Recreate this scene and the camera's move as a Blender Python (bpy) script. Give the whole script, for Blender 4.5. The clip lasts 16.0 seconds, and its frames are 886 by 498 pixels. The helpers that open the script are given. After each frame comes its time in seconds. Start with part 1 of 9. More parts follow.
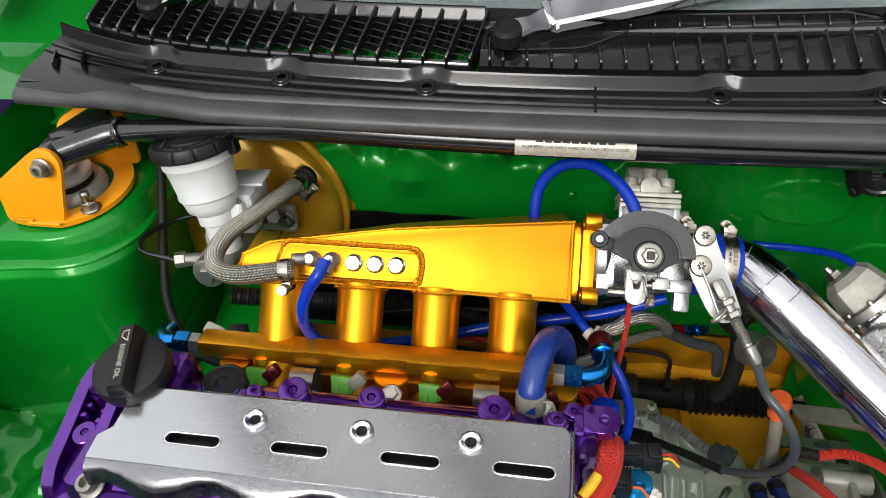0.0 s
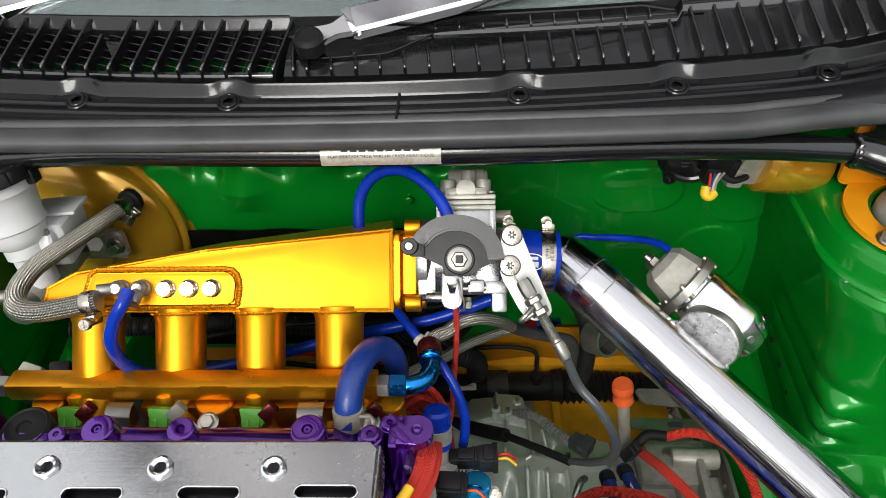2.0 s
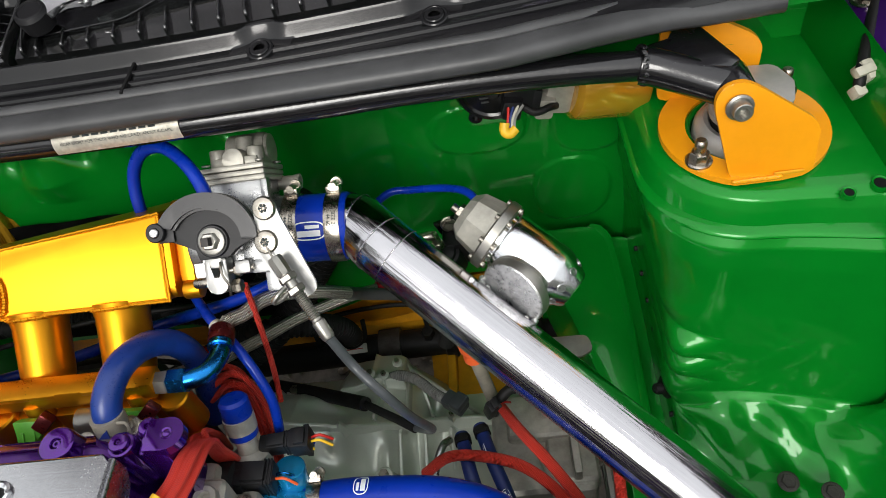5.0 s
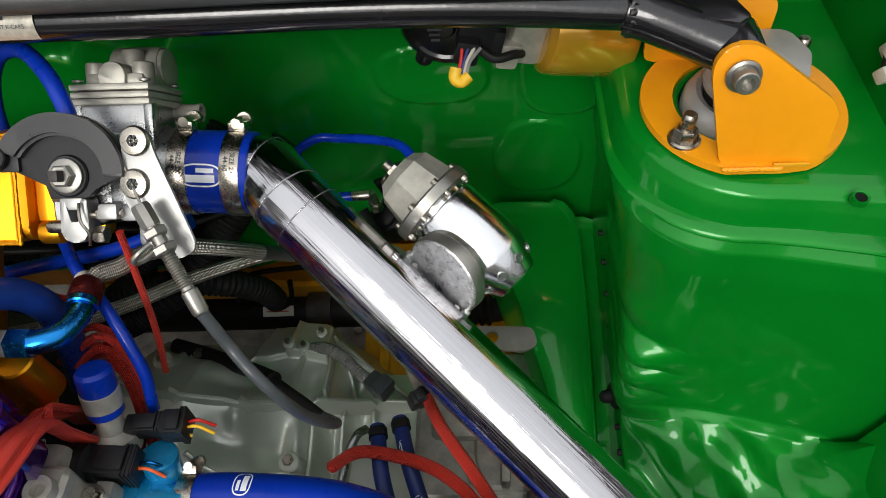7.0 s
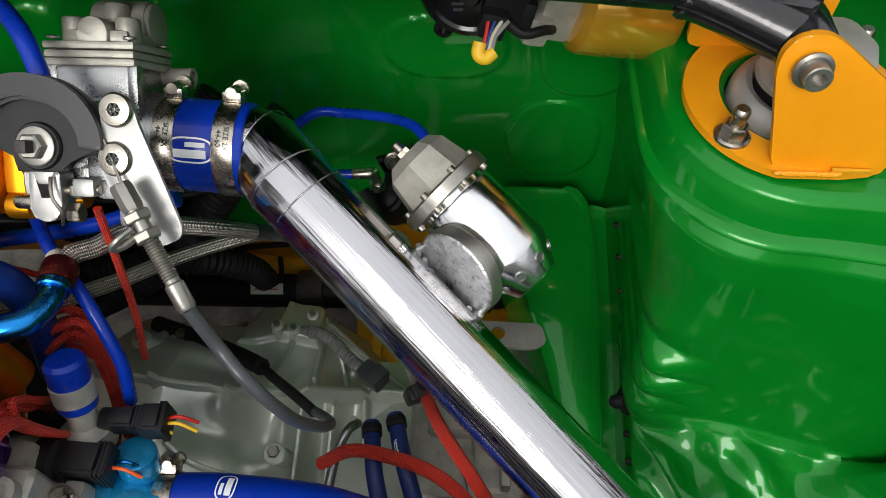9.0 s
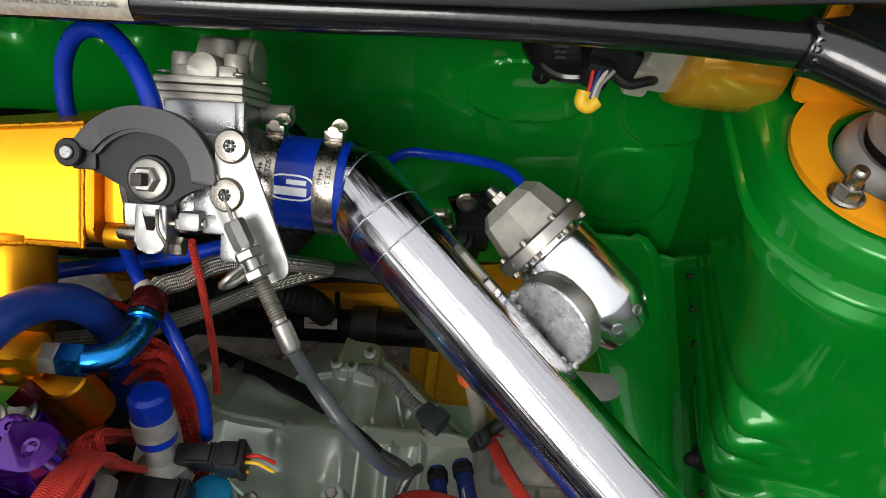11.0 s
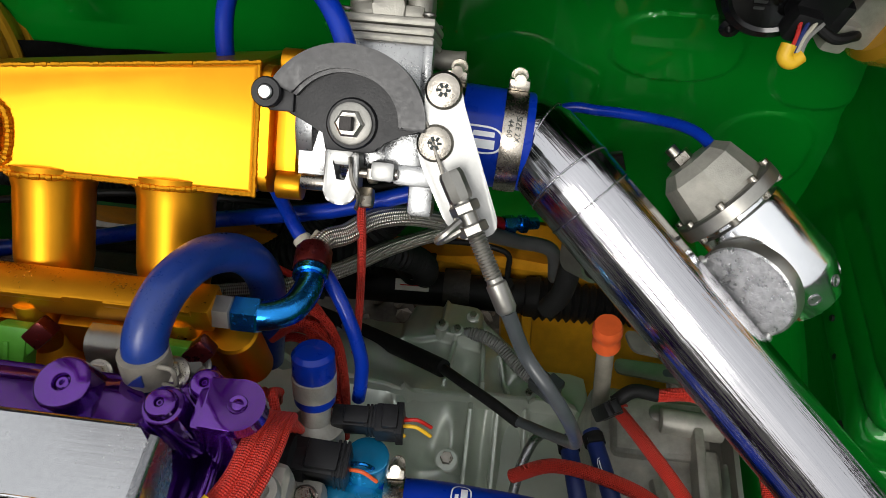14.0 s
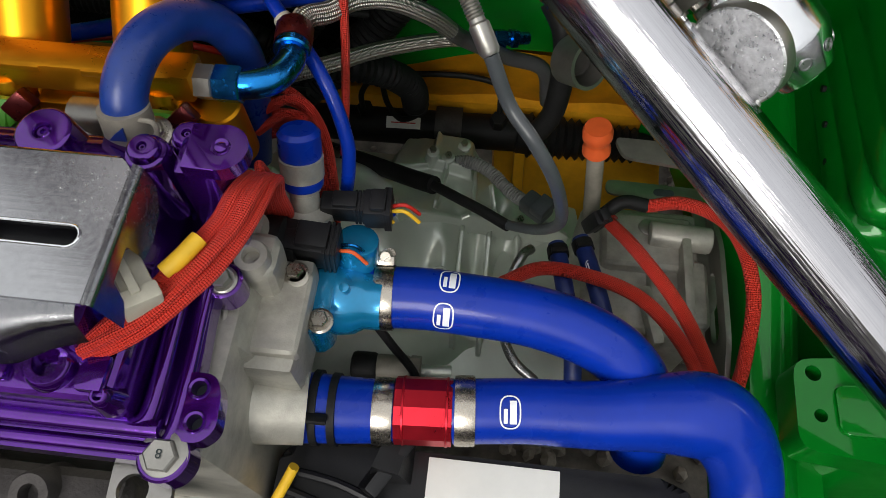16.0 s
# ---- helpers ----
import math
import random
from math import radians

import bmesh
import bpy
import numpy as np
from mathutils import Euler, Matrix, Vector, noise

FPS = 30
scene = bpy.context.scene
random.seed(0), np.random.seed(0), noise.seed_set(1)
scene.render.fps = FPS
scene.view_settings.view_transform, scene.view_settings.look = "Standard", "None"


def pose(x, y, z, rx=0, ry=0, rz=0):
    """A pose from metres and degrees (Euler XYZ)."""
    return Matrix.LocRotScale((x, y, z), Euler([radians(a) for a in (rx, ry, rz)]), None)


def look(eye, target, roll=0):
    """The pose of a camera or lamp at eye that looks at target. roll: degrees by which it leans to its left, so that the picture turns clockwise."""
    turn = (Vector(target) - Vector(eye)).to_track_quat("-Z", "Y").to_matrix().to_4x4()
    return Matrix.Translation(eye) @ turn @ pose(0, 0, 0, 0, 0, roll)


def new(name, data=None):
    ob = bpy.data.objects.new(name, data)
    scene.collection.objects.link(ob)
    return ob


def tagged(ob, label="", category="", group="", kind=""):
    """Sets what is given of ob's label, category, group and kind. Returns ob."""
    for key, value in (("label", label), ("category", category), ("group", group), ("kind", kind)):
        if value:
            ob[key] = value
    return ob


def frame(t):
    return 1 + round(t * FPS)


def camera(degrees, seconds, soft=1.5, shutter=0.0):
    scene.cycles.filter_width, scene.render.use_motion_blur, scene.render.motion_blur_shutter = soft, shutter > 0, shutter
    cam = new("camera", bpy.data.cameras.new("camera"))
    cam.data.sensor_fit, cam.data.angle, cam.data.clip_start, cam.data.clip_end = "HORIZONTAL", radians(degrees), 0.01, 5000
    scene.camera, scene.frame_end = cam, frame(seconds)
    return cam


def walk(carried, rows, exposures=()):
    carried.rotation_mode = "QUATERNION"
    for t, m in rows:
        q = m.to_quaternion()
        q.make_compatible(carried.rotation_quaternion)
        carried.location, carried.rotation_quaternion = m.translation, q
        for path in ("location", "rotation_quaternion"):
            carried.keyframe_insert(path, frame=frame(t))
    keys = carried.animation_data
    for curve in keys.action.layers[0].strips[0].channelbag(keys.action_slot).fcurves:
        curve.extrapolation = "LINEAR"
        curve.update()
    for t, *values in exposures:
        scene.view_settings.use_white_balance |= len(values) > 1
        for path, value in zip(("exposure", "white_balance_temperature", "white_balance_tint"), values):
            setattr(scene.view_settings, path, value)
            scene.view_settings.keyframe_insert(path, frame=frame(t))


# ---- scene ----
cam = camera(64.2, 16.0, soft=0.7)
METRES, EYE, TILT, LEAN, TURN = 0.70, 1.25, -43.0, 3.0, 8.6
ROWS = [
    (0.0, 0.0, 0.0, 0.0, 0.0, 0.0, 0.0),
    (0.5, 0.032, -0.0028, 0.0029, -1.74, 0.48, 1.22),
    (1.0, 0.0578, 0.0014, 0.0049, -3.01, 0.47, 2.27),
    (1.5, 0.0926, 0.0087, 0.0064, -4.47, 0.04, 3.35),
    (2.0, 0.1405, 0.0074, 0.0096, -5.35, -0.31, 4.35),
    (2.5, 0.1963, 0.0109, 0.0113, -5.76, -0.86, 4.98),
    (3.0, 0.2568, 0.0134, 0.012, -6.08, -1.29, 5.65),
    (3.5, 0.3218, 0.0174, 0.0122, -5.23, -2.15, 6.35),
    (4.0, 0.3744, 0.0264, 0.0141, -4.45, -2.99, 8.14),
    (4.5, 0.4124, 0.0375, 0.0105, -3.55, -4.13, 9.91),
    (5.0, 0.4312, 0.0618, 0.0043, -3.34, -5.27, 11.06),
    (7.5, 0.4939, 0.2262, -0.0005, -5.17, -10.12, 3.57),
    (8.0, 0.4864, 0.2465, 0.004, -5.55, -11.32, 2.86),
    (8.5, 0.4782, 0.2593, 0.0069, -5.68, -11.89, 2.6),
    (11.0, 0.4037, 0.2805, 0.0196, -3.89, -8.87, 0.19),
    (11.5, 0.3756, 0.2893, 0.0277, -3.63, -8.37, -0.53),
    (12.0, 0.339, 0.2996, 0.0295, -3.35, -8.26, -0.72),
    (12.5, 0.3122, 0.3044, 0.0269, -3.17, -8.73, -0.57),
    (13.0, 0.2911, 0.3097, 0.027, -3.24, -9.4, -0.48),
    (13.5, 0.2748, 0.3137, 0.0191, -3.24, -10.25, -1.03),
    (14.0, 0.263, 0.3203, 0.0064, -3.4, -11.59, -1.51),
    (14.5, 0.2673, 0.321, -0.0173, -3.83, -13.78, -1.14),
    (15.0, 0.271, 0.3174, -0.0484, -3.89, -15.98, -1.42),
    (15.5, 0.2717, 0.3059, -0.0708, -4.02, -17.79, -0.83),
    (16.0, 0.2732, 0.2957, -0.0908, -3.73, -19.36, -0.64),
]
walk(cam, [(t, pose(0, 0, EYE, TILT, LEAN, TURN) @ pose(METRES * x, METRES * y, METRES * z, 90 + pitch, roll, yaw)) for t, x, y, z, yaw, pitch, roll in ROWS], [(0.0, 0.0), (3.0, -0.06), (5.0, -0.15), (8.0, -0.36), (11.0, -0.33), (13.0, -0.46), (16.0, -0.46)])

# ---------------------------------------------------------------- light
world = bpy.data.worlds.new("sky")
scene.world = world
world.use_nodes = True
wn = world.node_tree
sky = wn.nodes.new("ShaderNodeTexSky")
sky.sky_type = "NISHITA"
sky.sun_disc = False
SUN_EL, SUN_AZ = radians(37), radians(192)
sky.sun_elevation, sky.sun_rotation = SUN_EL, SUN_AZ
sky.dust_density, sky.air_density, sky.ozone_density = 3.0, 1.0, 1.0
hue = wn.nodes.new("ShaderNodeHueSaturation")
hue.inputs["Saturation"].default_value = 0.25
wn.links.new(sky.outputs[0], hue.inputs["Color"])
cloud = wn.nodes.new("ShaderNodeMix")
cloud.data_type = "RGBA"
cloud.inputs["Factor"].default_value = 0.75
# overcast sky: the zenith about three times as bright as the horizon
place = wn.nodes.new("ShaderNodeTexCoord")
height = wn.nodes.new("ShaderNodeSeparateXYZ")
wn.links.new(place.outputs["Generated"], height.inputs[0])
rise = wn.nodes.new("ShaderNodeMapRange")
rise.inputs["To Min"].default_value, rise.inputs["To Max"].default_value = 0.30, 1.0
wn.links.new(height.outputs["Z"], rise.inputs["Value"])
grey = wn.nodes.new("ShaderNodeVectorMath")
grey.operation = "SCALE"
grey.inputs[0].default_value = (7.6, 7.7, 7.8)
wn.links.new(rise.outputs[0], grey.inputs["Scale"])
wn.links.new(grey.outputs[0], cloud.inputs["B"])
wn.links.new(hue.outputs[0], cloud.inputs["A"])
wn.links.new(cloud.outputs["Result"], wn.nodes["Background"].inputs[0])
wn.nodes["Background"].inputs[1].default_value = 0.26
sun_data = bpy.data.lights.new("sun", "SUN")
sun_data.energy, sun_data.angle, sun_data.color = 2.1, radians(25), (1.0, 0.97, 0.92)
sun = new("sun", sun_data)
sun.matrix_world = look((0, 0, 0), (-math.sin(SUN_AZ) * math.cos(SUN_EL), -math.cos(SUN_AZ) * math.cos(SUN_EL), -math.sin(SUN_EL)))


# ---------------------------------------------------------------- materials
def mat(name, color, rough=0.5, metal=0.0, var=0.12, scale=60.0, bump=0.0, bump_scale=400.0, coat=0.0, spread=0.08, spec=0.5, emit=0.0, aniso=0.0):
    """A surface with stains (large noise), grain (fine noise), uneven gloss and fine relief. scale: noise per metre."""
    m = bpy.data.materials.new(name)
    m.use_nodes = True
    t = m.node_tree
    b = t.nodes["Principled BSDF"]
    co = t.nodes.new("ShaderNodeTexCoord")
    big = t.nodes.new("ShaderNodeTexNoise")
    big.inputs["Scale"].default_value, big.inputs["Detail"].default_value, big.inputs["Roughness"].default_value = scale, 6, 0.6
    fine = t.nodes.new("ShaderNodeTexNoise")
    fine.inputs["Scale"].default_value, fine.inputs["Detail"].default_value = bump_scale, 4
    for n in (big, fine):
        t.links.new(co.outputs["Object"], n.inputs["Vector"])
    ramp = t.nodes.new("ShaderNodeMapRange")
    ramp.inputs["From Min"].default_value, ramp.inputs["From Max"].default_value = 0.3, 0.7
    ramp.inputs["To Min"].default_value, ramp.inputs["To Max"].default_value = 1 - var, 1 + var
    t.links.new(big.outputs["Fac"], ramp.inputs["Value"])
    mul = t.nodes.new("ShaderNodeVectorMath")
    mul.operation = "SCALE"
    mul.inputs[0].default_value = color
    t.links.new(ramp.outputs[0], mul.inputs["Scale"])
    t.links.new(mul.outputs[0], b.inputs["Base Color"])
    rr = t.nodes.new("ShaderNodeMapRange")
    rr.inputs["From Min"].default_value, rr.inputs["From Max"].default_value = 0.3, 0.7
    rr.inputs["To Min"].default_value, rr.inputs["To Max"].default_value = max(0.02, rough - spread), min(1, rough + spread)
    mixn = t.nodes.new("ShaderNodeMath")
    mixn.operation, mixn.inputs[1].default_value = "MULTIPLY_ADD", 0.5
    half = t.nodes.new("ShaderNodeMath")
    half.operation, half.inputs[1].default_value = "MULTIPLY", 0.5
    t.links.new(big.outputs["Fac"], half.inputs[0])
    t.links.new(fine.outputs["Fac"], mixn.inputs[0])
    t.links.new(half.outputs[0], mixn.inputs[2])
    t.links.new(mixn.outputs[0], rr.inputs["Value"])
    t.links.new(rr.outputs[0], b.inputs["Roughness"])
    b.inputs["Metallic"].default_value = metal
    b.inputs["Specular IOR Level"].default_value = spec
    b.inputs["Coat Weight"].default_value = coat
    b.inputs["Coat Roughness"].default_value = 0.04
    if bump:
        bn = t.nodes.new("ShaderNodeBump")
        bn.inputs["Strength"].default_value, bn.inputs["Distance"].default_value = bump, 0.0008
        t.links.new(fine.outputs["Fac"], bn.inputs["Height"])
        t.links.new(bn.outputs[0], b.inputs["Normal"])
    return m


def braid_mat(name, color, dark, metal, rough, along, around):
    """Woven sleeve: crossing strands from the tube's UV (metres along and round)."""
    m = mat(name, color, rough, metal, var=0.15, scale=300)
    t = m.node_tree
    b = t.nodes["Principled BSDF"]
    uv = t.nodes.new("ShaderNodeTexCoord")
    sep = t.nodes.new("ShaderNodeSeparateXYZ")
    t.links.new(uv.outputs["UV"], sep.inputs[0])

    def node(op, a, c):
        n = t.nodes.new("ShaderNodeMath")
        n.operation = op
        for k, v in ((0, a), (1, c)):
            if isinstance(v, (int, float)):
                n.inputs[k].default_value = v
            else:
                t.links.new(v, n.inputs[k])
        return n.outputs[0]
    x, y = node("MULTIPLY", sep.outputs[0], along), node("MULTIPLY", sep.outputs[1], around)
    p, q = node("ADD", x, y), node("SUBTRACT", x, y)
    wave = node("MULTIPLY", node("SINE", p, 0), node("SINE", q, 0))
    fac = node("MULTIPLY_ADD", wave, 0.5)
    fac.node.inputs[2].default_value = 0.5
    mix = t.nodes.new("ShaderNodeMix")
    mix.data_type = "RGBA"
    mix.inputs["A"].default_value, mix.inputs["B"].default_value = (*dark, 1), (*color, 1)
    t.links.new(fac, mix.inputs["Factor"])
    t.links.new(mix.outputs["Result"], b.inputs["Base Color"])
    bn = t.nodes.new("ShaderNodeBump")
    bn.inputs["Strength"].default_value, bn.inputs["Distance"].default_value = 0.9, 0.0012
    t.links.new(fac, bn.inputs["Height"])
    t.links.new(bn.outputs[0], b.inputs["Normal"])
    return m


GREEN = mat("green_body_paint", (0.001, 0.205, 0.014), 0.38, 0.20, var=0.10, scale=9, bump=0.06, bump_scale=55, coat=0.62, spec=0.1)
PURPLE = mat("purple_candy_coat", (0.085, 0.006, 0.23), 0.15, 0.8, var=0.2, scale=40, bump=0.12, bump_scale=160, coat=0.9)
PURPLE_PAINT = mat("purple_body_paint", (0.045, 0.008, 0.13), 0.2, 0.3, var=0.08, scale=12, coat=1.0)
GOLD = mat("gold_anodised_aluminium", (0.72, 0.300, 0.010), 0.36, 0.92, var=0.07, scale=26, bump=0.0, bump_scale=500, spread=0.05)
GOLD_RAIL = mat("deep_gold_anodising", (0.78, 0.33, 0.012), 0.32, 0.9, var=0.10, scale=30, bump=0.08, bump_scale=600)
GOLD_PAINT = mat("gold_metallic_paint", (0.62, 0.33, 0.022), 0.20, 0.5, var=0.05, scale=20, bump=0.0, bump_scale=900, spread=0.03, coat=0.8)
YELLOW = mat("yellow_enamel", (0.85, 0.33, 0.006), 0.34, 0.0, var=0.07, scale=25, bump=0.10, bump_scale=260, coat=0.25)
OCHRE = mat("dusty_yellow_underbody_paint", (0.72, 0.34, 0.012), 0.5, 0.0, var=0.25, scale=22, bump=0.2, bump_scale=300)
PLASTIC = mat("black_moulded_plastic", (0.006, 0.0062, 0.0066), 0.17, 0.0, var=0.3, scale=30, bump=0.02, bump_scale=1200, spread=0.08, spec=0.45)
PLASTIC_GLOSS = mat("dressed_black_plastic", (0.006, 0.0065, 0.0065), 0.14, 0.0, var=0.3, scale=30, bump=0.10, bump_scale=110, spread=0.08, spec=0.9, coat=0.8)
PLASTIC_DULL = mat("black_connector_plastic", (0.010, 0.010, 0.011), 0.42, 0.0, var=0.3, scale=60, bump=0.1, bump_scale=900, spec=0.3)
RUBBER = mat("black_seal_rubber", (0.050, 0.051, 0.052), 0.42, 0.0, var=0.35, scale=18, bump=0.15, bump_scale=700, spread=0.1)
RUBBER_DARK = mat("matt_black_rubber", (0.010, 0.010, 0.010), 0.55, 0.0, var=0.3, scale=50, bump=0.2, bump_scale=800, spec=0.2)
BLACK = mat("black_gloss_powder_coat", (0.007, 0.007, 0.008), 0.22, 0.0, var=0.15, scale=30, bump=0.18, bump_scale=350, coat=0.5)
CUP = mat("grey_phosphated_steel", (0.40, 0.39, 0.37), 0.36, 0.3, var=0.15, scale=50, bump=0.05, bump_scale=500)
PULLEY = mat("scuffed_black_plastic", (0.024, 0.024, 0.025), 0.36, 0.0, var=0.15, scale=40, bump=0.05, bump_scale=500, spread=0.12)
WHITE = mat("translucent_white_plastic", (0.60, 0.61, 0.61), 0.42, 0.0, var=0.06, scale=25, bump=0.05, bump_scale=300)
BRUSHED = mat("brushed_aluminium_sheet", (0.50, 0.505, 0.515), 0.22, 1.0, var=0.10, scale=14, bump=0.0, spread=0.10)
grain = BRUSHED.node_tree
gco = grain.nodes.new("ShaderNodeTexCoord")
gmap = grain.nodes.new("ShaderNodeMapping")
gmap.inputs["Scale"].default_value = (6.0, 420.0, 6.0)
gno = grain.nodes.new("ShaderNodeTexNoise")
gno.inputs["Scale"].default_value, gno.inputs["Detail"].default_value = 1.0, 4
gbump = grain.nodes.new("ShaderNodeBump")
gbump.inputs["Strength"].default_value, gbump.inputs["Distance"].default_value = 0.05, 0.0006
grain.links.new(gco.outputs["Object"], gmap.inputs["Vector"])
grain.links.new(gmap.outputs[0], gno.inputs["Vector"])
grain.links.new(gno.outputs["Fac"], gbump.inputs["Height"])
grain.links.new(gbump.outputs[0], grain.nodes["Principled BSDF"].inputs["Normal"])
CAST = mat("cast_aluminium", (0.33, 0.335, 0.335), 0.30, 0.9, var=0.20, scale=40, bump=0.15, bump_scale=900, spread=0.12)
CAST_DIRTY = mat("oil_stained_cast_aluminium", (0.56, 0.60, 0.53), 0.36, 0.45, var=0.12, scale=14, bump=0.0, bump_scale=420, spread=0.07)
CAST_PAINT = mat("silver_painted_casting", (0.39, 0.375, 0.325), 0.42, 0.40, var=0.26, scale=60, bump=0.22, bump_scale=1100, spread=0.12)
PLATE = mat("zinc_plated_steel", (0.33, 0.32, 0.29), 0.38, 0.9, var=0.15, scale=70, bump=0.10, bump_scale=900)
STEEL = mat("bright_steel_fastener", (0.38, 0.35, 0.30), 0.30, 1.0, var=0.25, scale=120, bump=0.15, bump_scale=900)
STAINLESS = mat("stainless_band", (0.44, 0.40, 0.34), 0.26, 1.0, var=0.12, scale=80, bump=0.05, bump_scale=900)
CHROME = mat("mirror_polished_pipe", (0.86, 0.86, 0.88), 0.07, 1.0, var=0.03, scale=25, bump=0.025, bump_scale=120, spread=0.04)
def streak_mat(name, color, rough, amount):
    """Polished pipe with fine scratches that run along it (UV in metres)."""
    m = mat(name, color, rough, 1.0, var=0.04, scale=25)
    t = m.node_tree
    b = t.nodes["Principled BSDF"]
    uv = t.nodes.new("ShaderNodeTexCoord")
    mp = t.nodes.new("ShaderNodeMapping")
    mp.inputs["Scale"].default_value = (3.0, 120.0, 1.0)
    t.links.new(uv.outputs["UV"], mp.inputs["Vector"])
    n = t.nodes.new("ShaderNodeTexNoise")
    n.inputs["Scale"].default_value, n.inputs["Detail"].default_value, n.inputs["Roughness"].default_value = 1.0, 5, 0.55
    t.links.new(mp.outputs[0], n.inputs["Vector"])
    bn = t.nodes.new("ShaderNodeBump")
    bn.inputs["Strength"].default_value, bn.inputs["Distance"].default_value = amount, 0.0012
    t.links.new(n.outputs["Fac"], bn.inputs["Height"])
    t.links.new(bn.outputs[0], b.inputs["Normal"])
    return m


PIPE = streak_mat("streaked_polished_pipe", (0.52, 0.515, 0.535), 0.07, 1.0)
POLISHED = mat("polished_billet_aluminium", (0.80, 0.81, 0.82), 0.17, 1.0, var=0.05, scale=40, bump=0.05, bump_scale=600, spread=0.06)
ALU_PLATE = mat("plain_aluminium_plate", (0.40, 0.40, 0.385), 0.42, 0.8, var=0.14, scale=60, bump=0.06, bump_scale=900, spread=0.10)
WELD = mat("raw_weld_bead", (0.62, 0.62, 0.60), 0.34, 1.0, var=0.25, scale=250, bump=0.9, bump_scale=420)
RAWCAST = mat("rough_silver_casting", (0.60, 0.60, 0.60), 0.30, 0.85, var=0.35, scale=160, bump=1.0, bump_scale=480)
BLUE = mat("blue_silicone", (0.002, 0.028, 0.33), 0.30, 0.0, var=0.14, scale=25, bump=0.16, bump_scale=90, spread=0.1, coat=0.25, spec=0.2)
BLUE_DUSTY = mat("faded_blue_silicone", (0.005, 0.030, 0.19), 0.34, 0.0, var=0.2, scale=45, bump=0.1, bump_scale=500, spread=0.12)
NAVY = mat("dark_blue_hose", (0.008, 0.022, 0.13), 0.5, 0.0, var=0.2, scale=50, bump=0.15, bump_scale=600)
ANO_BLUE = mat("blue_anodised_fitting", (0.02, 0.22, 0.60), 0.24, 1.0, var=0.15, scale=80)
TEAL = mat("bright_blue_housing_paint", (0.008, 0.24, 0.48), 0.22, 0.5, var=0.15, scale=50, bump=0.15, bump_scale=200, coat=0.7)
ANO_RED = mat("red_anodised_fitting", (0.45, 0.012, 0.025), 0.32, 0.8, var=0.12, scale=60)
RED_BLACK = mat("dark_red_anodised_collar", (0.10, 0.012, 0.012), 0.3, 0.7, var=0.2, scale=80)
RED = braid_mat("red_braided_sleeve", (0.76, 0.042, 0.022), (0.54, 0.026, 0.014), 0.0, 0.5, 2600, 2600)
RED_TUBE = mat("red_rubber_hose", (0.50, 0.018, 0.012), 0.45, 0.0, var=0.15, scale=60, bump=0.3, bump_scale=1500)
BRAID = braid_mat("stainless_braid", (0.58, 0.56, 0.50), (0.16, 0.15, 0.13), 0.9, 0.32, 2600, 1300)
ORANGE = mat("orange_plastic", (0.72, 0.11, 0.025), 0.42, 0.0, var=0.1, scale=60, bump=0.1, bump_scale=500)
LIME = mat("lime_connector_plastic", (0.075, 0.29, 0.022), 0.45, 0.0, var=0.15, scale=80, bump=0.1, bump_scale=500)
WIRE_YELLOW = mat("yellow_tape", (0.75, 0.45, 0.02), 0.5, 0.0, var=0.12, scale=80)
CREAM = mat("aged_cream_plastic", (0.44, 0.42, 0.34), 0.5, 0.0, var=0.15, scale=70)
GREY_SHEATH = mat("grey_cable_sheath", (0.050, 0.056, 0.060), 0.36, 0.0, var=0.15, scale=60)
GREY_TUBE = mat("aged_grey_plastic", (0.23, 0.21, 0.17), 0.5, 0.0, var=0.25, scale=60)
GREY_RIB = mat("grey_corrugated_sleeve", (0.20, 0.20, 0.19), 0.55, 0.0, var=0.15, scale=60)
TAG = mat("worn_silver_label", (0.55, 0.52, 0.44), 0.4, 0.4, var=0.3, scale=180)
# dark lettering, and the shade drawn into small slots and holes
INK_AND_HOLE = mat("dark_print_and_hole_shade", (0.02, 0.03, 0.03), 0.6, 0.0, var=0.2, scale=90)
PRINT = mat("white_print", (0.85, 0.86, 0.88), 0.5, 0.0, var=0.05, scale=90)
PAPER = mat("off_white_sticker", (0.74, 0.73, 0.68), 0.5, 0.0, var=0.05, scale=40)
IRON = mat("dark_cast_iron", (0.05, 0.045, 0.042), 0.6, 0.4, var=0.4, scale=60, bump=0.6, bump_scale=400)
GRAVEL = mat("grey_gravel", (0.20, 0.18, 0.15), 0.85, 0.0, var=0.55, scale=24, bump=1.0, bump_scale=90)
STONE = mat("gravel_stones", (0.30, 0.27, 0.22), 0.8, 0.0, var=0.4, scale=35, bump=0.4, bump_scale=200)
BONNET_IN = mat("dusty_dark_purple_paint", (0.055, 0.040, 0.070), 0.40, 0.0, var=0.15, scale=8, coat=0.4)
# grey of the added surround; sets how bright low reflections are
SURROUND = mat("plain_grey_surround", (0.28, 0.27, 0.25), 0.85, 0.0, var=0.35, scale=2.5, bump=0.4, bump_scale=40)
# matt black that stands in for shade: lower firewall and tower holes
SHADE_BLACK = mat("matt_black_for_shade", (0.008, 0.008, 0.008), 0.95, 0.0, var=0.4, scale=60, bump=0.5, bump_scale=500, spec=0.1)
DASH = mat("dark_dashboard", (0.02, 0.02, 0.022), 0.6, 0.0, var=0.2, scale=20, bump=0.2, bump_scale=600)
GLASS = bpy.data.materials.new("tinted_glass")
GLASS.use_nodes = True
g = GLASS.node_tree.nodes["Principled BSDF"]
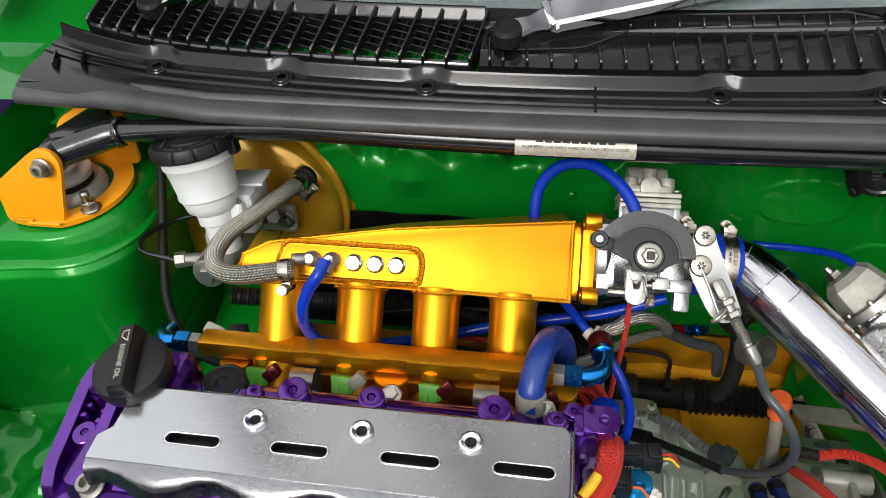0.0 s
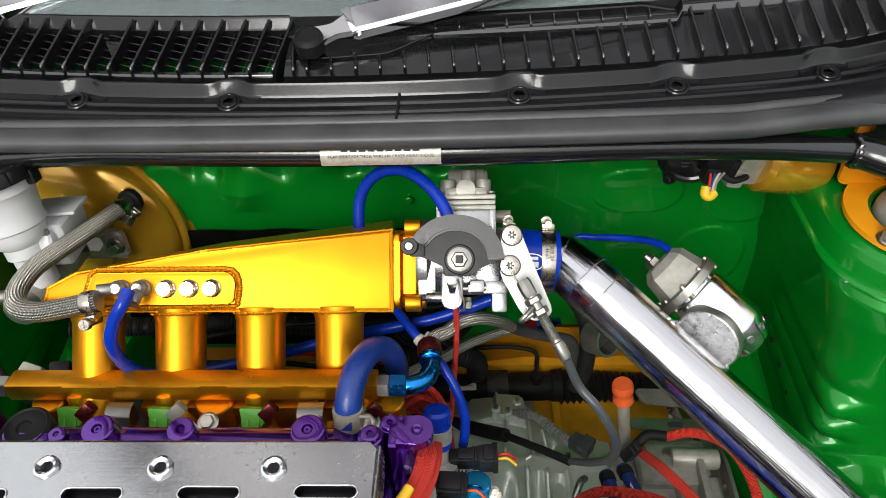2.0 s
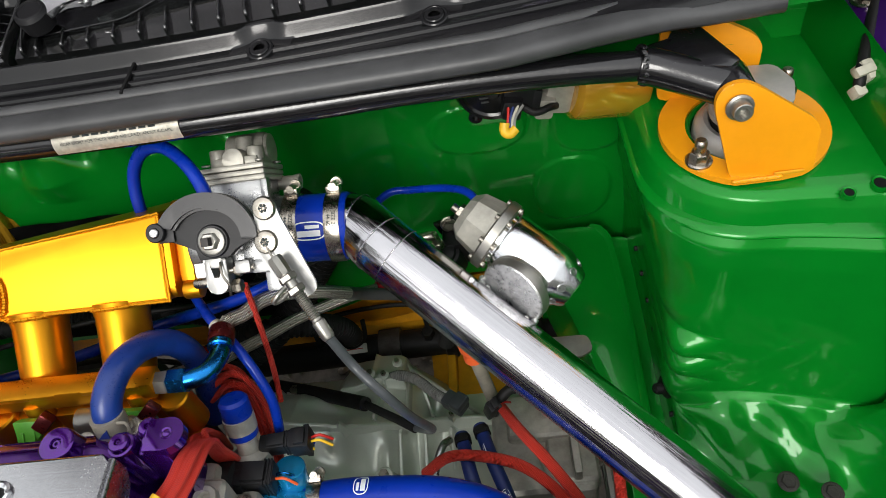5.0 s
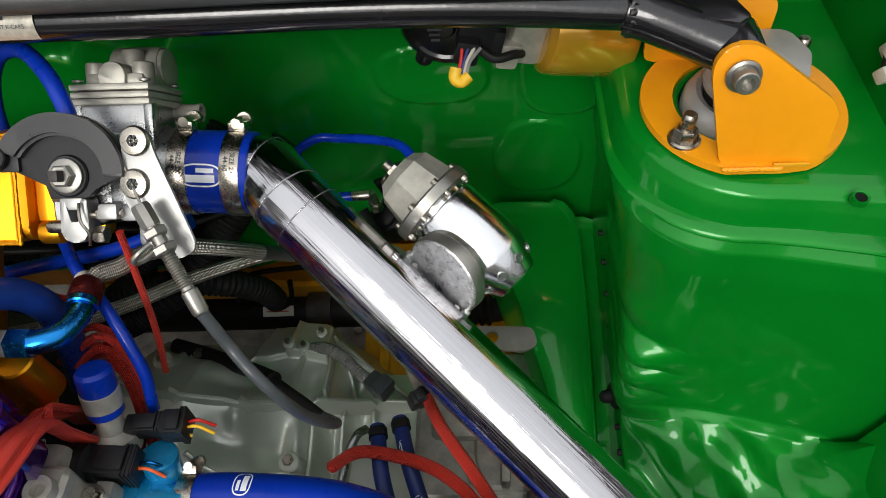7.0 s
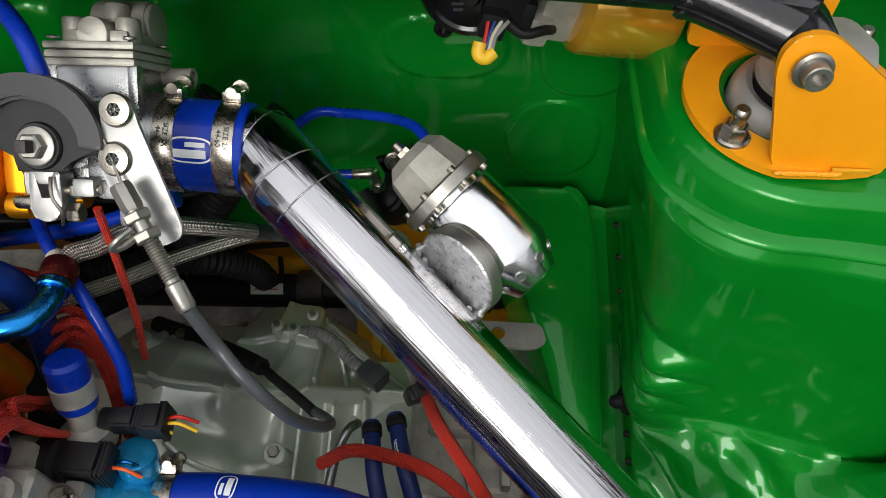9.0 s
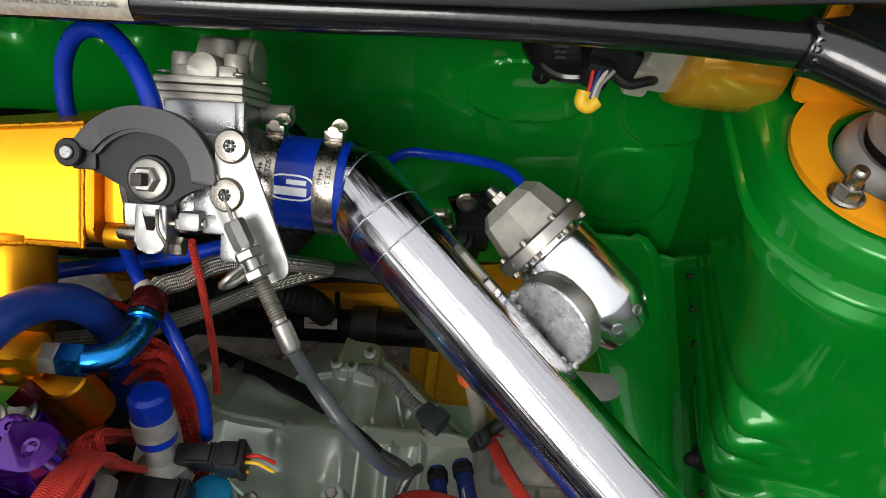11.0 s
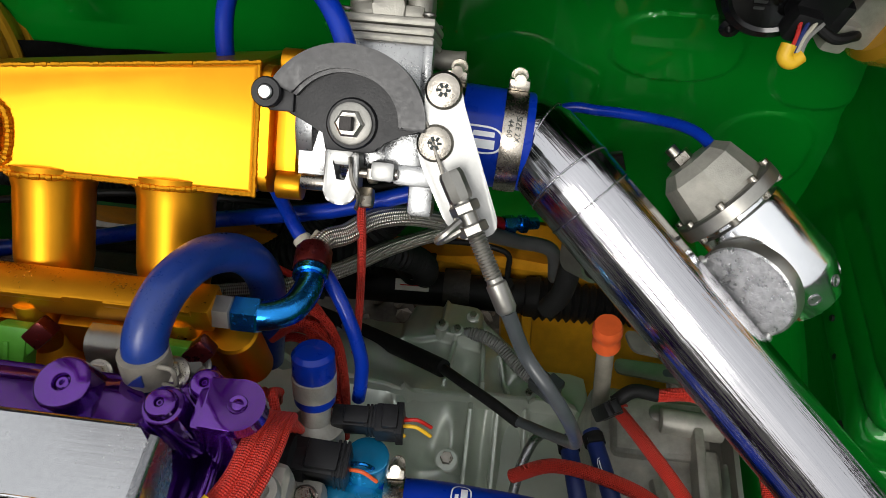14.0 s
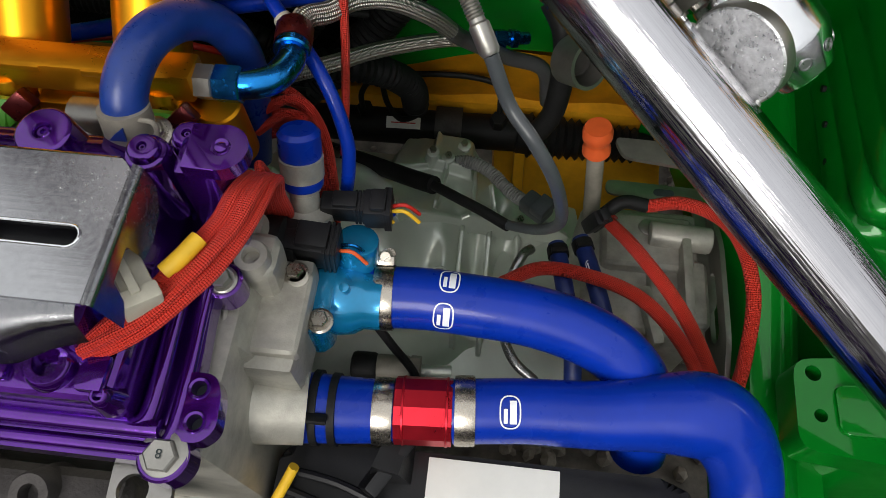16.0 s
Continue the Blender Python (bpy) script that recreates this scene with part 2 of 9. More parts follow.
g.inputs["Base Color"].default_value = (0.55, 0.62, 0.62, 1)
g.inputs["Roughness"].default_value, g.inputs["Transmission Weight"].default_value, g.inputs["IOR"].default_value = 0.02, 0.9, 1.45


# ---------------------------------------------------------------- builders
def thing(name, label, category, at, group="", kind=""):
    """An Empty at the thing's base; its parts are built in world places."""
    ob = new(name)
    ob.empty_display_size = 0.02
    ob.location = at
    return tagged(ob, label, category, group, kind)


def home(ob):
    """Where an object's frame lies (parts and things are only shifted, never turned)."""
    m = Matrix.Identity(4)
    while ob:
        m = Matrix.Translation(ob.location) @ m
        ob = ob.parent
    return m


def part(name, bm, material, parent=None, label="", flat=False, angle=35):
    me = bpy.data.meshes.new(name)
    bmesh.ops.recalc_face_normals(bm, faces=bm.faces[:])
    if not flat:
        for f in bm.faces:
            f.smooth = True
        for e in bm.edges:
            e.smooth = not (len(e.link_faces) == 2 and e.calc_face_angle(0) > radians(angle))
    bm.to_mesh(me)
    bm.free()
    me.materials.append(material)
    ob = new(name, me)
    if parent:
        ob.parent = parent
        ob.matrix_parent_inverse = home(parent).inverted()
    return tagged(ob, label)


def solid(name, bm, material, label, category, kind="", group="", **kw):
    """A thing (or a piece of the setting) that is one mesh."""
    return tagged(part(name, bm, material, **kw), label, category, group, kind)


def axes(p, z, x=(1, 0, 0)):
    """A frame at p whose z axis points along z."""
    z = Vector(z).normalized()
    x = Vector(x) - z * Vector(x).dot(z)
    if x.length < 1e-6:
        x = Vector((0, 1, 0)) - z * z.y
    x.normalize()
    y = z.cross(x)
    return Matrix(((x.x, y.x, z.x, p[0]), (x.y, y.y, z.y, p[1]), (x.z, y.z, z.z, p[2]), (0, 0, 0, 1)))


def box(bm, size, m=None, at=(0, 0, 0), bevel=0.0, seg=2):
    m = (m or Matrix.Identity(4)) @ Matrix.Translation(at)
    r = bmesh.ops.create_cube(bm, size=1.0, matrix=m @ Matrix.Diagonal((*size, 1)))
    if bevel:
        es = list({e for v in r["verts"] for e in v.link_edges})
        bmesh.ops.bevel(bm, geom=es, offset=bevel, segments=seg, profile=0.6, affect="EDGES")
    return bm


def lathe(bm, prof, m=None, seg=32, cap=True):
    """Turns a profile of (radius, height) round the z axis of m."""
    m = m or Matrix.Identity(4)
    rings = []
    for r, h in prof:
        if r < 1e-6:
            rings.append([bm.verts.new(m @ Vector((0, 0, h)))])
        else:
            rings.append([bm.verts.new(m @ Vector((r * math.cos(2 * math.pi * k / seg), r * math.sin(2 * math.pi * k / seg), h))) for k in range(seg)])
    for a, b in zip(rings, rings[1:]):
        if len(a) == 1 and len(b) == 1:
            continue
        for k in range(seg):
            n = (k + 1) % seg
            if len(a) == 1:
                bm.faces.new((a[0], b[k], b[n]))
            elif len(b) == 1:
                bm.faces.new((a[k], b[0], a[n]))
            else:
                bm.faces.new((a[k], b[k], b[n], a[n]))
    if cap:
        for r in (rings[0], rings[-1]):
            if len(r) > 2:
                bm.faces.new(r)
    return bm


def rod(bm, a, b, r, seg=20, bevel=0.0, r2=None):
    """A round bar from a to b."""
    a, b = Vector(a), Vector(b)
    h = (b - a).length
    r2 = r if r2 is None else r2
    e = min(bevel, h / 2.1, r * 0.9)
    prof = [(r, 0), (r2, h)] if not e else [(r - e, 0), (r - e * 0.3, e * 0.3), (r, e), (r2, h - e), (r2 - e * 0.3, h - e * 0.3), (r2 - e, h)]
    return lathe(bm, prof, axes(a, b - a), seg)


def spline(pts, n=8):
    """Points along a smooth curve through pts."""
    p = [Vector(q) for q in pts]
    p = [2 * p[0] - p[1]] + p + [2 * p[-1] - p[-2]]
    out = []
    for i in range(1, len(p) - 2):
        for k in range(n):
            s = k / n
            a, b, c, d = p[i - 1:i + 3]
            out.append(0.5 * (2 * b + (c - a) * s + (2 * a - 5 * b + 4 * c - d) * s * s + (3 * b - a - 3 * c + d) * s ** 3))
    out.append(p[-2])
    return out


def tube(bm, pts, r, seg=16, n=8, smooth=True, section=None, cap=True):
    """A tube along pts (r: one radius, or a function of 0..1 and the metre), with UV in metres."""
    line = spline(pts, n) if smooth else [Vector(q) for q in pts]
    uv = bm.loops.layers.uv.verify()
    t0 = (line[1] - line[0]).normalized()
    x = t0.orthogonal().normalized()
    rings, dist, d = [], [], 0.0
    for i, p in enumerate(line):
        t = (line[min(i + 1, len(line) - 1)] - line[max(i - 1, 0)]).normalized()
        x = (x - t * x.dot(t)).normalized()
        y = t.cross(x)
        if i:
            d += (p - line[i - 1]).length
        rr = r(i / (len(line) - 1), d) if callable(r) else r
        rings.append([bm.verts.new(p + x * rr * math.cos(2 * math.pi * k / seg) + y * rr * math.sin(2 * math.pi * k / seg)) for k in range(seg)])
        dist.append(d)
    rm = r(0.5, 0) if callable(r) else r
    for i in range(len(rings) - 1):
        for k in range(seg):
            nx = (k + 1) % seg
            f = bm.faces.new((rings[i][k], rings[i][nx], rings[i + 1][nx], rings[i + 1][k]))
            for lp, (u, v) in zip(f.loops, ((dist[i], k), (dist[i], k + 1), (dist[i + 1], k + 1), (dist[i + 1], k))):
                lp[uv].uv = (u, v * 2 * math.pi * rm / seg)
    if cap:
        bm.faces.new(rings[0][::-1])
        bm.faces.new(rings[-1])
    return bm


def prism(bm, outline, depth, m=None, bevel=0.0, holes=()):
    """A flat plate: an outline (x, y) in the frame m, from z = 0 down to -depth."""
    m = m or Matrix.Identity(4)
    top = [bm.verts.new(m @ Vector((x, y, 0))) for x, y in outline]
    low = [bm.verts.new(m @ Vector((x, y, -depth))) for x, y in outline]
    n = len(top)
    edges = []
    if holes:
        loops = []
        for hole in holes:
            ht = [bm.verts.new(m @ Vector((x, y, 0))) for x, y in hole]
            hl = [bm.verts.new(m @ Vector((x, y, -depth))) for x, y in hole]
            loops.append((ht, hl))
        for side in (0, 1):
            ring = [top, low][side]
            es = [bm.edges.new((ring[k], ring[(k + 1) % n])) for k in range(n)]
            for lp in loops:
                h = lp[side]
                es += [bm.edges.new((h[k], h[(k + 1) % len(h)])) for k in range(len(h))]
            bmesh.ops.triangle_fill(bm, use_beauty=True, use_dissolve=False, edges=es)
        for ht, hl in loops:
            for k in range(len(ht)):
                j = (k + 1) % len(ht)
                bm.faces.new((ht[k], ht[j], hl[j], hl[k]))
        for k in range(n):
            j = (k + 1) % n
            bm.faces.new((top[k], top[j], low[j], low[k]))
        return bm
    faces = [bm.faces.new(top), bm.faces.new(low[::-1])]
    for k in range(n):
        j = (k + 1) % n
        faces.append(bm.faces.new((top[k], low[k], low[j], top[j])))
    if bevel:
        bmesh.ops.bevel(bm, geom=list({e for f in faces for e in f.edges}), offset=bevel, segments=2, profile=0.6, affect="EDGES")
    return bm


def loft(bm, rings, close=True, cap=(True, True)):
    """Skins closed rings of equal count."""
    vs = [[bm.verts.new(p) for p in ring] for ring in rings]
    n = len(vs[0])
    for a, b in zip(vs, vs[1:]):
        for k in range(n if close else n - 1):
            j = (k + 1) % n
            bm.faces.new((a[k], a[j], b[j], b[k]))
    if close:
        for c, ring in zip(cap, (vs[0], vs[-1])):
            if c:
                bm.faces.new(ring)
    return bm


def sheet(bm, f, nu, nv, thick=None):
    """A skin p = f(u, v), u and v from 0 to 1; thick: a shift for its underside."""
    g = [[bm.verts.new(f(i / nu, j / nv)) for j in range(nv + 1)] for i in range(nu + 1)]
    for i in range(nu):
        for j in range(nv):
            bm.faces.new((g[i][j], g[i + 1][j], g[i + 1][j + 1], g[i][j + 1]))
    if thick:
        bmesh.ops.solidify(bm, geom=bm.faces[:], thickness=thick)
    return bm


def bead(bm, pts, r, step=0.0022):
    """A weld bead: overlapping ripples along a line."""
    line = [Vector(p) for p in pts]
    for a, b in zip(line, line[1:]):
        n = max(1, round((b - a).length / step))
        for k in range(n):
            p = a.lerp(b, k / n) + Vector((random.uniform(-1, 1), random.uniform(-1, 1), random.uniform(-1, 1))) * r * 0.12
            m = axes(p, b - a)
            s = r * random.uniform(0.9, 1.12)
            lathe(bm, [(0, -step), (s * 0.8, -step * 0.6), (s, 0), (s * 0.8, step * 0.6), (0, step)], m, 8)
    return bm


def ring_pts(cx, cy, r, n=16, a0=0.0, a1=2 * math.pi, ry=None):
    full = abs(a1 - a0 - 2 * math.pi) < 1e-6
    k = n if full else n - 1
    return [(cx + r * math.cos(a0 + (a1 - a0) * i / k), cy + (ry or r) * math.sin(a0 + (a1 - a0) * i / k)) for i in range(n)]


def slot_pts(cx, cy, w, h, n=8):
    r = h / 2
    return ring_pts(cx + w / 2 - r, cy, r, n, -math.pi / 2, math.pi / 2) + ring_pts(cx - w / 2 + r, cy, r, n, math.pi / 2, 3 * math.pi / 2)


def round_poly(pts, r, n=5):
    """Rounds the corners of an outline."""
    out = []
    k = len(pts)
    for i in range(k):
        a, b, c = Vector(pts[i - 1]), Vector(pts[i]), Vector(pts[(i + 1) % k])
        rr = min(r, (a - b).length * 0.45, (c - b).length * 0.45)
        s, e = b + (a - b).normalized() * rr, b + (c - b).normalized() * rr
        for q in range(n):
            t = q / (n - 1)
            out.append(tuple((1 - t) ** 2 * s + 2 * t * (1 - t) * b + t * t * e))
    return out


def hexbolt(name, at, way, r, parent, material=None, head=0.006, washer=True, socket=False, label=""):
    """A hexagon-headed bolt (flange, head, and a socket or a stub)."""
    bm = bmesh.new()
    m = axes(at, way)
    if washer:
        lathe(bm, [(r * 1.45, 0), (r * 1.45, 0.0012), (r * 1.2, 0.002)], m, 24)
    if socket:
        lathe(bm, [(r, 0.0015), (r, head - 0.0006), (r - 0.0006, head), (r * 0.55, head), (r * 0.55, head * 0.4), (0, head * 0.4)], m, 24)
    else:
        lathe(bm, [(r, 0.0015), (r, head - 0.0008), (r * 0.88, head), (0, head)], m, 6)
    return part(name, bm, material or STEEL, parent, label, angle=25)


def worm_clamp(name, c, way, r, parent_label, screw_side, width=0.012, group="hose clamps", text=""):
    """A hose clamp: band, housing and slotted screw."""
    way = Vector(way).normalized()
    t = thing(name, parent_label, "hose clamp", c, group)
    m = axes(c, way, screw_side)
    bm = bmesh.new()
    h = width / 2
    lathe(bm, [(r, -h), (r + 0.0009, -h), (r + 0.0012, -h * 0.7), (r + 0.0012, h * 0.7), (r + 0.0009, h), (r, h), (r, -h)], m, 48, cap=False)
    part("band", bm, STAINLESS, t)
    bm = bmesh.new()
    box(bm, (0.006, 0.013, width * 0.95), m, (r + 0.0035, 0, 0), 0.0015)
    part("housing", bm, STAINLESS, t)
    bm = bmesh.new()
    sm = m @ Matrix.Translation((r + 0.006, -0.011, 0)) @ Matrix.Rotation(radians(90), 4, "X")
    lathe(bm, [(0.0032, -0.018), (0.0032, 0), (0.0048, 0), (0.0048, 0.004), (0.0042, 0.0048), (0, 0.0048)], sm, 18)
    box(bm, (0.009, 0.0012, 0.0012), sm, (0, 0, 0.0047))
    part("screw", bm, STEEL, t)
    return t


# ---------------------------------------------------------------- ground and car body
bm = bmesh.new()
sheet(bm, lambda u, v: Vector(((u - 0.5) * 600, (v - 0.5) * 600, 0)), 8, 8)
solid("ground", bm, GRAVEL, "grey gravel ground under the car", "ground", "structure")
# unseen walls, added to cut low sky light and shape reflections
bm = bmesh.new()
box(bm, (16, 0.2, 2.6), pose(0, -6.5, 1.3), bevel=0.02)
box(bm, (0.2, 14, 2.6), pose(-7, 0.4, 1.3), bevel=0.02)
box(bm, (0.2, 14, 2.6), pose(7, 0.4, 1.3), bevel=0.02)
box(bm, (16, 0.2, 2.6), pose(0, 7.4, 1.3), bevel=0.02)
solid("wall_surround", bm, SURROUND, "unseen plain grey wall added round the car to shape reflections", "wall", "structure")
# the open bonnet, hinged below the windscreen, with its pressed inner frame
bonnet = thing("open_bonnet", "dark purple bonnet held open above the engine bay", "bonnet", (0, 0.66, 1.02), kind="structure")
BON = pose(0, 0.665, 1.04, 97, 0, 0)
bm = bmesh.new()
sheet(bm, lambda u, v: BON @ Vector(((u - 0.5) * (1.16 - 0.10 * v), 0.86 * v, -0.035 * math.sin(math.pi * u) - 0.03 * math.sin(math.pi * v))), 24, 16)
part("skin", bm, BONNET_IN, bonnet)
bm = bmesh.new()
for x0, y0, x1, y1, w in ((-0.5, 0.05, 0.5, 0.05, 0.06), (-0.45, 0.80, 0.45, 0.80, 0.06), (-0.52, 0.05, -0.47, 0.80, 0.06), (0.52, 0.05, 0.47, 0.80, 0.06), (-0.30, 0.05, 0.0, 0.80, 0.04), (0.30, 0.05, 0.0, 0.80, 0.04)):
    d = Vector((x1 - x0, y1 - y0, 0))
    box(bm, (d.length, w, 0.018), BON @ pose((x0 + x1) / 2, (y0 + y1) / 2, 0.0, 0, 0, math.degrees(math.atan2(d.y, d.x))), bevel=0.006)
part("inner_frame", bm, BONNET_IN, bonnet)
bm = bmesh.new()
for i in range(700):
    s = random.uniform(0.006, 0.02)
    m = Matrix.LocRotScale((random.uniform(-0.2, 0.55), random.uniform(0.35, 1.25), s * 0.3), Euler((random.random() * 6, random.random() * 6, random.random() * 6)), (s, s * random.uniform(0.6, 1), s * random.uniform(0.5, 0.9)))
    bmesh.ops.create_icosphere(bm, subdivisions=1, radius=1.0, matrix=m)
solid("gravel", bm, STONE, "loose grey and brown gravel stones", "gravel", "stuff", flat=True)


def firewall_y(x, z):
    y = 0.602 + 0.030 * max(0, min(1, (x - 0.06) / 0.12))
    # wavy pressed ledge along the upper edge
    zl = 0.823 + 0.009 * math.tanh(2.0 * math.sin(x * 78 + 0.6)) + 0.003 * math.sin(x * 190)
    k = 1 / (1 + math.exp(-(z - zl) / (0.0050 + 0.0022 * math.sin(x * 61 + 1.0))))
    y += (0.030 * k - 0.006) / (1 + math.exp((x - 0.10) / 0.012))
    y -= 0.010 * max(0, 1 - abs(z - 0.79) / 0.03) * math.exp(-((x + 0.15) / 0.022) ** 2)
    y += 0.012 * math.exp(-((x - 0.155) / 0.05) ** 2 - ((z - 0.70) / 0.09) ** 2)
    # pressed bumps along the upper ledge
    for bx, w in ((-0.10, 0.022), (-0.045, 0.028), (0.02, 0.02), (-0.165, 0.02)):
        y -= 0.007 * math.exp(-((x - bx) / w) ** 2 - ((z - 0.828) / 0.012) ** 2)
    y -= 0.005 * math.exp(-((x - 0.105) / 0.015) ** 2 - ((z - 0.745) / 0.02) ** 2)
    # shallow pressed panels
    for px, pz, rx, rz in ((0.270, 0.753, 0.048, 0.030), (0.383, 0.755, 0.040, 0.048), (0.363, 0.654, 0.041, 0.046)):
        d = ((abs(x - px) / rx) ** 2.4 + (abs(z - pz) / rz) ** 2.4) ** (1 / 2.4)
        y -= 0.0022 / (1 + math.exp(max(-50, min(50, (d - 1) * 110))))
    y += 0.05 * max(0, (0.52 - z) / 0.2) ** 2
    return y


bm = bmesh.new()
sheet(bm, lambda u, v: Vector((-0.60 + 1.2 * u, firewall_y(-0.60 + 1.2 * u, 0.53 + 0.39 * v), 0.53 + 0.39 * v)), 520, 180)
sheet(bm, lambda u, v: Vector((-0.60 + 1.2 * u, 0.595 - 0.09 * v, 0.92 + 0.006 * v)), 30, 4)
wall = solid("wall_firewall", bm, GREEN, "glossy green painted firewall with pressed bumps", "firewall", "structure")


for x, z in ((0.0228, 0.780), (-0.047, 0.822)):
    bm = bmesh.new()
    y = firewall_y(x, z)
    lathe(bm, [(0.0022, -0.004), (0.0022, 0.006), (0.0042, 0.006), (0.0042, 0.0085), (0.003, 0.0095), (0, 0.0095)], axes((x, y, z), (0, -1, 0.05)), 14)
    solid("wall_stud", bm, GREEN, "green painted stud on the firewall", "stud", "structure")


def tower(side, name):
    """Strut tower with its inner wing: a loft of rounded sections from the top plate down."""
    bm = bmesh.new()

    def section(z, x0, y0, r, fwd):
        # outline from the rear inner corner round the front inner corner and out along the wing
        pts = [(x0, 0.66), (x0, 0.60), (x0, 0.55), (x0, y0 + r)]
        for k in range(1, 12):
            a = math.pi * k / 24
            pts.append((x0 + r - r * math.cos(a), y0 + r - r * math.sin(a)))
        pts += [(x0 + r + (0.66 - x0 - r) * k / 32, y0 + fwd * (k / 32) ** 1.3) for k in range(0, 33)]
        return [Vector((side * x, y, z)) for x, y in pts]
    rows = [(0.828, 0.416, 0.438, 0.075, -0.005), (0.827, 0.408, 0.430, 0.078, -0.012), (0.823, 0.403, 0.425, 0.08, -0.02), (0.815, 0.400, 0.422, 0.08, -0.026),
            (0.804, 0.3975, 0.4190, 0.08, -0.032), (0.8025, 0.3945, 0.4150, 0.08, -0.035), (0.8005, 0.3935, 0.4125, 0.079, -0.037), (0.7985, 0.3938, 0.4118, 0.078, -0.039), (0.797, 0.3950, 0.4125, 0.078, -0.040), (0.790, 0.397, 0.409, 0.07, -0.045), (0.77, 0.402, 0.407, 0.06, -0.05), (0.74, 0.408, 0.405, 0.052, -0.055),
            (0.69, 0.415, 0.402, 0.047, -0.06), (0.64, 0.419, 0.398, 0.045, -0.06), (0.615, 0.420, 0.394, 0.045, -0.055), (0.606, 0.420, 0.386, 0.043, -0.05), (0.600, 0.420, 0.374, 0.040, -0.045), (0.5955, 0.420, 0.360, 0.038, -0.04),
            (0.591, 0.420, 0.344, 0.036, -0.03), (0.586, 0.420, 0.325, 0.034, -0.02), (0.580, 0.420, 0.300, 0.03, -0.02), (0.570, 0.420, 0.270, 0.03, -0.02), (0.55, 0.420, 0.255, 0.03, -0.02), (0.42, 0.420, 0.25, 0.03, -0.02)]
    rings = []
    for a, b in zip(rows, rows[1:]):
        n = max(1, round(math.hypot(a[0] - b[0], a[2] - b[2]) / 0.0018))
        for k in range(n):
            rings.append([x + (y - x) * k / n for x, y in zip(a, b)])
    rings.append(list(rows[-1]))
    sec = []
    for rw in rings:
        ring = section(*rw)
        # three pressed ribs in the inner front corner
        for p in ring:
            q = abs(p.x) - 0.43
            # dented, rippled metal on the foot that turns forward
            low = max(0.0, min(1.0, (0.612 - rw[0]) / 0.012)) * max(0.0, min(1.0, (rw[0] - 0.56) / 0.015))
            xx = abs(p.x)
            p.z += low * (0.0045 * math.sin(xx * 88 + 0.6) * math.sin(p.y * 105 + 1.0) + 0.0022 * math.sin(xx * 190 + p.y * 120))
            # the foot rolls up into the wing on its outer side
            p.z += low * 0.05 * max(0.0, min(1.0, (xx - 0.535) / 0.05)) ** 2
            if 0.598 < rw[0] < 0.685:
                k = 0.016 * abs(math.sin(math.pi * (rw[0] - 0.598) / 0.029)) ** 0.7 * math.exp(-(q / 0.017) ** 2 - ((p.y - 0.416) / 0.026) ** 2)
                p.x -= side * k * 0.7
                p.y -= k * 0.7
            # one slanting crease above them
            k = 0.006 * math.exp(-((rw[0] - 0.705) / 0.016) ** 2 - ((xx - 0.424) / 0.012) ** 2)
            p.x -= side * k
        sec.append(ring)
    loft(bm, sec, close=False)
    # top plate with the round opening for the strut
    c = Vector((side * 0.474, 0.495))
    top = [bm.verts.new(p) for p in sec[0]]
    n = len(top)
    inner = [bm.verts.new((c.x - side * 0.046 * math.cos(2 * math.pi * k / 40), c.y + 0.046 * math.sin(2 * math.pi * k / 40), 0.829)) for k in range(40)]
    deep = [bm.verts.new((v.co.x * 0.97 + c.x * 0.03, v.co.y * 0.97 + c.y * 0.03, 0.80)) for v in inner]
    extra = [bm.verts.new(p) for p in ((side * 0.66, 0.66, 0.829),)]
    loop = top + extra
    es = [bm.edges.new((loop[k], loop[(k + 1) % len(loop)])) for k in range(len(loop))]
    es += [bm.edges.new((inner[k], inner[(k + 1) % 40])) for k in range(40)]
    bmesh.ops.triangle_fill(bm, use_beauty=True, edges=es)
    for k in range(40):
        j = (k + 1) % 40
        bm.faces.new((inner[k], inner[j], deep[j], deep[k]))
    bmesh.ops.remove_doubles(bm, verts=bm.verts[:], dist=0.0004)
    return solid(name, bm, GREEN, "glossy green painted strut tower and inner wing", "strut tower", "structure")


tower_right = tower(1, "wall_tower_right")
tower(-1, "wall_tower_left")


def chassis_rail(side, name):
    """Box rail with a thin raised lip along its outer side, rounded at the rear corner and tapering to the front."""
    bm = bmesh.new()

    def ring(y, z, edge):
        inner = max(0.318, min(0.372, 0.342 + 0.31 * (0.505 - y)))
        return [Vector((side * x, y, zz)) for x, zz in ((inner + 0.002, z - 0.10), (inner, z - 0.012), (inner + 0.003, z - 0.003), (inner + 0.011, z), (edge - 0.012, z), (edge - 0.006, z - 0.0015), (edge - 0.0025, z + 0.001), (edge - 0.001, z + 0.0035), (edge + 0.0008, z + 0.0030), (edge + 0.0014, z - 0.020), (edge + 0.006, z - 0.024), (edge + 0.030, z - 0.024))]
    rows = [(0.6135, 0.52, 0.380), (0.6130, 0.602, 0.380), (0.612, 0.6125, 0.381), (0.609, 0.6115, 0.3895), (0.604, 0.6075, 0.395), (0.598, 0.6055, 0.3985), (0.588, 0.6035, 0.4005), (0.57, 0.600, 0.402),
            (0.50, 0.588, 0.4035), (0.40, 0.560, 0.4035), (0.30, 0.535, 0.4035), (0.1, 0.52, 0.4035), (-0.1, 0.52, 0.4035)]
    loft(bm, [ring(*r) for r in rows])
    return solid(name, bm, GREEN, "glossy green box-section chassis rail beside the tower", "chassis rail", "structure")


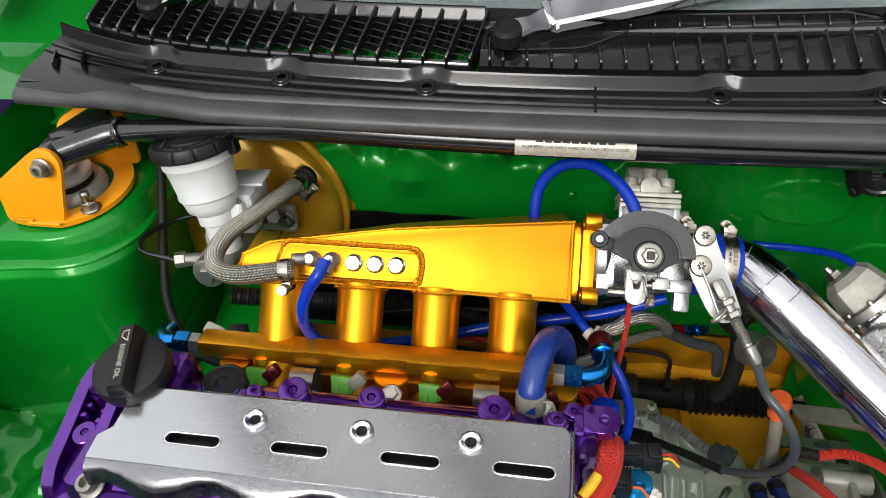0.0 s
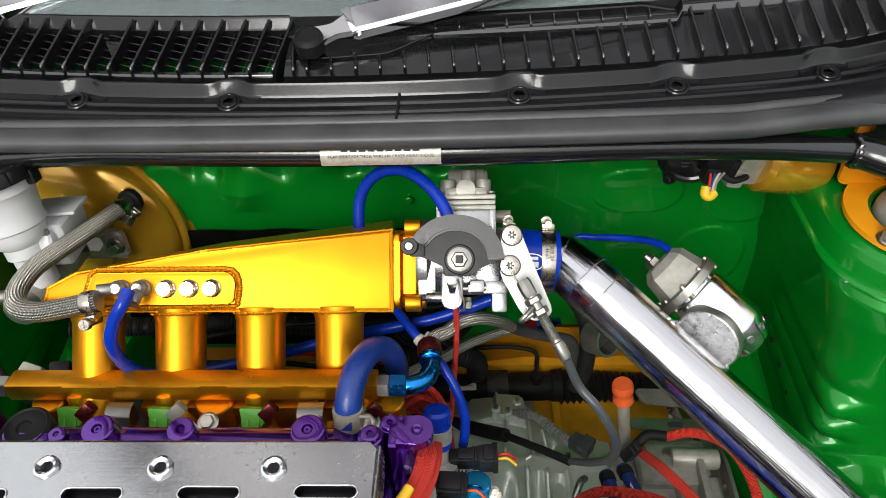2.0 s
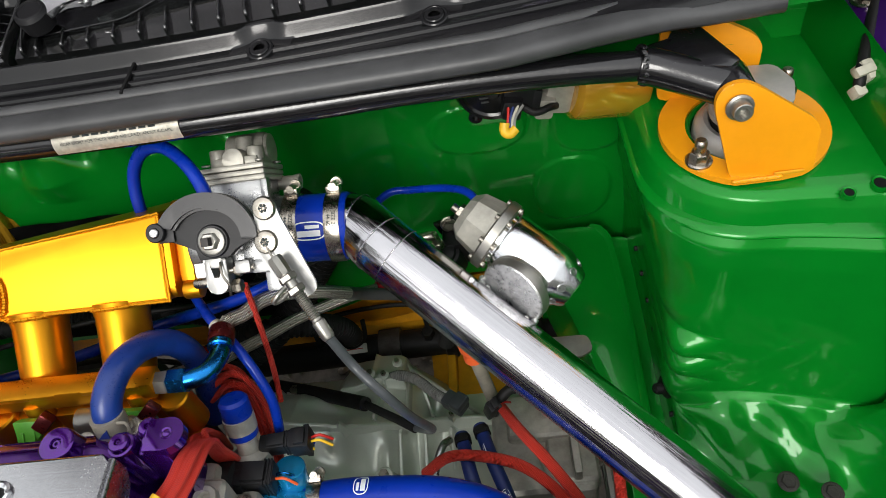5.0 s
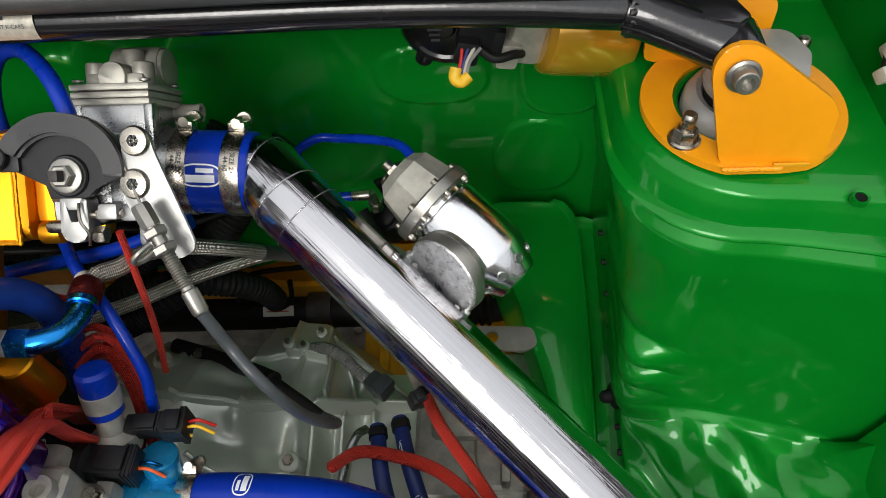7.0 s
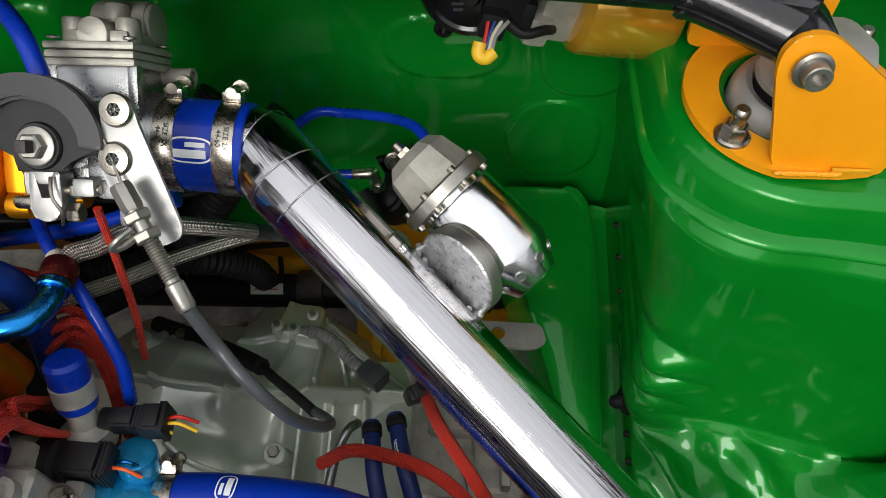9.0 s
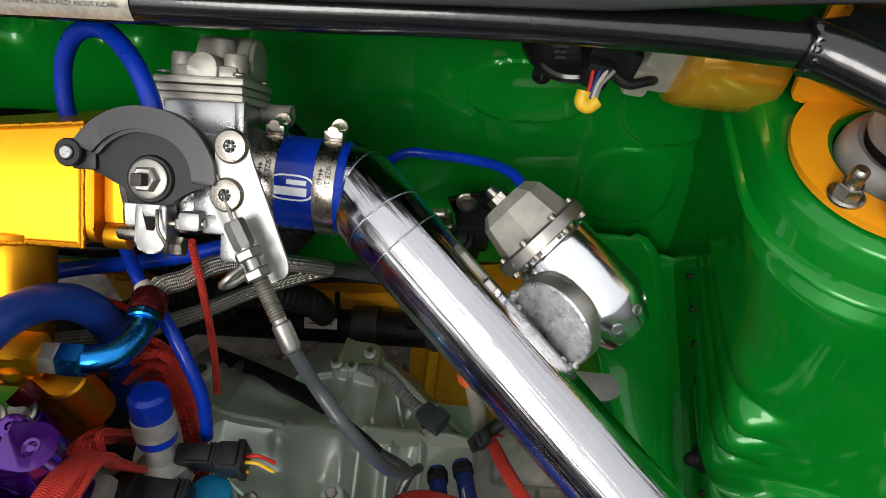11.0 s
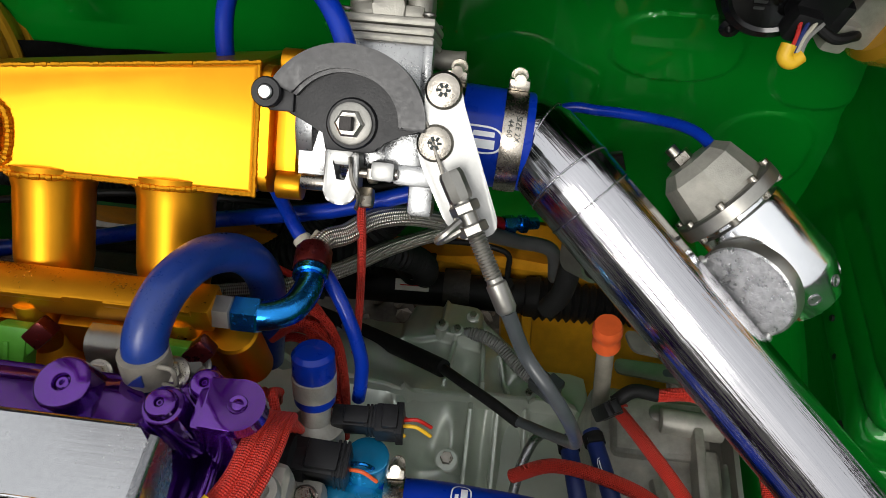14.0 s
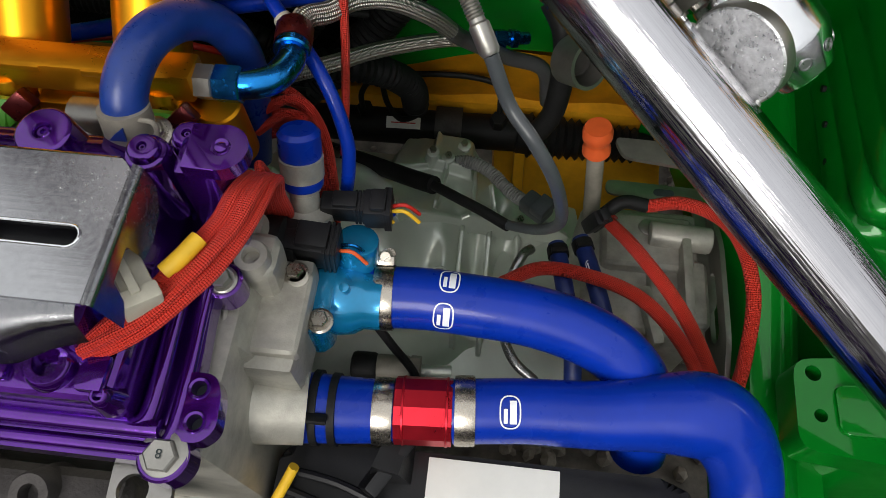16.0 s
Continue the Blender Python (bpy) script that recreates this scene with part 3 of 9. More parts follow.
chassis_rail(1, "wall_rail_right")
chassis_rail(-1, "wall_rail_left")
for side, nm in ((1, "right"), (-1, "left")):
    bm = bmesh.new()
    # inner wing going forward, and the outer wing's edge
    sheet(bm, lambda u, v: Vector((side * (0.56 + 0.06 * v ** 1.5), 0.36 - 0.58 * u, 0.46 + 0.36 * v)), 20, 14)
    sheet(bm, lambda u, v: Vector((side * (0.62 + 0.06 * v), 0.40 - 0.62 * u, 0.82 + 0.01 * math.sin(math.pi * v))), 20, 6)
    sheet(bm, lambda u, v: Vector((side * (0.44 + 0.02 * v), 0.40 - 0.62 * u, 0.40 + 0.06 * v)), 20, 6)
    solid("wall_wing_" + nm, bm, GREEN, "green painted inner wing panel along the engine bay", "inner wing", "structure")
    bm = bmesh.new()
    sheet(bm, lambda u, v: Vector((side * (0.566 + 0.20 * v), 0.63 - 0.93 * u, 0.872 + 0.05 * math.sin(v * 2.2) - 0.02 * u)), 20, 8)
    sheet(bm, lambda u, v: Vector((side * (0.765 + 0.01 * v), 0.95 - 1.25 * u, 0.885 - 0.02 * u - 0.55 * v)), 20, 8)
    solid("wall_fender_" + nm, bm, PURPLE_PAINT, "dark purple outer wing of the car", "wing", "structure")
    bm = bmesh.new()
    sheet(bm, lambda u, v: Vector((side * (0.49 + 0.265 * u), 0.612 + 0.22 * v, 0.845 + 0.10 * v ** 1.7 + 0.012 * u * u + 0.006 * math.sin(9 * u))), 10, 8)
    sheet(bm, lambda u, v: Vector((side * (0.556 + 0.012 * v ** 2), 0.75 - 0.36 * u, 0.822 + 0.055 * v)), 24, 6)
    sheet(bm, lambda u, v: Vector((side * (0.47 + 0.12 * u), 0.605 + 0.012 * v, 0.822 + 0.040 * v)), 12, 5)
    solid("wall_corner_" + nm, bm, GREEN, "green painted corner panel below the windscreen", "body panel", "structure")
# front panel that closes the bay
bm = bmesh.new()
sheet(bm, lambda u, v: Vector((-0.76 + 1.52 * u, -0.22 - 0.03 * math.sin(math.pi * u), 0.15 + 0.55 * v)), 12, 6)
solid("wall_front", bm, PURPLE_PAINT, "dark purple front panel of the car", "front panel", "structure")
# undertray and radiator that close the bay below and in front
bm = bmesh.new()
sheet(bm, lambda u, v: Vector((-0.60 + 1.2 * u, -0.22 + 0.42 * v, 0.30)), 6, 4)
solid("floor", bm, RUBBER_DARK, "black plastic undertray in front of the engine", "undertray", "structure")
rad = thing("radiator", "black radiator core behind the front panel", "radiator", (0.0, -0.02, 0.30))
bm = bmesh.new()
box(bm, (0.66, 0.035, 0.30), pose(0.05, -0.02, 0.45), bevel=0.004)
part("core", bm, RUBBER_DARK, rad)
bm = bmesh.new()
box(bm, (0.68, 0.045, 0.03), pose(0.05, -0.02, 0.612), bevel=0.006)
part("tank", bm, PLASTIC_DULL, rad)
# row of press holes along the rail seam, their shade drawn as black discs
seam = thing("seam_holes", "small black discs for the shaded holes along the green body seam", "seam", (0.409, 0.45, 0.60), kind="structure")
for y, z in ((0.56, 0.604), (0.53, 0.600), (0.50, 0.594), (0.47, 0.587), (0.445, 0.581), (0.39, 0.564), (0.37, 0.56)):
    bm = bmesh.new()
    rod(bm, (0.4165, y, z + 0.022), (0.4225, y, z + 0.022), 0.0026, 10)
    part("hole", bm, RUBBER_DARK, seam)
grom = thing("grommet", "black rubber grommet pushed into the green panel", "grommet", (0.41, 0.415, 0.594))
bm = bmesh.new()
lathe(bm, [(0.011, -0.004), (0.011, 0.002), (0.009, 0.004), (0.006, 0.005), (0.005, 0.011), (0.003, 0.013), (0, 0.013)], axes((0.418, 0.412, 0.598), (-1, -0.2, 0.1)), 20)
part("body", bm, RUBBER_DARK, grom)

# ---------------------------------------------------------------- windscreen, cowl panel, weatherstrip, wipers
def cowl_y(x):
    return 0.20 * x * x + 0.9 * max(0, abs(x) - 0.33) ** 2


bm = bmesh.new()
sheet(bm, lambda u, v: Vector((-0.62 + 1.24 * u, 0.607 + cowl_y(-0.62 + 1.24 * u) * (1 - 0.5 * v) + 0.66 * v, 0.9745 + 0.42 * v)), 40, 6, 0.004)
screen = solid("window_1", bm, GLASS, "tinted laminated windscreen above the cowl", "windscreen", "structure")
screen.visible_shadow = False
bm = bmesh.new()
sheet(bm, lambda u, v: Vector((-0.6 + 1.2 * u, 0.612 + cowl_y(-0.6 + 1.2 * u) + 0.7 * v, 0.955 + 0.05 * v)), 8, 4)
solid("dashboard", bm, DASH, "dark dashboard behind the windscreen", "dashboard", "structure")
bm = bmesh.new()
sheet(bm, lambda u, v: Vector((-0.6 + 1.2 * u, 0.72 + 0.6 * v, 1.5)), 8, 4)
sheet(bm, lambda u, v: Vector((-0.6 + 1.2 * u, 1.32, 0.4 + 1.1 * v)), 8, 4)
solid("cabin", bm, DASH, "dark cabin of the car", "cabin", "structure")
bm = bmesh.new()
sheet(bm, lambda u, v: Vector((-0.60 + 1.2 * u, 1.27 + 0.9 * v, 1.395 + 0.06 * math.sin(math.pi * u) + 0.03 * v)), 10, 6)
for side in (1, -1):
    sheet(bm, lambda u, v: Vector((side * (0.66 - 0.05 * u + 0.04 * v), 0.66 + 0.64 * u + 0.05 * v, 0.955 + 0.45 * u - 0.05 * v)), 8, 3)
    sheet(bm, lambda u, v: Vector((side * (0.72 - 0.08 * v), 0.80 + 1.2 * u, 0.35 + 1.05 * v)), 8, 6)
solid("roof", bm, PURPLE_PAINT, "dark purple roof and sides of the cabin", "car body", "structure")


cowl = thing("cowl_panel", "black moulded plastic cowl panel with louvres under the windscreen", "cowl panel", (0, 0.53, 0.92))
CLIPS = (-0.366, -0.241, -0.109, 0.129, 0.256, 0.38)
EDGE = -0.068  # the open grille ends here


def cowl_profile(x):
    """Front lip, flange with two raised beads, sloping face and riser, front to back."""
    c = cowl_y(x)
    bump = sum(math.exp(-((x - k) / 0.013) ** 4) for k in CLIPS)
    e = 0.9 * c
    return [(0.494 + c * 0.3, 0.933), (0.498 + c * 0.5, 0.9385), (0.5045 + e, 0.9395), (0.5055 + e, 0.9415), (0.5075 + e, 0.9418), (0.509 + e, 0.9398),
            (0.5165 + e, 0.9400), (0.5175 + e, 0.9420), (0.5195 + e, 0.9423), (0.521 + e, 0.9402),
            (0.529 + c, 0.9405), (0.5305 + c + 0.004 * bump, 0.9425), (0.5328 + c + 0.005 * bump, 0.9495 + 0.001 * bump), (0.5340 + c + 0.0055 * bump, 0.9512 + 0.001 * bump), (0.5362 + c + 0.0055 * bump, 0.9512 + 0.001 * bump), (0.5374 + c + 0.0055 * bump, 0.9495),
            (0.541 + c + 0.006 * bump, 0.938), (0.547 + c, 0.937), (0.5495 + c, 0.9405)]


bm = bmesh.new()
NX = 240
cols = []
for i in range(NX + 1):
    x = -0.50 + i / NX
    cols.append([bm.verts.new((x, y, z)) for y, z in cowl_profile(x)])
for a, b in zip(cols, cols[1:]):
    for k in range(len(a) - 1):
        bm.faces.new((a[k], b[k], b[k + 1], a[k + 1]))
part("flange", bm, PLASTIC, cowl, angle=50)


def reach(x):
    """How far back the louvre floor climbs before the shelf."""
    if x < 0.035:
        return 0.0125
    if x < 0.272:
        return 0.016 + 0.0115 * min(1, (x - 0.035) / 0.2)
    return 0.038


def floor_pts(x):
    """The solid half: a forward-tilted louvre floor, a dark bowl behind it, a step and the rear shelf."""
    c, r = cowl_y(x), reach(x)
    y1, z1 = 0.5525 + r, 0.9485 + 0.46 * r
    if x < 0.272:
        return [(0.5495 + c, 0.9405), (0.5510 + c, 0.9478), (0.5525 + c, 0.9485), (0.5525 + r * 0.5 + c, 0.9485 + 0.19 * r), (y1 + c, z1), (y1 + 0.003 + c, z1 + 0.0004), (0.5925 + c, 0.9610), (0.5940 + c, 0.9625), (0.5955 + c, 0.9635), (0.602 + c, 0.9660), (0.607 + c, 0.9665)]
    return [(0.5495 + c, 0.9405), (0.5510 + c, 0.9478), (0.5525 + c, 0.9485), (0.5525 + r * 0.5 + c, 0.9485 + 0.19 * r), (y1 + c, z1), (y1 + 0.002 + c, z1 + 0.0012), (0.596 + c, 0.9690), (0.599 + c, 0.9720), (0.602 + c, 0.9735), (0.605 + c, 0.9745), (0.607 + c, 0.9750)]


bm = bmesh.new()
cols = []
n = 130
for i in range(n + 1):
    x = EDGE + (0.50 - EDGE) * i / n
    cols.append([bm.verts.new((x, y, z)) for y, z in floor_pts(x)])
for i, (a, b) in enumerate(zip(cols, cols[1:])):
    x = EDGE + (0.50 - EDGE) * (i + 0.5) / n
    for k in range(len(a) - 1):
        if k == 4 and 0.272 < x < 0.290:
            continue
        bm.faces.new((a[k], b[k], b[k + 1], a[k + 1]))
part("tray", bm, PLASTIC_GLOSS, cowl, "glossy black solid louvre half", angle=30)
# rear wall and shelf behind the open grille
bm = bmesh.new()
cols = []
for i in range(61):
    x = -0.50 + (EDGE + 0.50) * i / 60
    c = cowl_y(x)
    cols.append([bm.verts.new((x, y + c, z)) for y, z in ((0.5985, 0.955), (0.5995, 0.9655), (0.601, 0.9672), (0.6045, 0.9738), (0.606, 0.9755), (0.6075, 0.976), (0.609, 0.9745))])
for a, b in zip(cols, cols[1:]):
    for k in range(len(a) - 1):
        bm.faces.new((a[k], b[k], b[k + 1], a[k + 1]))
part("rear_shelf", bm, PLASTIC, cowl, angle=30)


def rib(x, y0, z0, y1, z1, deep, lean, w=0.0013):
    """A fin with a rounded crest and a rounded front tip."""
    rings = []
    n = 8
    for k in range(n + 1):
        s = k / n
        y, z = y0 + (y1 - y0) * s, z0 + (z1 - z0) * s
        if k == 0:
            y, z = y0, z0 - 0.0022
        xx = x + lean * s
        rings.append([Vector((xx + a * w, y, z - b)) for a, b in ((-1.0, deep), (-1.0, 0.0011), (-0.75, 0.0004), (0, 0), (0.75, 0.0004), (1.0, 0.0011), (1.0, deep))])
        if k == 0:
            rings.append([Vector((xx + a * w, y0 + 0.0007, z0 - b)) for a, b in ((-1.0, deep + 0.0022), (-1.0, 0.0011), (-0.75, 0.0004), (0, 0), (0.75, 0.0004), (1.0, 0.0011), (1.0, deep + 0.0022))])
    bm = bmesh.new()
    loft(bm, rings)
    return part("rib", bm, PLASTIC_GLOSS, cowl, angle=60)


for i in range(20):
    x = -0.4712 + 0.0208 * i
    c = cowl_y(x)
    if x > EDGE - 0.004:
        continue
    if -0.262 < x < -0.235:
        # shorter pair beside the clip
        rib(x, 0.5505 + c, 0.9560, 0.584 + c, 0.9695, 0.022, 0.007)
    else:
        rib(x, 0.5505 + c, 0.9560, 0.601 + c, 0.9755, 0.024, 0.011)
for i in range(28):
    x = -0.0470 + 0.0206 * i
    c, r = cowl_y(x), reach(x + 0.002)
    if x > 0.496:
        continue
    rib(x, 0.5505 + c, 0.9560, 0.5540 + r + c, 0.9530 + 0.46 * r + (0.0035 if r > 0.02 else 0), 0.012, -0.006 * r / 0.045)
rib(-0.0585, 0.5505, 0.9560, 0.572, 0.9645, 0.012, -0.002)
# ledge pieces between the fins of the open grille, and its fine cross bars
for i in range(19):
    x = -0.4712 + 0.0208 * i
    if x + 0.0208 > EDGE + 0.004:
        continue
    c, c2 = cowl_y(x), cowl_y(x + 0.0208)
    bm = bmesh.new()
    rings = []
    for s in (0, 1):
        cc = c2 if s else c
        xx = x + 0.0014 + 0.018 * s
        rings.append([Vector((xx, y + cc, z)) for y, z in ((0.5490, 0.9400), (0.5500, 0.9470), (0.5515, 0.9493), (0.5545, 0.9500), (0.5548, 0.9478), (0.552, 0.9400))])
    loft(bm, rings)
    part("ledge", bm, PLASTIC_GLOSS, cowl, angle=30)
bm = bmesh.new()
for i in range(19):
    x = -0.4712 + 0.0208 * i
    if x + 0.0208 > EDGE + 0.004:
        continue
    for k in range(6):
        y = 0.5590 + 0.0072 * k + cowl_y(x + 0.01)
        z = 0.9480 + 0.0030 * k
        rod(bm, (x + 0.0018 * k, y, z), (x + 0.0195 + 0.0018 * k, y - 0.004, z - 0.003), 0.0007, 6)
    if i > 14:
        rod(bm, (x + 0.011, 0.553 + cowl_y(x), 0.944), (x + 0.020, 0.598 + cowl_y(x), 0.962), 0.0008, 6)
part("grille_mesh", bm, PLASTIC, cowl, "fine cross bars of the grille")
# small cells on the step behind the louvres
for k in range(15):
    x = 0.060 + 0.0206 * k
    if x > 0.262:
        continue
    c = cowl_y(x)
    rib(x, 0.5950 + c, 0.9665, 0.6040 + c, 0.9715, 0.010, -0.001, 0.001)
bm = bmesh.new()
for x0, x1 in ((0.05, 0.268),):
    rings = []
    for k in range(23):
        x = x0 + (x1 - x0) * k / 22
        c = cowl_y(x)
        up = min(1, min(x - x0, x1 - x) / 0.03)
        rings.append([Vector((x, y + c, z)) for y, z in ((0.602, 0.960), (0.6030, 0.9655 + 0.0065 * up), (0.6042, 0.9665 + 0.0065 * up), (0.609, 0.9670 + 0.0065 * up), (0.609, 0.960))])
    loft(bm, rings)
part("cell_wall", bm, PLASTIC, cowl, angle=30)
# recessed pocket round the wiper spindle: a thin raised rim
bm = bmesh.new()
rim = round_poly([(-0.064, 0.5915), (-0.064, 0.576), (-0.052, 0.5655), (-0.030, 0.5655), (0.02, 0.5690), (0.06, 0.592), (0.05, 0.600)], 0.008, 5)
tube(bm, [Vector((x, y, 0.9565 + (y - 0.5655) * 0.28)) for x, y in rim + rim[:1]], 0.0011, 8, smooth=False)
part("pocket_rim", bm, PLASTIC, cowl)
bm = bmesh.new()
box(bm, (0.0022, 0.040, 0.003), None, (0.0315, 0.514, 0.9412), 0.0006)
part("joint", bm, RUBBER_DARK, cowl)
for x in CLIPS:
    bm = bmesh.new()
    y = 0.5205 + 0.18 * x * x
    mm = axes((x, y, 0.9405), (0, -0.25, 1))
    lathe(bm, [(0.0105, -0.002), (0.0100, 0.0022), (0.0092, 0.0030), (0.0078, 0.0030), (0.0070, 0.0022)], mm, 28, cap=False)
    lathe(bm, [(0.0072, 0.0012), (0.0072, 0.0032), (0.0066, 0.0038), (0.0044, 0.0038), (0.0038, 0.0028)], mm, 28, cap=False)
    clip = part("clip", bm, PLASTIC, cowl, "round push-in clip")
    bm = bmesh.new()
    lathe(bm, [(0.0039, 0.0015), (0.0039, 0.0034), (0.0030, 0.0042), (0.0012, 0.0042), (0.001, 0.0034), (0, 0.0034)], mm, 20)
    part("stud", bm, PLASTIC, clip)
# corner gussets
for side in (1, -1):
    bm = bmesh.new()
    prism(bm, [(side * 0.40, 0.522), (side * 0.497, 0.522), (side * 0.505, 0.54), (side * 0.47, 0.60), (side * 0.40, 0.56)], 0.004, pose(0, 0, 0.936))
    for k in (0.445, 0.475):
        box(bm, (0.0014, 0.03, 0.012), pose(side * k, 0.552, 0.94, 0, 0, -side * 25))
    part("corner", bm, PLASTIC, cowl, flat=True)
# green panel that shows through the grille
bm = bmesh.new()
sheet(bm, lambda u, v: Vector((-0.5 + 1.0 * u, 0.535 + 0.15 * v, 0.880 - 0.01 * v)), 8, 4)
solid("wall_scuttle", bm, GREEN, "green scuttle panel below the cowl grille", "scuttle", "structure")

strip = thing("weatherstrip", "black rubber bonnet seal along the cowl's front edge", "weatherstrip", (0, 0.49, 0.925))
bm = bmesh.new()
for nm, sec in (("bulb", [(-0.012, -0.008), (-0.0145, -0.005), (-0.0150, -0.001), (-0.0140, 0.0025), (-0.0115, 0.0045), (-0.008, 0.0055), (-0.003, 0.0060), (0.002, 0.0060), (0.005, 0.0050), (0.006, -0.004), (0, -0.009)]),
                ("lip", [(0.0052, 0.004), (0.0062, 0.0064), (0.009, 0.0078), (0.012, 0.0080), (0.0135, 0.006), (0.0135, -0.005), (0.0062, -0.006)])):
    bm = bmesh.new()
    rings = []
    for i in range(101):
        x = -0.498 + 0.99 * i / 100
        e = max(0, abs(x) - 0.30)
        yc = 0.4865 + 0.055 * x * x + 0.020 * min(1, e / 0.12)
        zc = 0.934 - 0.007 * min(1, (e / 0.14)) ** 1.5
        rings.append([Vector((x, yc + a, zc + b)) for a, b in sec])
    loft(bm, rings)
    part(nm, bm, RUBBER, strip, angle=80)


def wiper(name, pivot, elbow, tip, label):
    """A wiper arm: spindle cap, cast head, hinge and a channel-section chrome arm."""
    t = thing(name, label, "wiper", pivot, "windscreen wipers")
    p, e, q = Vector(pivot), Vector(elbow), Vector(tip)
    bm = bmesh.new()
    lathe(bm, [(0.0105, -0.012), (0.0125, -0.010), (0.013, 0.002), (0.011, 0.005), (0.0095, 0.0055), (0.009, 0.0045), (0, 0.0045)], axes(p, (0, -0.25, 1)), 32)
    part("cap", bm, PLASTIC_DULL, t, "black plastic spindle cap")
    d = (e - p).normalized()
    n = Vector((0, -0.48, 0.88)).normalized()
    m = axes(p, n, d)
    L = (e - p).length
    bm = bmesh.new()
    prism(bm, round_poly([(0.006, -0.008), (L * 0.55, -0.006), (L + 0.004, -0.0115), (L + 0.004, 0.0115), (L * 0.55, 0.005), (0.006, 0.009)], 0.003), 0.007, m @ pose(0, 0, 0.002), 0.0018)
    part("head", bm, CHROME, t, "chromed arm head", flat=True)
    bm = bmesh.new()
    box(bm, (0.007, 0.026, 0.012), m, (L - 0.002, 0, -0.001), 0.002)
    rod(bm, m @ Vector((L, -0.0155, -0.002)), m @ Vector((L, 0.0155, -0.002)), 0.003, 14)
    part("hinge", bm, CHROME, t)
    bm = bmesh.new()
    d2 = (q - e).normalized()
    m2 = axes(e, n, d2)
    L2 = (q - e).length
    rings = []
    for s in (0.0, 0.15, 0.5, 1.0):
        w = 0.0135 - 0.004 * s
        rings.append([m2 @ Vector((s * L2, a * w, b)) for a, b in ((-1, -0.008), (-1, 0.002), (-0.75, 0.0045), (0.75, 0.0045), (1, 0.002), (1, -0.008), (0.85, -0.008), (0.8, 0.001), (-0.8, 0.001), (-0.85, -0.008))])
    loft(bm, rings)
    part("arm", bm, CHROME, t, "polished channel-section arm", flat=True)
    return t


wiper("windscreen_wiper", (-0.045, 0.569, 0.972), (-0.008, 0.583, 0.981), (0.40, 0.672, 1.037), "chromed wiper arm on a black spindle cap over the cowl")
wiper("windscreen_wiper", (-0.395, 0.612, 0.972), (-0.360, 0.628, 0.981), (-0.05, 0.70, 1.030), "chromed wiper arm near the end of the cowl")

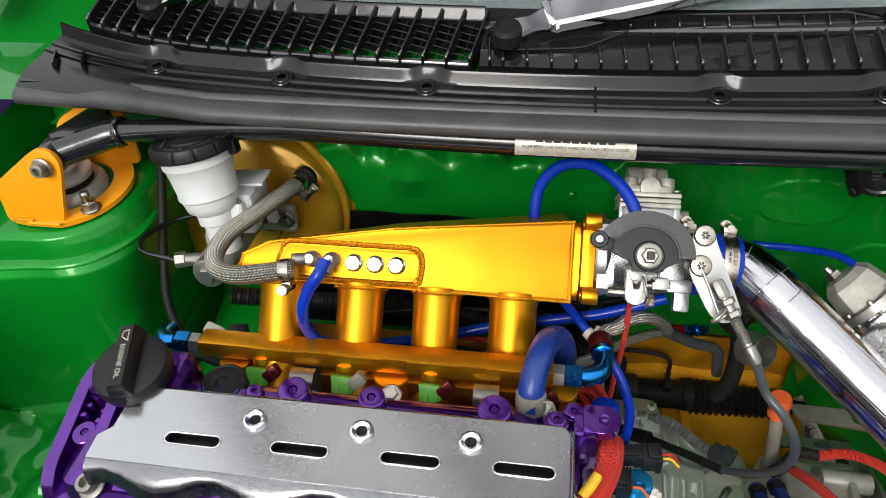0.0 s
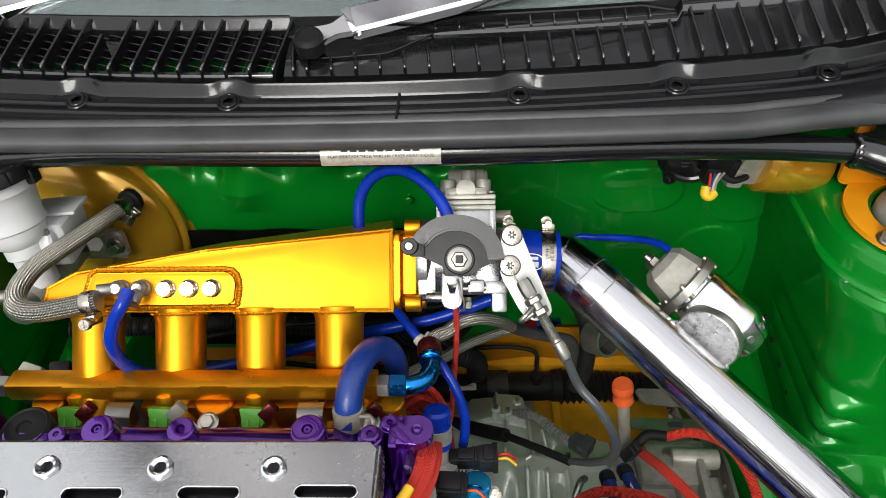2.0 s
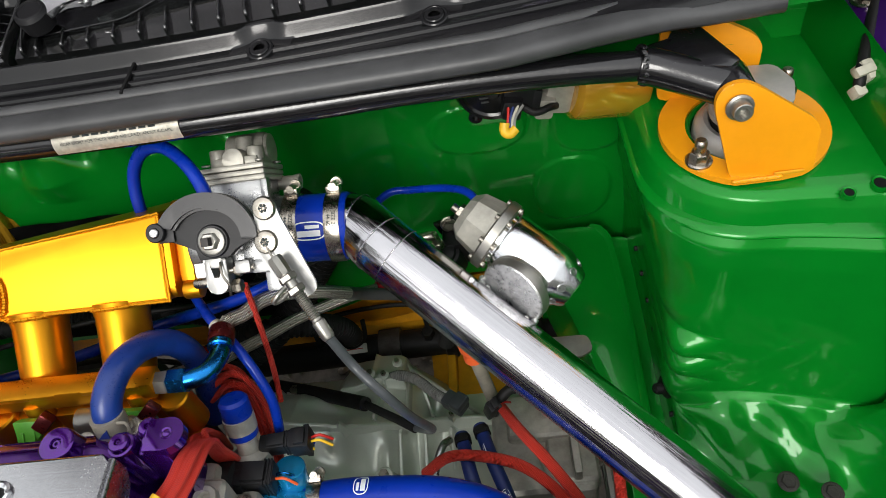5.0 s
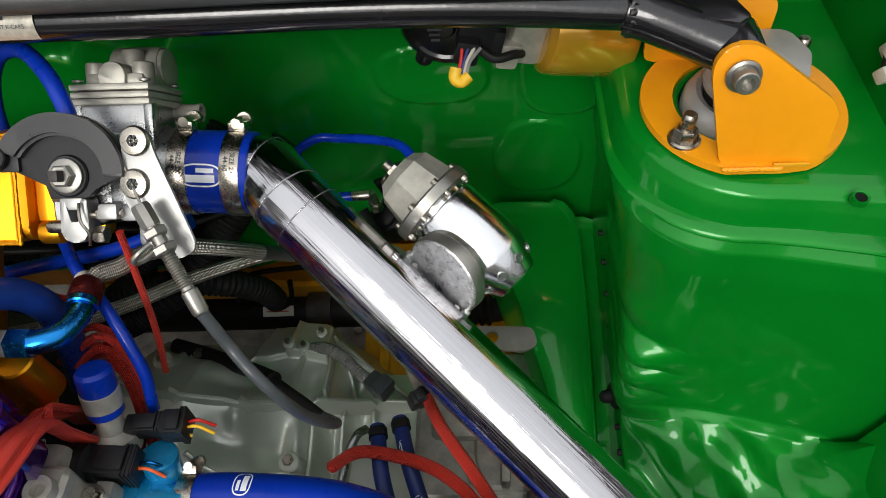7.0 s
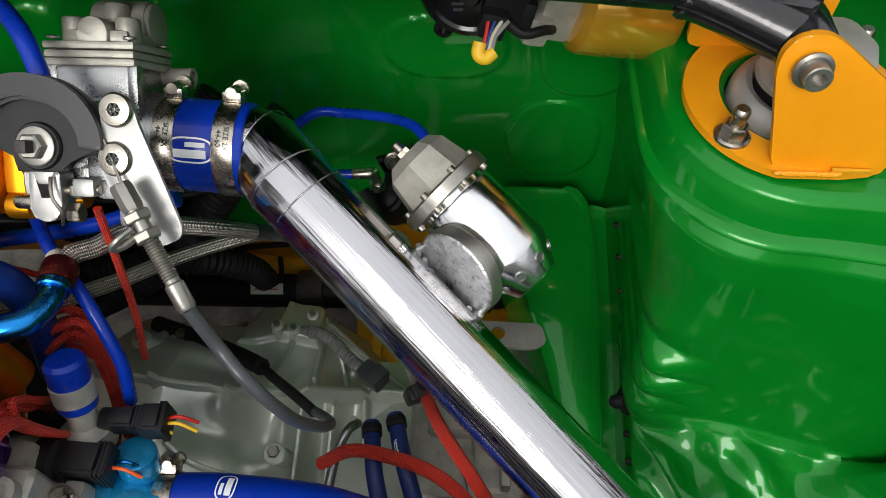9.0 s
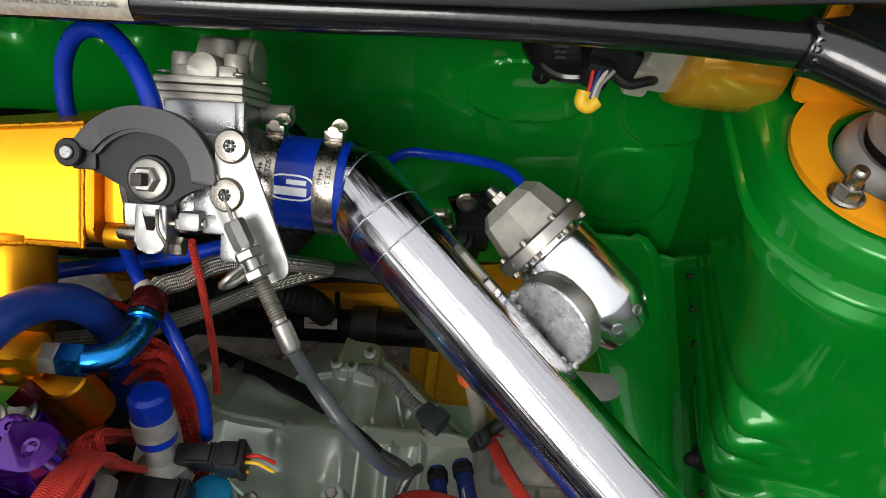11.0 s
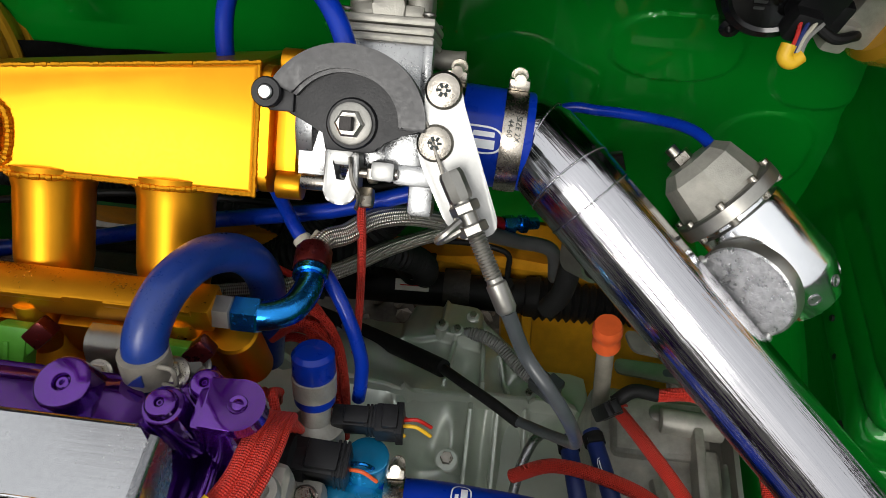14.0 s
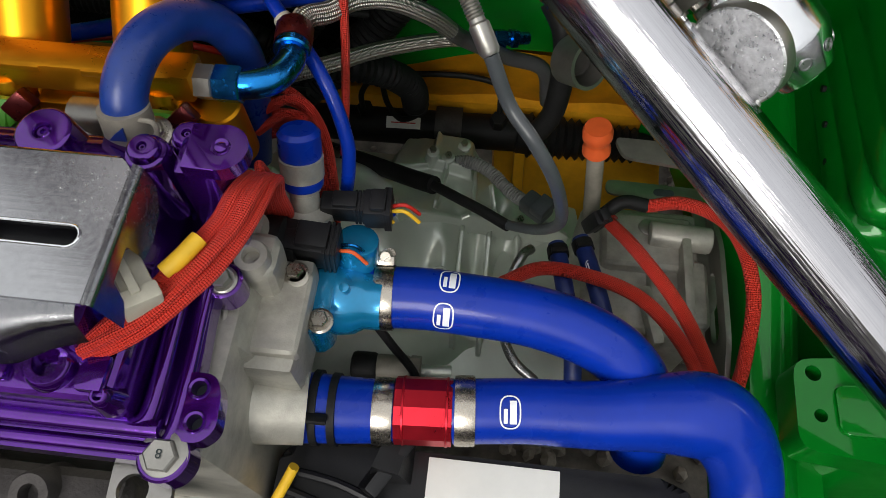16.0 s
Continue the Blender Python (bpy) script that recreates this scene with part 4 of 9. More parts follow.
# ---------------------------------------------------------------- strut brace and mounts
def strut_mount(side):
    """Yellow bolted plate on a tower top with two upright ears, and the damper's head in its middle."""
    c = Vector((side * 0.474, 0.495, 0.829))
    t = thing("strut_mount", "yellow enamelled strut brace bracket bolted on the tower top", "bracket", c, "strut brace brackets")
    fx = Matrix.Translation(c) @ Matrix.Diagonal((side, 1, 1, 1))
    bm = bmesh.new()
    disc = [(x, max(y, -0.0575 + 0.16 * max(0, x - 0.012))) for x, y in ring_pts(0, 0, 0.0612, 72)]
    prism(bm, disc, 0.005, fx @ pose(0, 0, 0.006), holes=[ring_pts(0, 0, 0.0415, 40)])
    part("ring_plate", bm, YELLOW, t)
    # two upright ears; the front one leans back from the rim of the plate
    for nm, y0, lean, out in (("front_ear", -0.0560, 10, [(-0.024, 0.004), (-0.0385, 0.060), (-0.0390, 0.070), (-0.033, 0.079), (-0.021, 0.080), (-0.013, 0.076), (0.026, 0.048), (0.031, 0.040), (0.031, 0.004)]),
                              ("rear_ear", 0.040, 0, [(-0.054, 0.004), (-0.056, 0.066), (-0.052, 0.078), (-0.043, 0.085), (-0.031, 0.083), (0.012, 0.058), (0.020, 0.048), (0.020, 0.004)])):
        bm = bmesh.new()
        m = fx @ Matrix.Translation((0, y0, 0)) @ Matrix.Rotation(radians(90 - lean), 4, "X") @ Matrix.Rotation(radians(-4), 4, "Y")
        prism(bm, round_poly(out, 0.006, 6), 0.005, m, 0.0014)
        part(nm, bm, YELLOW, t)
    bm = bmesh.new()
    bead(bm, [fx @ Vector((x, -0.0590, 0.0065)) for x in (-0.022, 0.010)] , 0.0016, 0.003)
    part("foot_weld", bm, YELLOW, t)
    bm = bmesh.new()
    # solid darker yellow bar, its colour standing in for a slot's shade
    box(bm, (0.020, 0.0016, 0.0022), fx, (0.014, -0.0578, 0.0085), 0.0004)
    part("foot_slot", bm, OCHRE, t, "darker yellow bar for the shaded slot at the ear's foot")
    bm = bmesh.new()
    lathe(bm, [(0.0412, -0.03), (0.0412, 0.0035), (0.0395, 0.0045), (0.0375, 0.002), (0.037, -0.03)], fx, 48, cap=False)
    part("tower_lip", bm, GREEN, t, "green painted lip of the tower opening")
    bm = bmesh.new()
    lathe(bm, [(0.0362, -0.03), (0.0362, 0.000), (0.0355, 0.006), (0.0330, 0.011), (0.0290, 0.0135), (0.0255, 0.0125), (0.0235, 0.009), (0.0235, 0.004)], fx, 48, cap=False)
    part("bearing_cup", bm, CUP, t, "smooth grey steel upper spring cup")
    bm = bmesh.new()
    lathe(bm, [(0.0240, 0.004), (0.0240, 0.016), (0.022, 0.019), (0, 0.019)], fx, 32)
    part("rubber_ring", bm, RUBBER_DARK, t)
    bm = bmesh.new()
    lathe(bm, [(0.0262, 0.019), (0.0266, 0.020), (0.0266, 0.0225), (0.0255, 0.0235), (0.0135, 0.0240), (0.0135, 0.0290), (0.012, 0.030), (0.0085, 0.030), (0.008, 0.040), (0.0, 0.040)], fx, 40)
    part("top_nut", bm, CUP, t, "grey steel washer and nut on the damper rod")
    bm = bmesh.new()
    prism(bm, round_poly([(-0.006, -0.022), (0.026, -0.020), (0.034, 0.004), (0.026, 0.026), (-0.006, 0.026)], 0.004), 0.004, fx @ pose(0.002, 0.006, 0.036, 0, 4, 0), 0.0012)
    part("stop_plate", bm, CUP, t, "pale grey steel stop plate")
    for k, (dx, dy) in enumerate(((-0.041, -0.033), (0.041, 0.034))):
        bm = bmesh.new()
        m = fx @ Matrix.Translation((dx, dy, 0.006))
        lathe(bm, [(0.0098, 0), (0.0098, 0.0015), (0.0085, 0.0025)], m, 24)
        lathe(bm, [(0.0072, 0.0025), (0.0072, 0.008), (0.006, 0.0095), (0.0045, 0.0095)], m, 6)
        lathe(bm, [(0.0042, 0.009), (0.0042, 0.0155), (0.0045, 0.016), (0.0042, 0.0175), (0.0045, 0.018), (0.004, 0.0195), (0.003, 0.0205), (0, 0.0205)], m, 18)
        part("nut", bm, STEEL, t, "flanged nut on its stud")
    bolt = Vector((c.x - side * 0.0245, c.y - 0.0462, c.z + 0.063))
    hexbolt("pivot_bolt", bolt, (0, -0.98, 0.17), 0.0064, t, PLATE, 0.009, socket=True)
    return t


strut_mount(1)
strut_mount(-1)
brace = thing("strut_brace", "gloss black tubular strut brace between the towers", "strut brace", (0, 0.49, 0.90))
bm = bmesh.new()
tube(bm, [(-0.397, 0.499, 0.899), (-0.33, 0.502, 0.904), (-0.24, 0.502, 0.909), (-0.12, 0.496, 0.9105), (0, 0.492, 0.911), (0.12, 0.493, 0.910), (0.24, 0.499, 0.907), (0.33, 0.501, 0.903), (0.397, 0.499, 0.899)], lambda s, d: 0.0108 + 0.0008 * math.sin(s * math.pi), 24, 8)
part("tube", bm, BLACK, brace)
for side in (1, -1):
    bm = bmesh.new()
    S = Matrix.Diagonal((side, 1, 1, 1))
    tube(bm, [S @ Vector(p) for p in ((0.396, 0.499, 0.899), (0.41, 0.494, 0.897), (0.435, 0.480, 0.893), (0.452, 0.470, 0.890))], 0.0135, 20, 4)
    rod(bm, S @ Vector((0.4515, 0.4575, 0.890)), S @ Vector((0.4515, 0.486, 0.890)), 0.0145, 28, 0.001)
    part("end_tube", bm, BLACK, brace)
    bm = bmesh.new()
    m = axes(S @ Vector((0.40, 0.50, 0.899)), (0, 0, 1))
    prism(bm, [(side * (-0.002), -0.012), (side * 0.05, -0.026), (side * 0.058, -0.019), (side * 0.040, 0.034), (side * 0.030, 0.038), (side * 0.022, 0.030), (side * 0.020, 0.012), (side * -0.002, 0.012)], 0.018, m @ pose(0, 0, 0.008), 0.003)
    part("gusset", bm, BLACK, brace)
    bm = bmesh.new()
    tube(bm, [S @ Vector((0.397 + 0.0008 * math.sin(k * 2.3), 0.499 + 0.0118 * math.cos(2 * math.pi * k / 64), 0.899 + 0.0118 * math.sin(2 * math.pi * k / 64))) for k in range(65)], lambda s, d: 0.0026 + 0.0007 * math.sin(s * 2 * math.pi * 15), 10, smooth=False, cap=False)
    part("weld", bm, BLACK, brace)
bm = bmesh.new()
vs = [[bm.verts.new((x, 0.4925 + 0.0127 * math.cos(radians(100 + 100 * k / 8)), 0.9110 + 0.0127 * math.sin(radians(100 + 100 * k / 8)))) for k in range(9)] for x in (-0.031, 0.0, 0.033, 0.066)]
for a, b in zip(vs, vs[1:]):
    for k in range(8):
        bm.faces.new((a[k], b[k], b[k + 1], a[k + 1]))
part("label_plate", bm, TAG, brace, "worn silver sticker with dark print")


# ---------------------------------------------------------------- intake: plenum, runners, throttle body
# local frame of the tilted intake: u along the engine, v up its face, w out of the face
INTAKE = Matrix(((1, 0, 0, 0.022), (0, 0.70711, -0.70711, 0.416), (0, 0.70711, 0.70711, 0.803), (0, 0, 0, 1)))
PLENUM = INTAKE @ Matrix.Rotation(radians(5), 4, "Y")


plenum = thing("intake_plenum", "welded gold anodised aluminium intake plenum with four runners", "intake manifold", PLENUM @ Vector((-0.13, 0, -0.03)))
front = [(0.0, 0.0), (0.0, 0.068), (-0.155, 0.0520), (-0.262, 0.034), (-0.285, 0.022), (-0.288, 0.010), (-0.278, 0.003)]
bm = bmesh.new()
back = []
for x, y in front:
    s = -x / 0.288
    back.append(PLENUM @ Vector((x, y + (0.014 - 0.010 * s if y > 0.02 else 0.0), -0.074 + 0.040 * s)))
rings = [[PLENUM @ Vector((x, y, 0)) for x, y in front], back]
loft(bm, rings)
bmesh.ops.bevel(bm, geom=bm.edges[:], offset=0.0028, segments=3, profile=0.6, affect="EDGES")
part("body", bm, GOLD, plenum)
bm = bmesh.new()
edge = [PLENUM @ Vector((x * 0.998, y, -0.001)) for x, y in front]
bead(bm, edge + edge[:1], 0.0016)
part("seam_weld", bm, GOLD, plenum)
# end flange towards the throttle
bm = bmesh.new()
fm = INTAKE @ Matrix.Translation((0.0, 0.0, 0.0)) @ Matrix(((0, 0, 1, 0), (1, 0, 0, 0), (0, 1, 0, 0), (0, 0, 0, 1)))
prism(bm, round_poly([(0.001, -0.001), (0.068, -0.001), (0.070, -0.074), (0.001, -0.074)], 0.010), 0.006, fm @ pose(0, 0, 0.0065), 0.0020)
part("end_flange", bm, GOLD, plenum)
bm = bmesh.new()
for v, w in ((0.006, -0.010), (0.070, -0.010), (0.070, -0.066), (0.006, -0.066)):
    rod(bm, INTAKE @ Vector((0.010, v, w)), INTAKE @ Vector((0.024, v, w)), 0.0075, 20, 0.001)
box(bm, (0.018, 0.056, 0.060), INTAKE, (0.014, 0.038, -0.0375), 0.008, 3)
part("adapter", bm, GOLD, plenum)
# vacuum block on the face
bm = bmesh.new()
plate = [(-0.2515, 0.0145), (-0.2455, 0.034), (-0.1345, 0.034), (-0.1295, 0.026), (-0.1315, 0.0075), (-0.2445, 0.0075)]
prism(bm, round_poly(plate, 0.004), 0.006, PLENUM @ pose(0, 0, 0.005), 0.001)
part("port_block", bm, GOLD, plenum)
bm = bmesh.new()
pl = [PLENUM @ Vector((x, y, 0.001)) for x, y in round_poly([(-0.2545, 0.013), (-0.2475, 0.0365), (-0.1325, 0.0365), (-0.1265, 0.028), (-0.1285, 0.005), (-0.2455, 0.005)], 0.005)]
bead(bm, pl + pl[:1], 0.0025)
part("block_weld", bm, GOLD, plenum)
for u in (-0.1855, -0.1670, -0.1485):
    bm = bmesh.new()
    m = PLENUM @ pose(u, 0.0205, 0.005)
    lathe(bm, [(0.0078, 0), (0.0078, 0.0015), (0.0066, 0.0025), (0.0066, 0.0075), (0.0058, 0.0085), (0, 0.0085)], m, 12)
    part("plug", bm, POLISHED, plenum, "bright round-headed plug screw")
for u, way in ((-0.2215, (-0.9, -0.1, 0.35)), (-0.2045, (-0.1, -0.75, 0.6))):
    bm = bmesh.new()
    m = PLENUM @ pose(u, 0.0215, 0.005)
    lathe(bm, [(0.0072, 0), (0.0072, 0.004), (0.006, 0.005), (0.0062, 0.012), (0.004, 0.0145), (0, 0.0145)], m, 14)
    o = PLENUM @ Vector((u, 0.0215, 0.013))
    d = (PLENUM.to_3x3() @ Vector(way)).normalized()
    rod(bm, o, o + d * 0.016, 0.0052, 16, 0.0006)
    part("hose_union", bm, PLATE, plenum, "steel elbow union")
# runners, with welds where they join
RUN = (-0.229, -0.160, -0.0925, -0.0255)
for x in RUN:
    u = x - 0.022
    a = PLENUM @ Vector((u, 0.004, -0.0185))
    a = Vector((x, a.y, a.z))
    d = Vector((0, -0.70711, -0.70711))
    bm = bmesh.new()
    lathe(bm, [(0.0235, 0.0), (0.0225, 0.005), (0.0208, 0.012), (0.0204, 0.05), (0.0190, 0.062), (0.0180, 0.100), (0.0200, 0.106), (0.0200, 0.118)], axes(a, d), 40)
    part("runner", bm, GOLD, plenum)
    bm = bmesh.new()
    m = axes(a + d * 0.0045, d)
    ring = [m @ Vector((0.0228 * math.cos(2 * math.pi * k / 28), 0.0228 * math.sin(2 * math.pi * k / 28), 0)) for k in range(29)]
    bead(bm, ring, 0.0018)
    part("runner_weld", bm, GOLD, plenum)
# manifold flange at the head, with its bosses
bm = bmesh.new()
box(bm, (0.315, 0.010, 0.030), pose(-0.135, 0.348, 0.706, -45), bevel=0.004)
part("head_flange", bm, GOLD, plenum)
rail = thing("fuel_rail", "deep gold anodised fuel rail above the injectors", "fuel rail", (-0.142, 0.352, 0.757))
bm = bmesh.new()
rm = pose(-0.1415, 0.3615, 0.7725, -8)
box(bm, (0.308, 0.0195, 0.0165), rm, (0, 0, 0.002), bevel=0.0022)
part("body", bm, GOLD_RAIL, rail)
for x in RUN:
    bm = bmesh.new()
    box(bm, (0.046, 0.0030, 0.0040), rm, (x + 0.1415 + 0.006, -0.0090, 0.0078), 0.0012)
    part("relief", bm, GOLD_RAIL, rail)


def an_fitting(bm_hex, at, way, r, length):
    """Hexagon nut part of a hose fitting."""
    m = axes(at, way)
    lathe(bm_hex, [(r * 0.9, 0), (r, 0.0008), (r, length - 0.0008), (r * 0.9, length)], m, 6)
    return bm_hex


for side, ex in ((-1, -0.2965), (1, 0.0115)):
    bm = bmesh.new()
    an_fitting(bm, (ex, 0.3615, 0.7725), (side, 0, 0), 0.0095, 0.010)
    part("end_nut", bm, PLATE, rail, "plated hexagon adapter")
    bm = bmesh.new()
    an_fitting(bm, (ex + side * 0.010, 0.3615, 0.7725), (side, 0, 0), 0.0100, 0.014)
    part("hose_nut", bm, ANO_BLUE, rail, "blue anodised hose nut")
    bm = bmesh.new()
    if side > 0:
        tube(bm, [(0.0305, 0.3615, 0.7725), (0.040, 0.3625, 0.7725), (0.050, 0.369, 0.771), (0.054, 0.383, 0.768), (0.053, 0.393, 0.766)], 0.0078, 20, 6)
    else:
        tube(bm, [(-0.3215, 0.3615, 0.7725), (-0.330, 0.362, 0.772), (-0.337, 0.369, 0.770), (-0.338, 0.382, 0.764)], 0.0080, 20, 6)
    part("elbow", bm, ANO_BLUE, rail, "blue anodised elbow")
bm = bmesh.new()
m = axes((0.0532, 0.391, 0.7665), (-0.12, 0.98, -0.10))
lathe(bm, [(0.0088, 0), (0.0098, 0.001), (0.0098, 0.005), (0.0088, 0.006)], m, 24)
part("swivel_ring", bm, ANO_BLUE, rail)
bm = bmesh.new()
lathe(bm, [(0.0102, 0.006), (0.0106, 0.0075), (0.0106, 0.019), (0.0095, 0.021)], m, 12)
part("hose_collar", bm, RED_BLACK, rail, "dark red anodised hose collar")
for i, x in enumerate((-0.2390, -0.1640, -0.0890, -0.0050)):
    t = thing("fuel_injector", "fuel injector with a lime green connector below the rail", "injector", (x, 0.345, 0.73), "fuel injectors")
    bm = bmesh.new()
    rod(bm, (x, 0.3585, 0.770), (x, 0.349, 0.738), 0.0098, 24, 0.001)
    part("body", bm, GOLD_RAIL, t)
    bm = bmesh.new()
    m = axes((x + 0.001, 0.3335, 0.7625), (0.02, 0.70, 0.71), (1, 0, 0))
    loft(bm, [[m @ Vector((a * w, b * 0.0055, h)) for a, b in ((-1, -1), (1, -1), (1, 1), (-1, 1))] for w, h in ((0.0058, -0.014), (0.0066, -0.010), (0.0078, 0.004), (0.0094, 0.012))])
    bmesh.ops.bevel(bm, geom=bm.edges[:], offset=0.0012, segments=2, profile=0.6, affect="EDGES")
    box(bm, (0.0028, 0.0018, 0.014), m, (-0.002, -0.0060, -0.003), 0.0006)
    shell = part("connector", bm, LIME, t, "lime green plastic connector")
    bm = bmesh.new()
    # dark chip drawn for the shade in the latch slot
    box(bm, (0.0036, 0.0008, 0.005), m, (0.0015, -0.0058, -0.006), 0.0002)
    part("latch_slot", bm, INK_AND_HOLE, shell)
    bm = bmesh.new()
    m2 = axes((x + 0.0100, 0.3365, 0.7665), (0.72, 0.45, 0.50), (0.6, -0.3, -0.6))
    box(bm, (0.009, 0.008, 0.011), m2, (0, 0, -0.006), 0.0015)
    part("arm", bm, LIME, t, "lime green side arm")
    bm = bmesh.new()
    box(bm, (0.011, 0.010, 0.014), m2, (0, 0, 0.006), 0.002)
    part("plug", bm, GREY_TUBE if i == 1 else RED_BLACK, t)
# gold posts behind the injectors, with plated nuts
for x, r in ((-0.2660, 0.0140), (-0.1245, 0.0160), (0.0050, 0.0120), (0.0205, 0.0125)):
    bm = bmesh.new()
    lathe(bm, [(r, 0), (r, 0.040), (r - 0.0012, 0.0415), (r * 0.5, 0.0415)], axes((x, 0.3570, 0.722), (0, -0.04, 0.99)), 36)
    part("post", bm, GOLD, plenum, "polished gold anodised post")
for x in (-0.213, -0.177, -0.140, -0.105, -0.066, -0.052, -0.022):
    bm = bmesh.new()
    box(bm, (0.024, 0.014, 0.030), pose(x, 0.3560, 0.7430, -4), bevel=0.004)
    part("bridge", bm, GOLD, plenum)
# plated straps bent from the rail to the cover
for x in (-0.199, -0.0413):
    bm = bmesh.new()
    sheet(bm, lambda u, v: Vector((x - 0.0105 + 0.021 * u, 0.349 - 0.020 * v - 0.004 * math.sin(math.pi * v), 0.768 - 0.004 * v * v * 6 + 0.004 * math.sin(math.pi * v))), 4, 10)
    bmesh.ops.solidify(bm, geom=bm.faces[:], thickness=0.002)
    part("strap", bm, PLATE, rail, "zinc plated strap")
    hexbolt("strap_bolt", (x - 0.002, 0.3265, 0.7560), (0, -0.5, 0.86), 0.0052, rail, STEEL, 0.005)

# throttle body
tb = thing("intake_throttle", "cast aluminium throttle body with a black cable pulley", "throttle body", INTAKE @ Vector((0.06, 0.04, -0.0375)))
bore = Vector((0, 0.043, -0.0375))
bm = bmesh.new()
um = INTAKE @ Matrix.Translation(bore) @ Matrix.Rotation(radians(90), 4, "Y")
lathe(bm, [(0.036, 0.020), (0.037, 0.022), (0.037, 0.029), (0.034, 0.031), (0.0315, 0.034), (0.0315, 0.075), (0.030, 0.085), (0.028, 0.088), (0.0275, 0.105)], um, 40)
part("bore", bm, CAST, tb)
bm = bmesh.new()
box(bm, (0.010, 0.066, 0.066), INTAKE, (0.029, 0.041, -0.038), 0.012, 3)
part("mounting_flange", bm, CAST, tb)
for nm, size, at, bev in (("casting", (0.030, 0.034, 0.034), (0.062, 0.050, 0.000), 0.006), ("shaft_boss", (0.034, 0.016, 0.030), (0.060, 0.026, -0.006), 0.005),
                          ("stop_foot", (0.021, 0.011, 0.016), (0.0860, 0.0195, 0.010), 0.003), ("stop_leg", (0.013, 0.020, 0.014), (0.0895, 0.0085, 0.004), 0.003), ("side_web", (0.020, 0.030, 0.010), (0.080, 0.034, 0.012), 0.004)):
    bm = bmesh.new()
    box(bm, size, INTAKE, at, bev)
    part(nm, bm, CAST, tb)
bm = bmesh.new()
rod(bm, INTAKE @ Vector((0.058, 0.042, 0.0)), INTAKE @ Vector((0.058, 0.042, 0.030)), 0.013, 28, 0.002)
part("shaft_housing", bm, CAST, tb)
# fork-shaped lever below the shaft, its pin, and the idle stop screw
bm = bmesh.new()
prism(bm, round_poly([(-0.0085, 0.014), (-0.0085, -0.008), (-0.004, -0.012), (0.004, -0.012), (0.0085, -0.006), (0.0085, 0.014), (0.0040, 0.014), (0.0035, -0.001), (-0.0035, -0.001), (-0.0040, 0.014)], 0.0022, 4), 0.013, INTAKE @ pose(0.0515, 0.0145, 0.024), 0.0012)
part("lever", bm, ALU_PLATE, tb)
bm = bmesh.new()
box(bm, (0.014, 0.010, 0.012), INTAKE, (0.0500, 0.0265, 0.018), 0.0025)
box(bm, (0.012, 0.010, 0.012), INTAKE, (0.0715, 0.0205, 0.018), 0.0025)
part("stop_block", bm, ALU_PLATE, tb)
bm = bmesh.new()
rod(bm, INTAKE @ Vector((0.056, 0.0185, 0.019)), INTAKE @ Vector((0.0785, 0.0195, 0.019)), 0.0026, 12)
an_fitting(bm, INTAKE @ Vector((0.0640, 0.0188, 0.019)), INTAKE.to_3x3() @ Vector((1, 0.05, 0)), 0.0050, 0.005)
part("stop_screw", bm, STEEL, tb, "threaded idle stop screw with lock nut")
bm = bmesh.new()
rod(bm, INTAKE @ Vector((0.030, 0.0115, 0.014)), INTAKE @ Vector((0.0455, 0.0115, 0.016)), 0.0040, 14, 0.0006)
an_fitting(bm, INTAKE @ Vector((0.0600, 0.0065, 0.017)), INTAKE.to_3x3() @ Vector((1, 0, 0)), 0.0055, 0.007)
part("stud", bm, STEEL, tb)
bm = bmesh.new()
tube(bm, [INTAKE @ Vector(p) for p in ((0.056, 0.026, 0.026), (0.058, 0.016, 0.029), (0.0615, 0.008, 0.027), (0.060, 0.001, 0.024))], 0.0010, 8, 5)
part("spring_leg", bm, STEEL, tb, "thin spring leg")
# actuator and sensor housing behind the bore
bm = bmesh.new()
sm = INTAKE @ pose(0.0625, 0.084, -0.030)
box(bm, (0.043, 0.036, 0.044), sm, (0, -0.015, 0), 0.004)
for du in (-0.0225, 0.0225):
    box(bm, (0.006, 0.030, 0.008), sm, (du, -0.012, 0.018), 0.002)
part("valve_housing", bm, CAST, tb)
bm = bmesh.new()
for dv, du in ((0.0025, 0.0), (0.0068, 0.0006), (0.0115, 0.0)):
    box(bm, (0.051 - du, 0.0042, 0.050 - du), sm, (0, dv, 0), 0.0016)
part("valve_flange", bm, CAST_PAINT, tb)
bm = bmesh.new()
box(bm, (0.038, 0.010, 0.038), sm, (0.0, 0.016, -0.002), 0.004)
for du, dw, h in ((-0.0155, 0.008, 0.016), (0.0150, 0.008, 0.016), (0.002, -0.006, 0.026)):
    rod(bm, sm @ Vector((du, 0.012, dw)), sm @ Vector((du, 0.012 + h, dw)), 0.0068, 24, 0.0016)
arch = [(-0.0085, 0.010)] + [(0.0085 * math.cos(a), 0.019 + 0.0085 * math.sin(a)) for a in (math.pi - math.pi * k / 14 for k in range(15))] + [(0.0085, 0.010)]
prism(bm, arch, 0.024, sm @ pose(0, 0, 0.020), 0.0012)
part("valve_cover", bm, CAST_PAINT, tb)
bm = bmesh.new()
rod(bm, sm @ Vector((-0.0165, 0.0270, -0.022)), sm @ Vector((0.0165, 0.0270, -0.022)), 0.0150, 36, 0.0025)
rod(bm, sm @ Vector((0.0150, 0.0270, -0.022)), sm @ Vector((0.0190, 0.0270, -0.022)), 0.0135, 36, 0.0012)
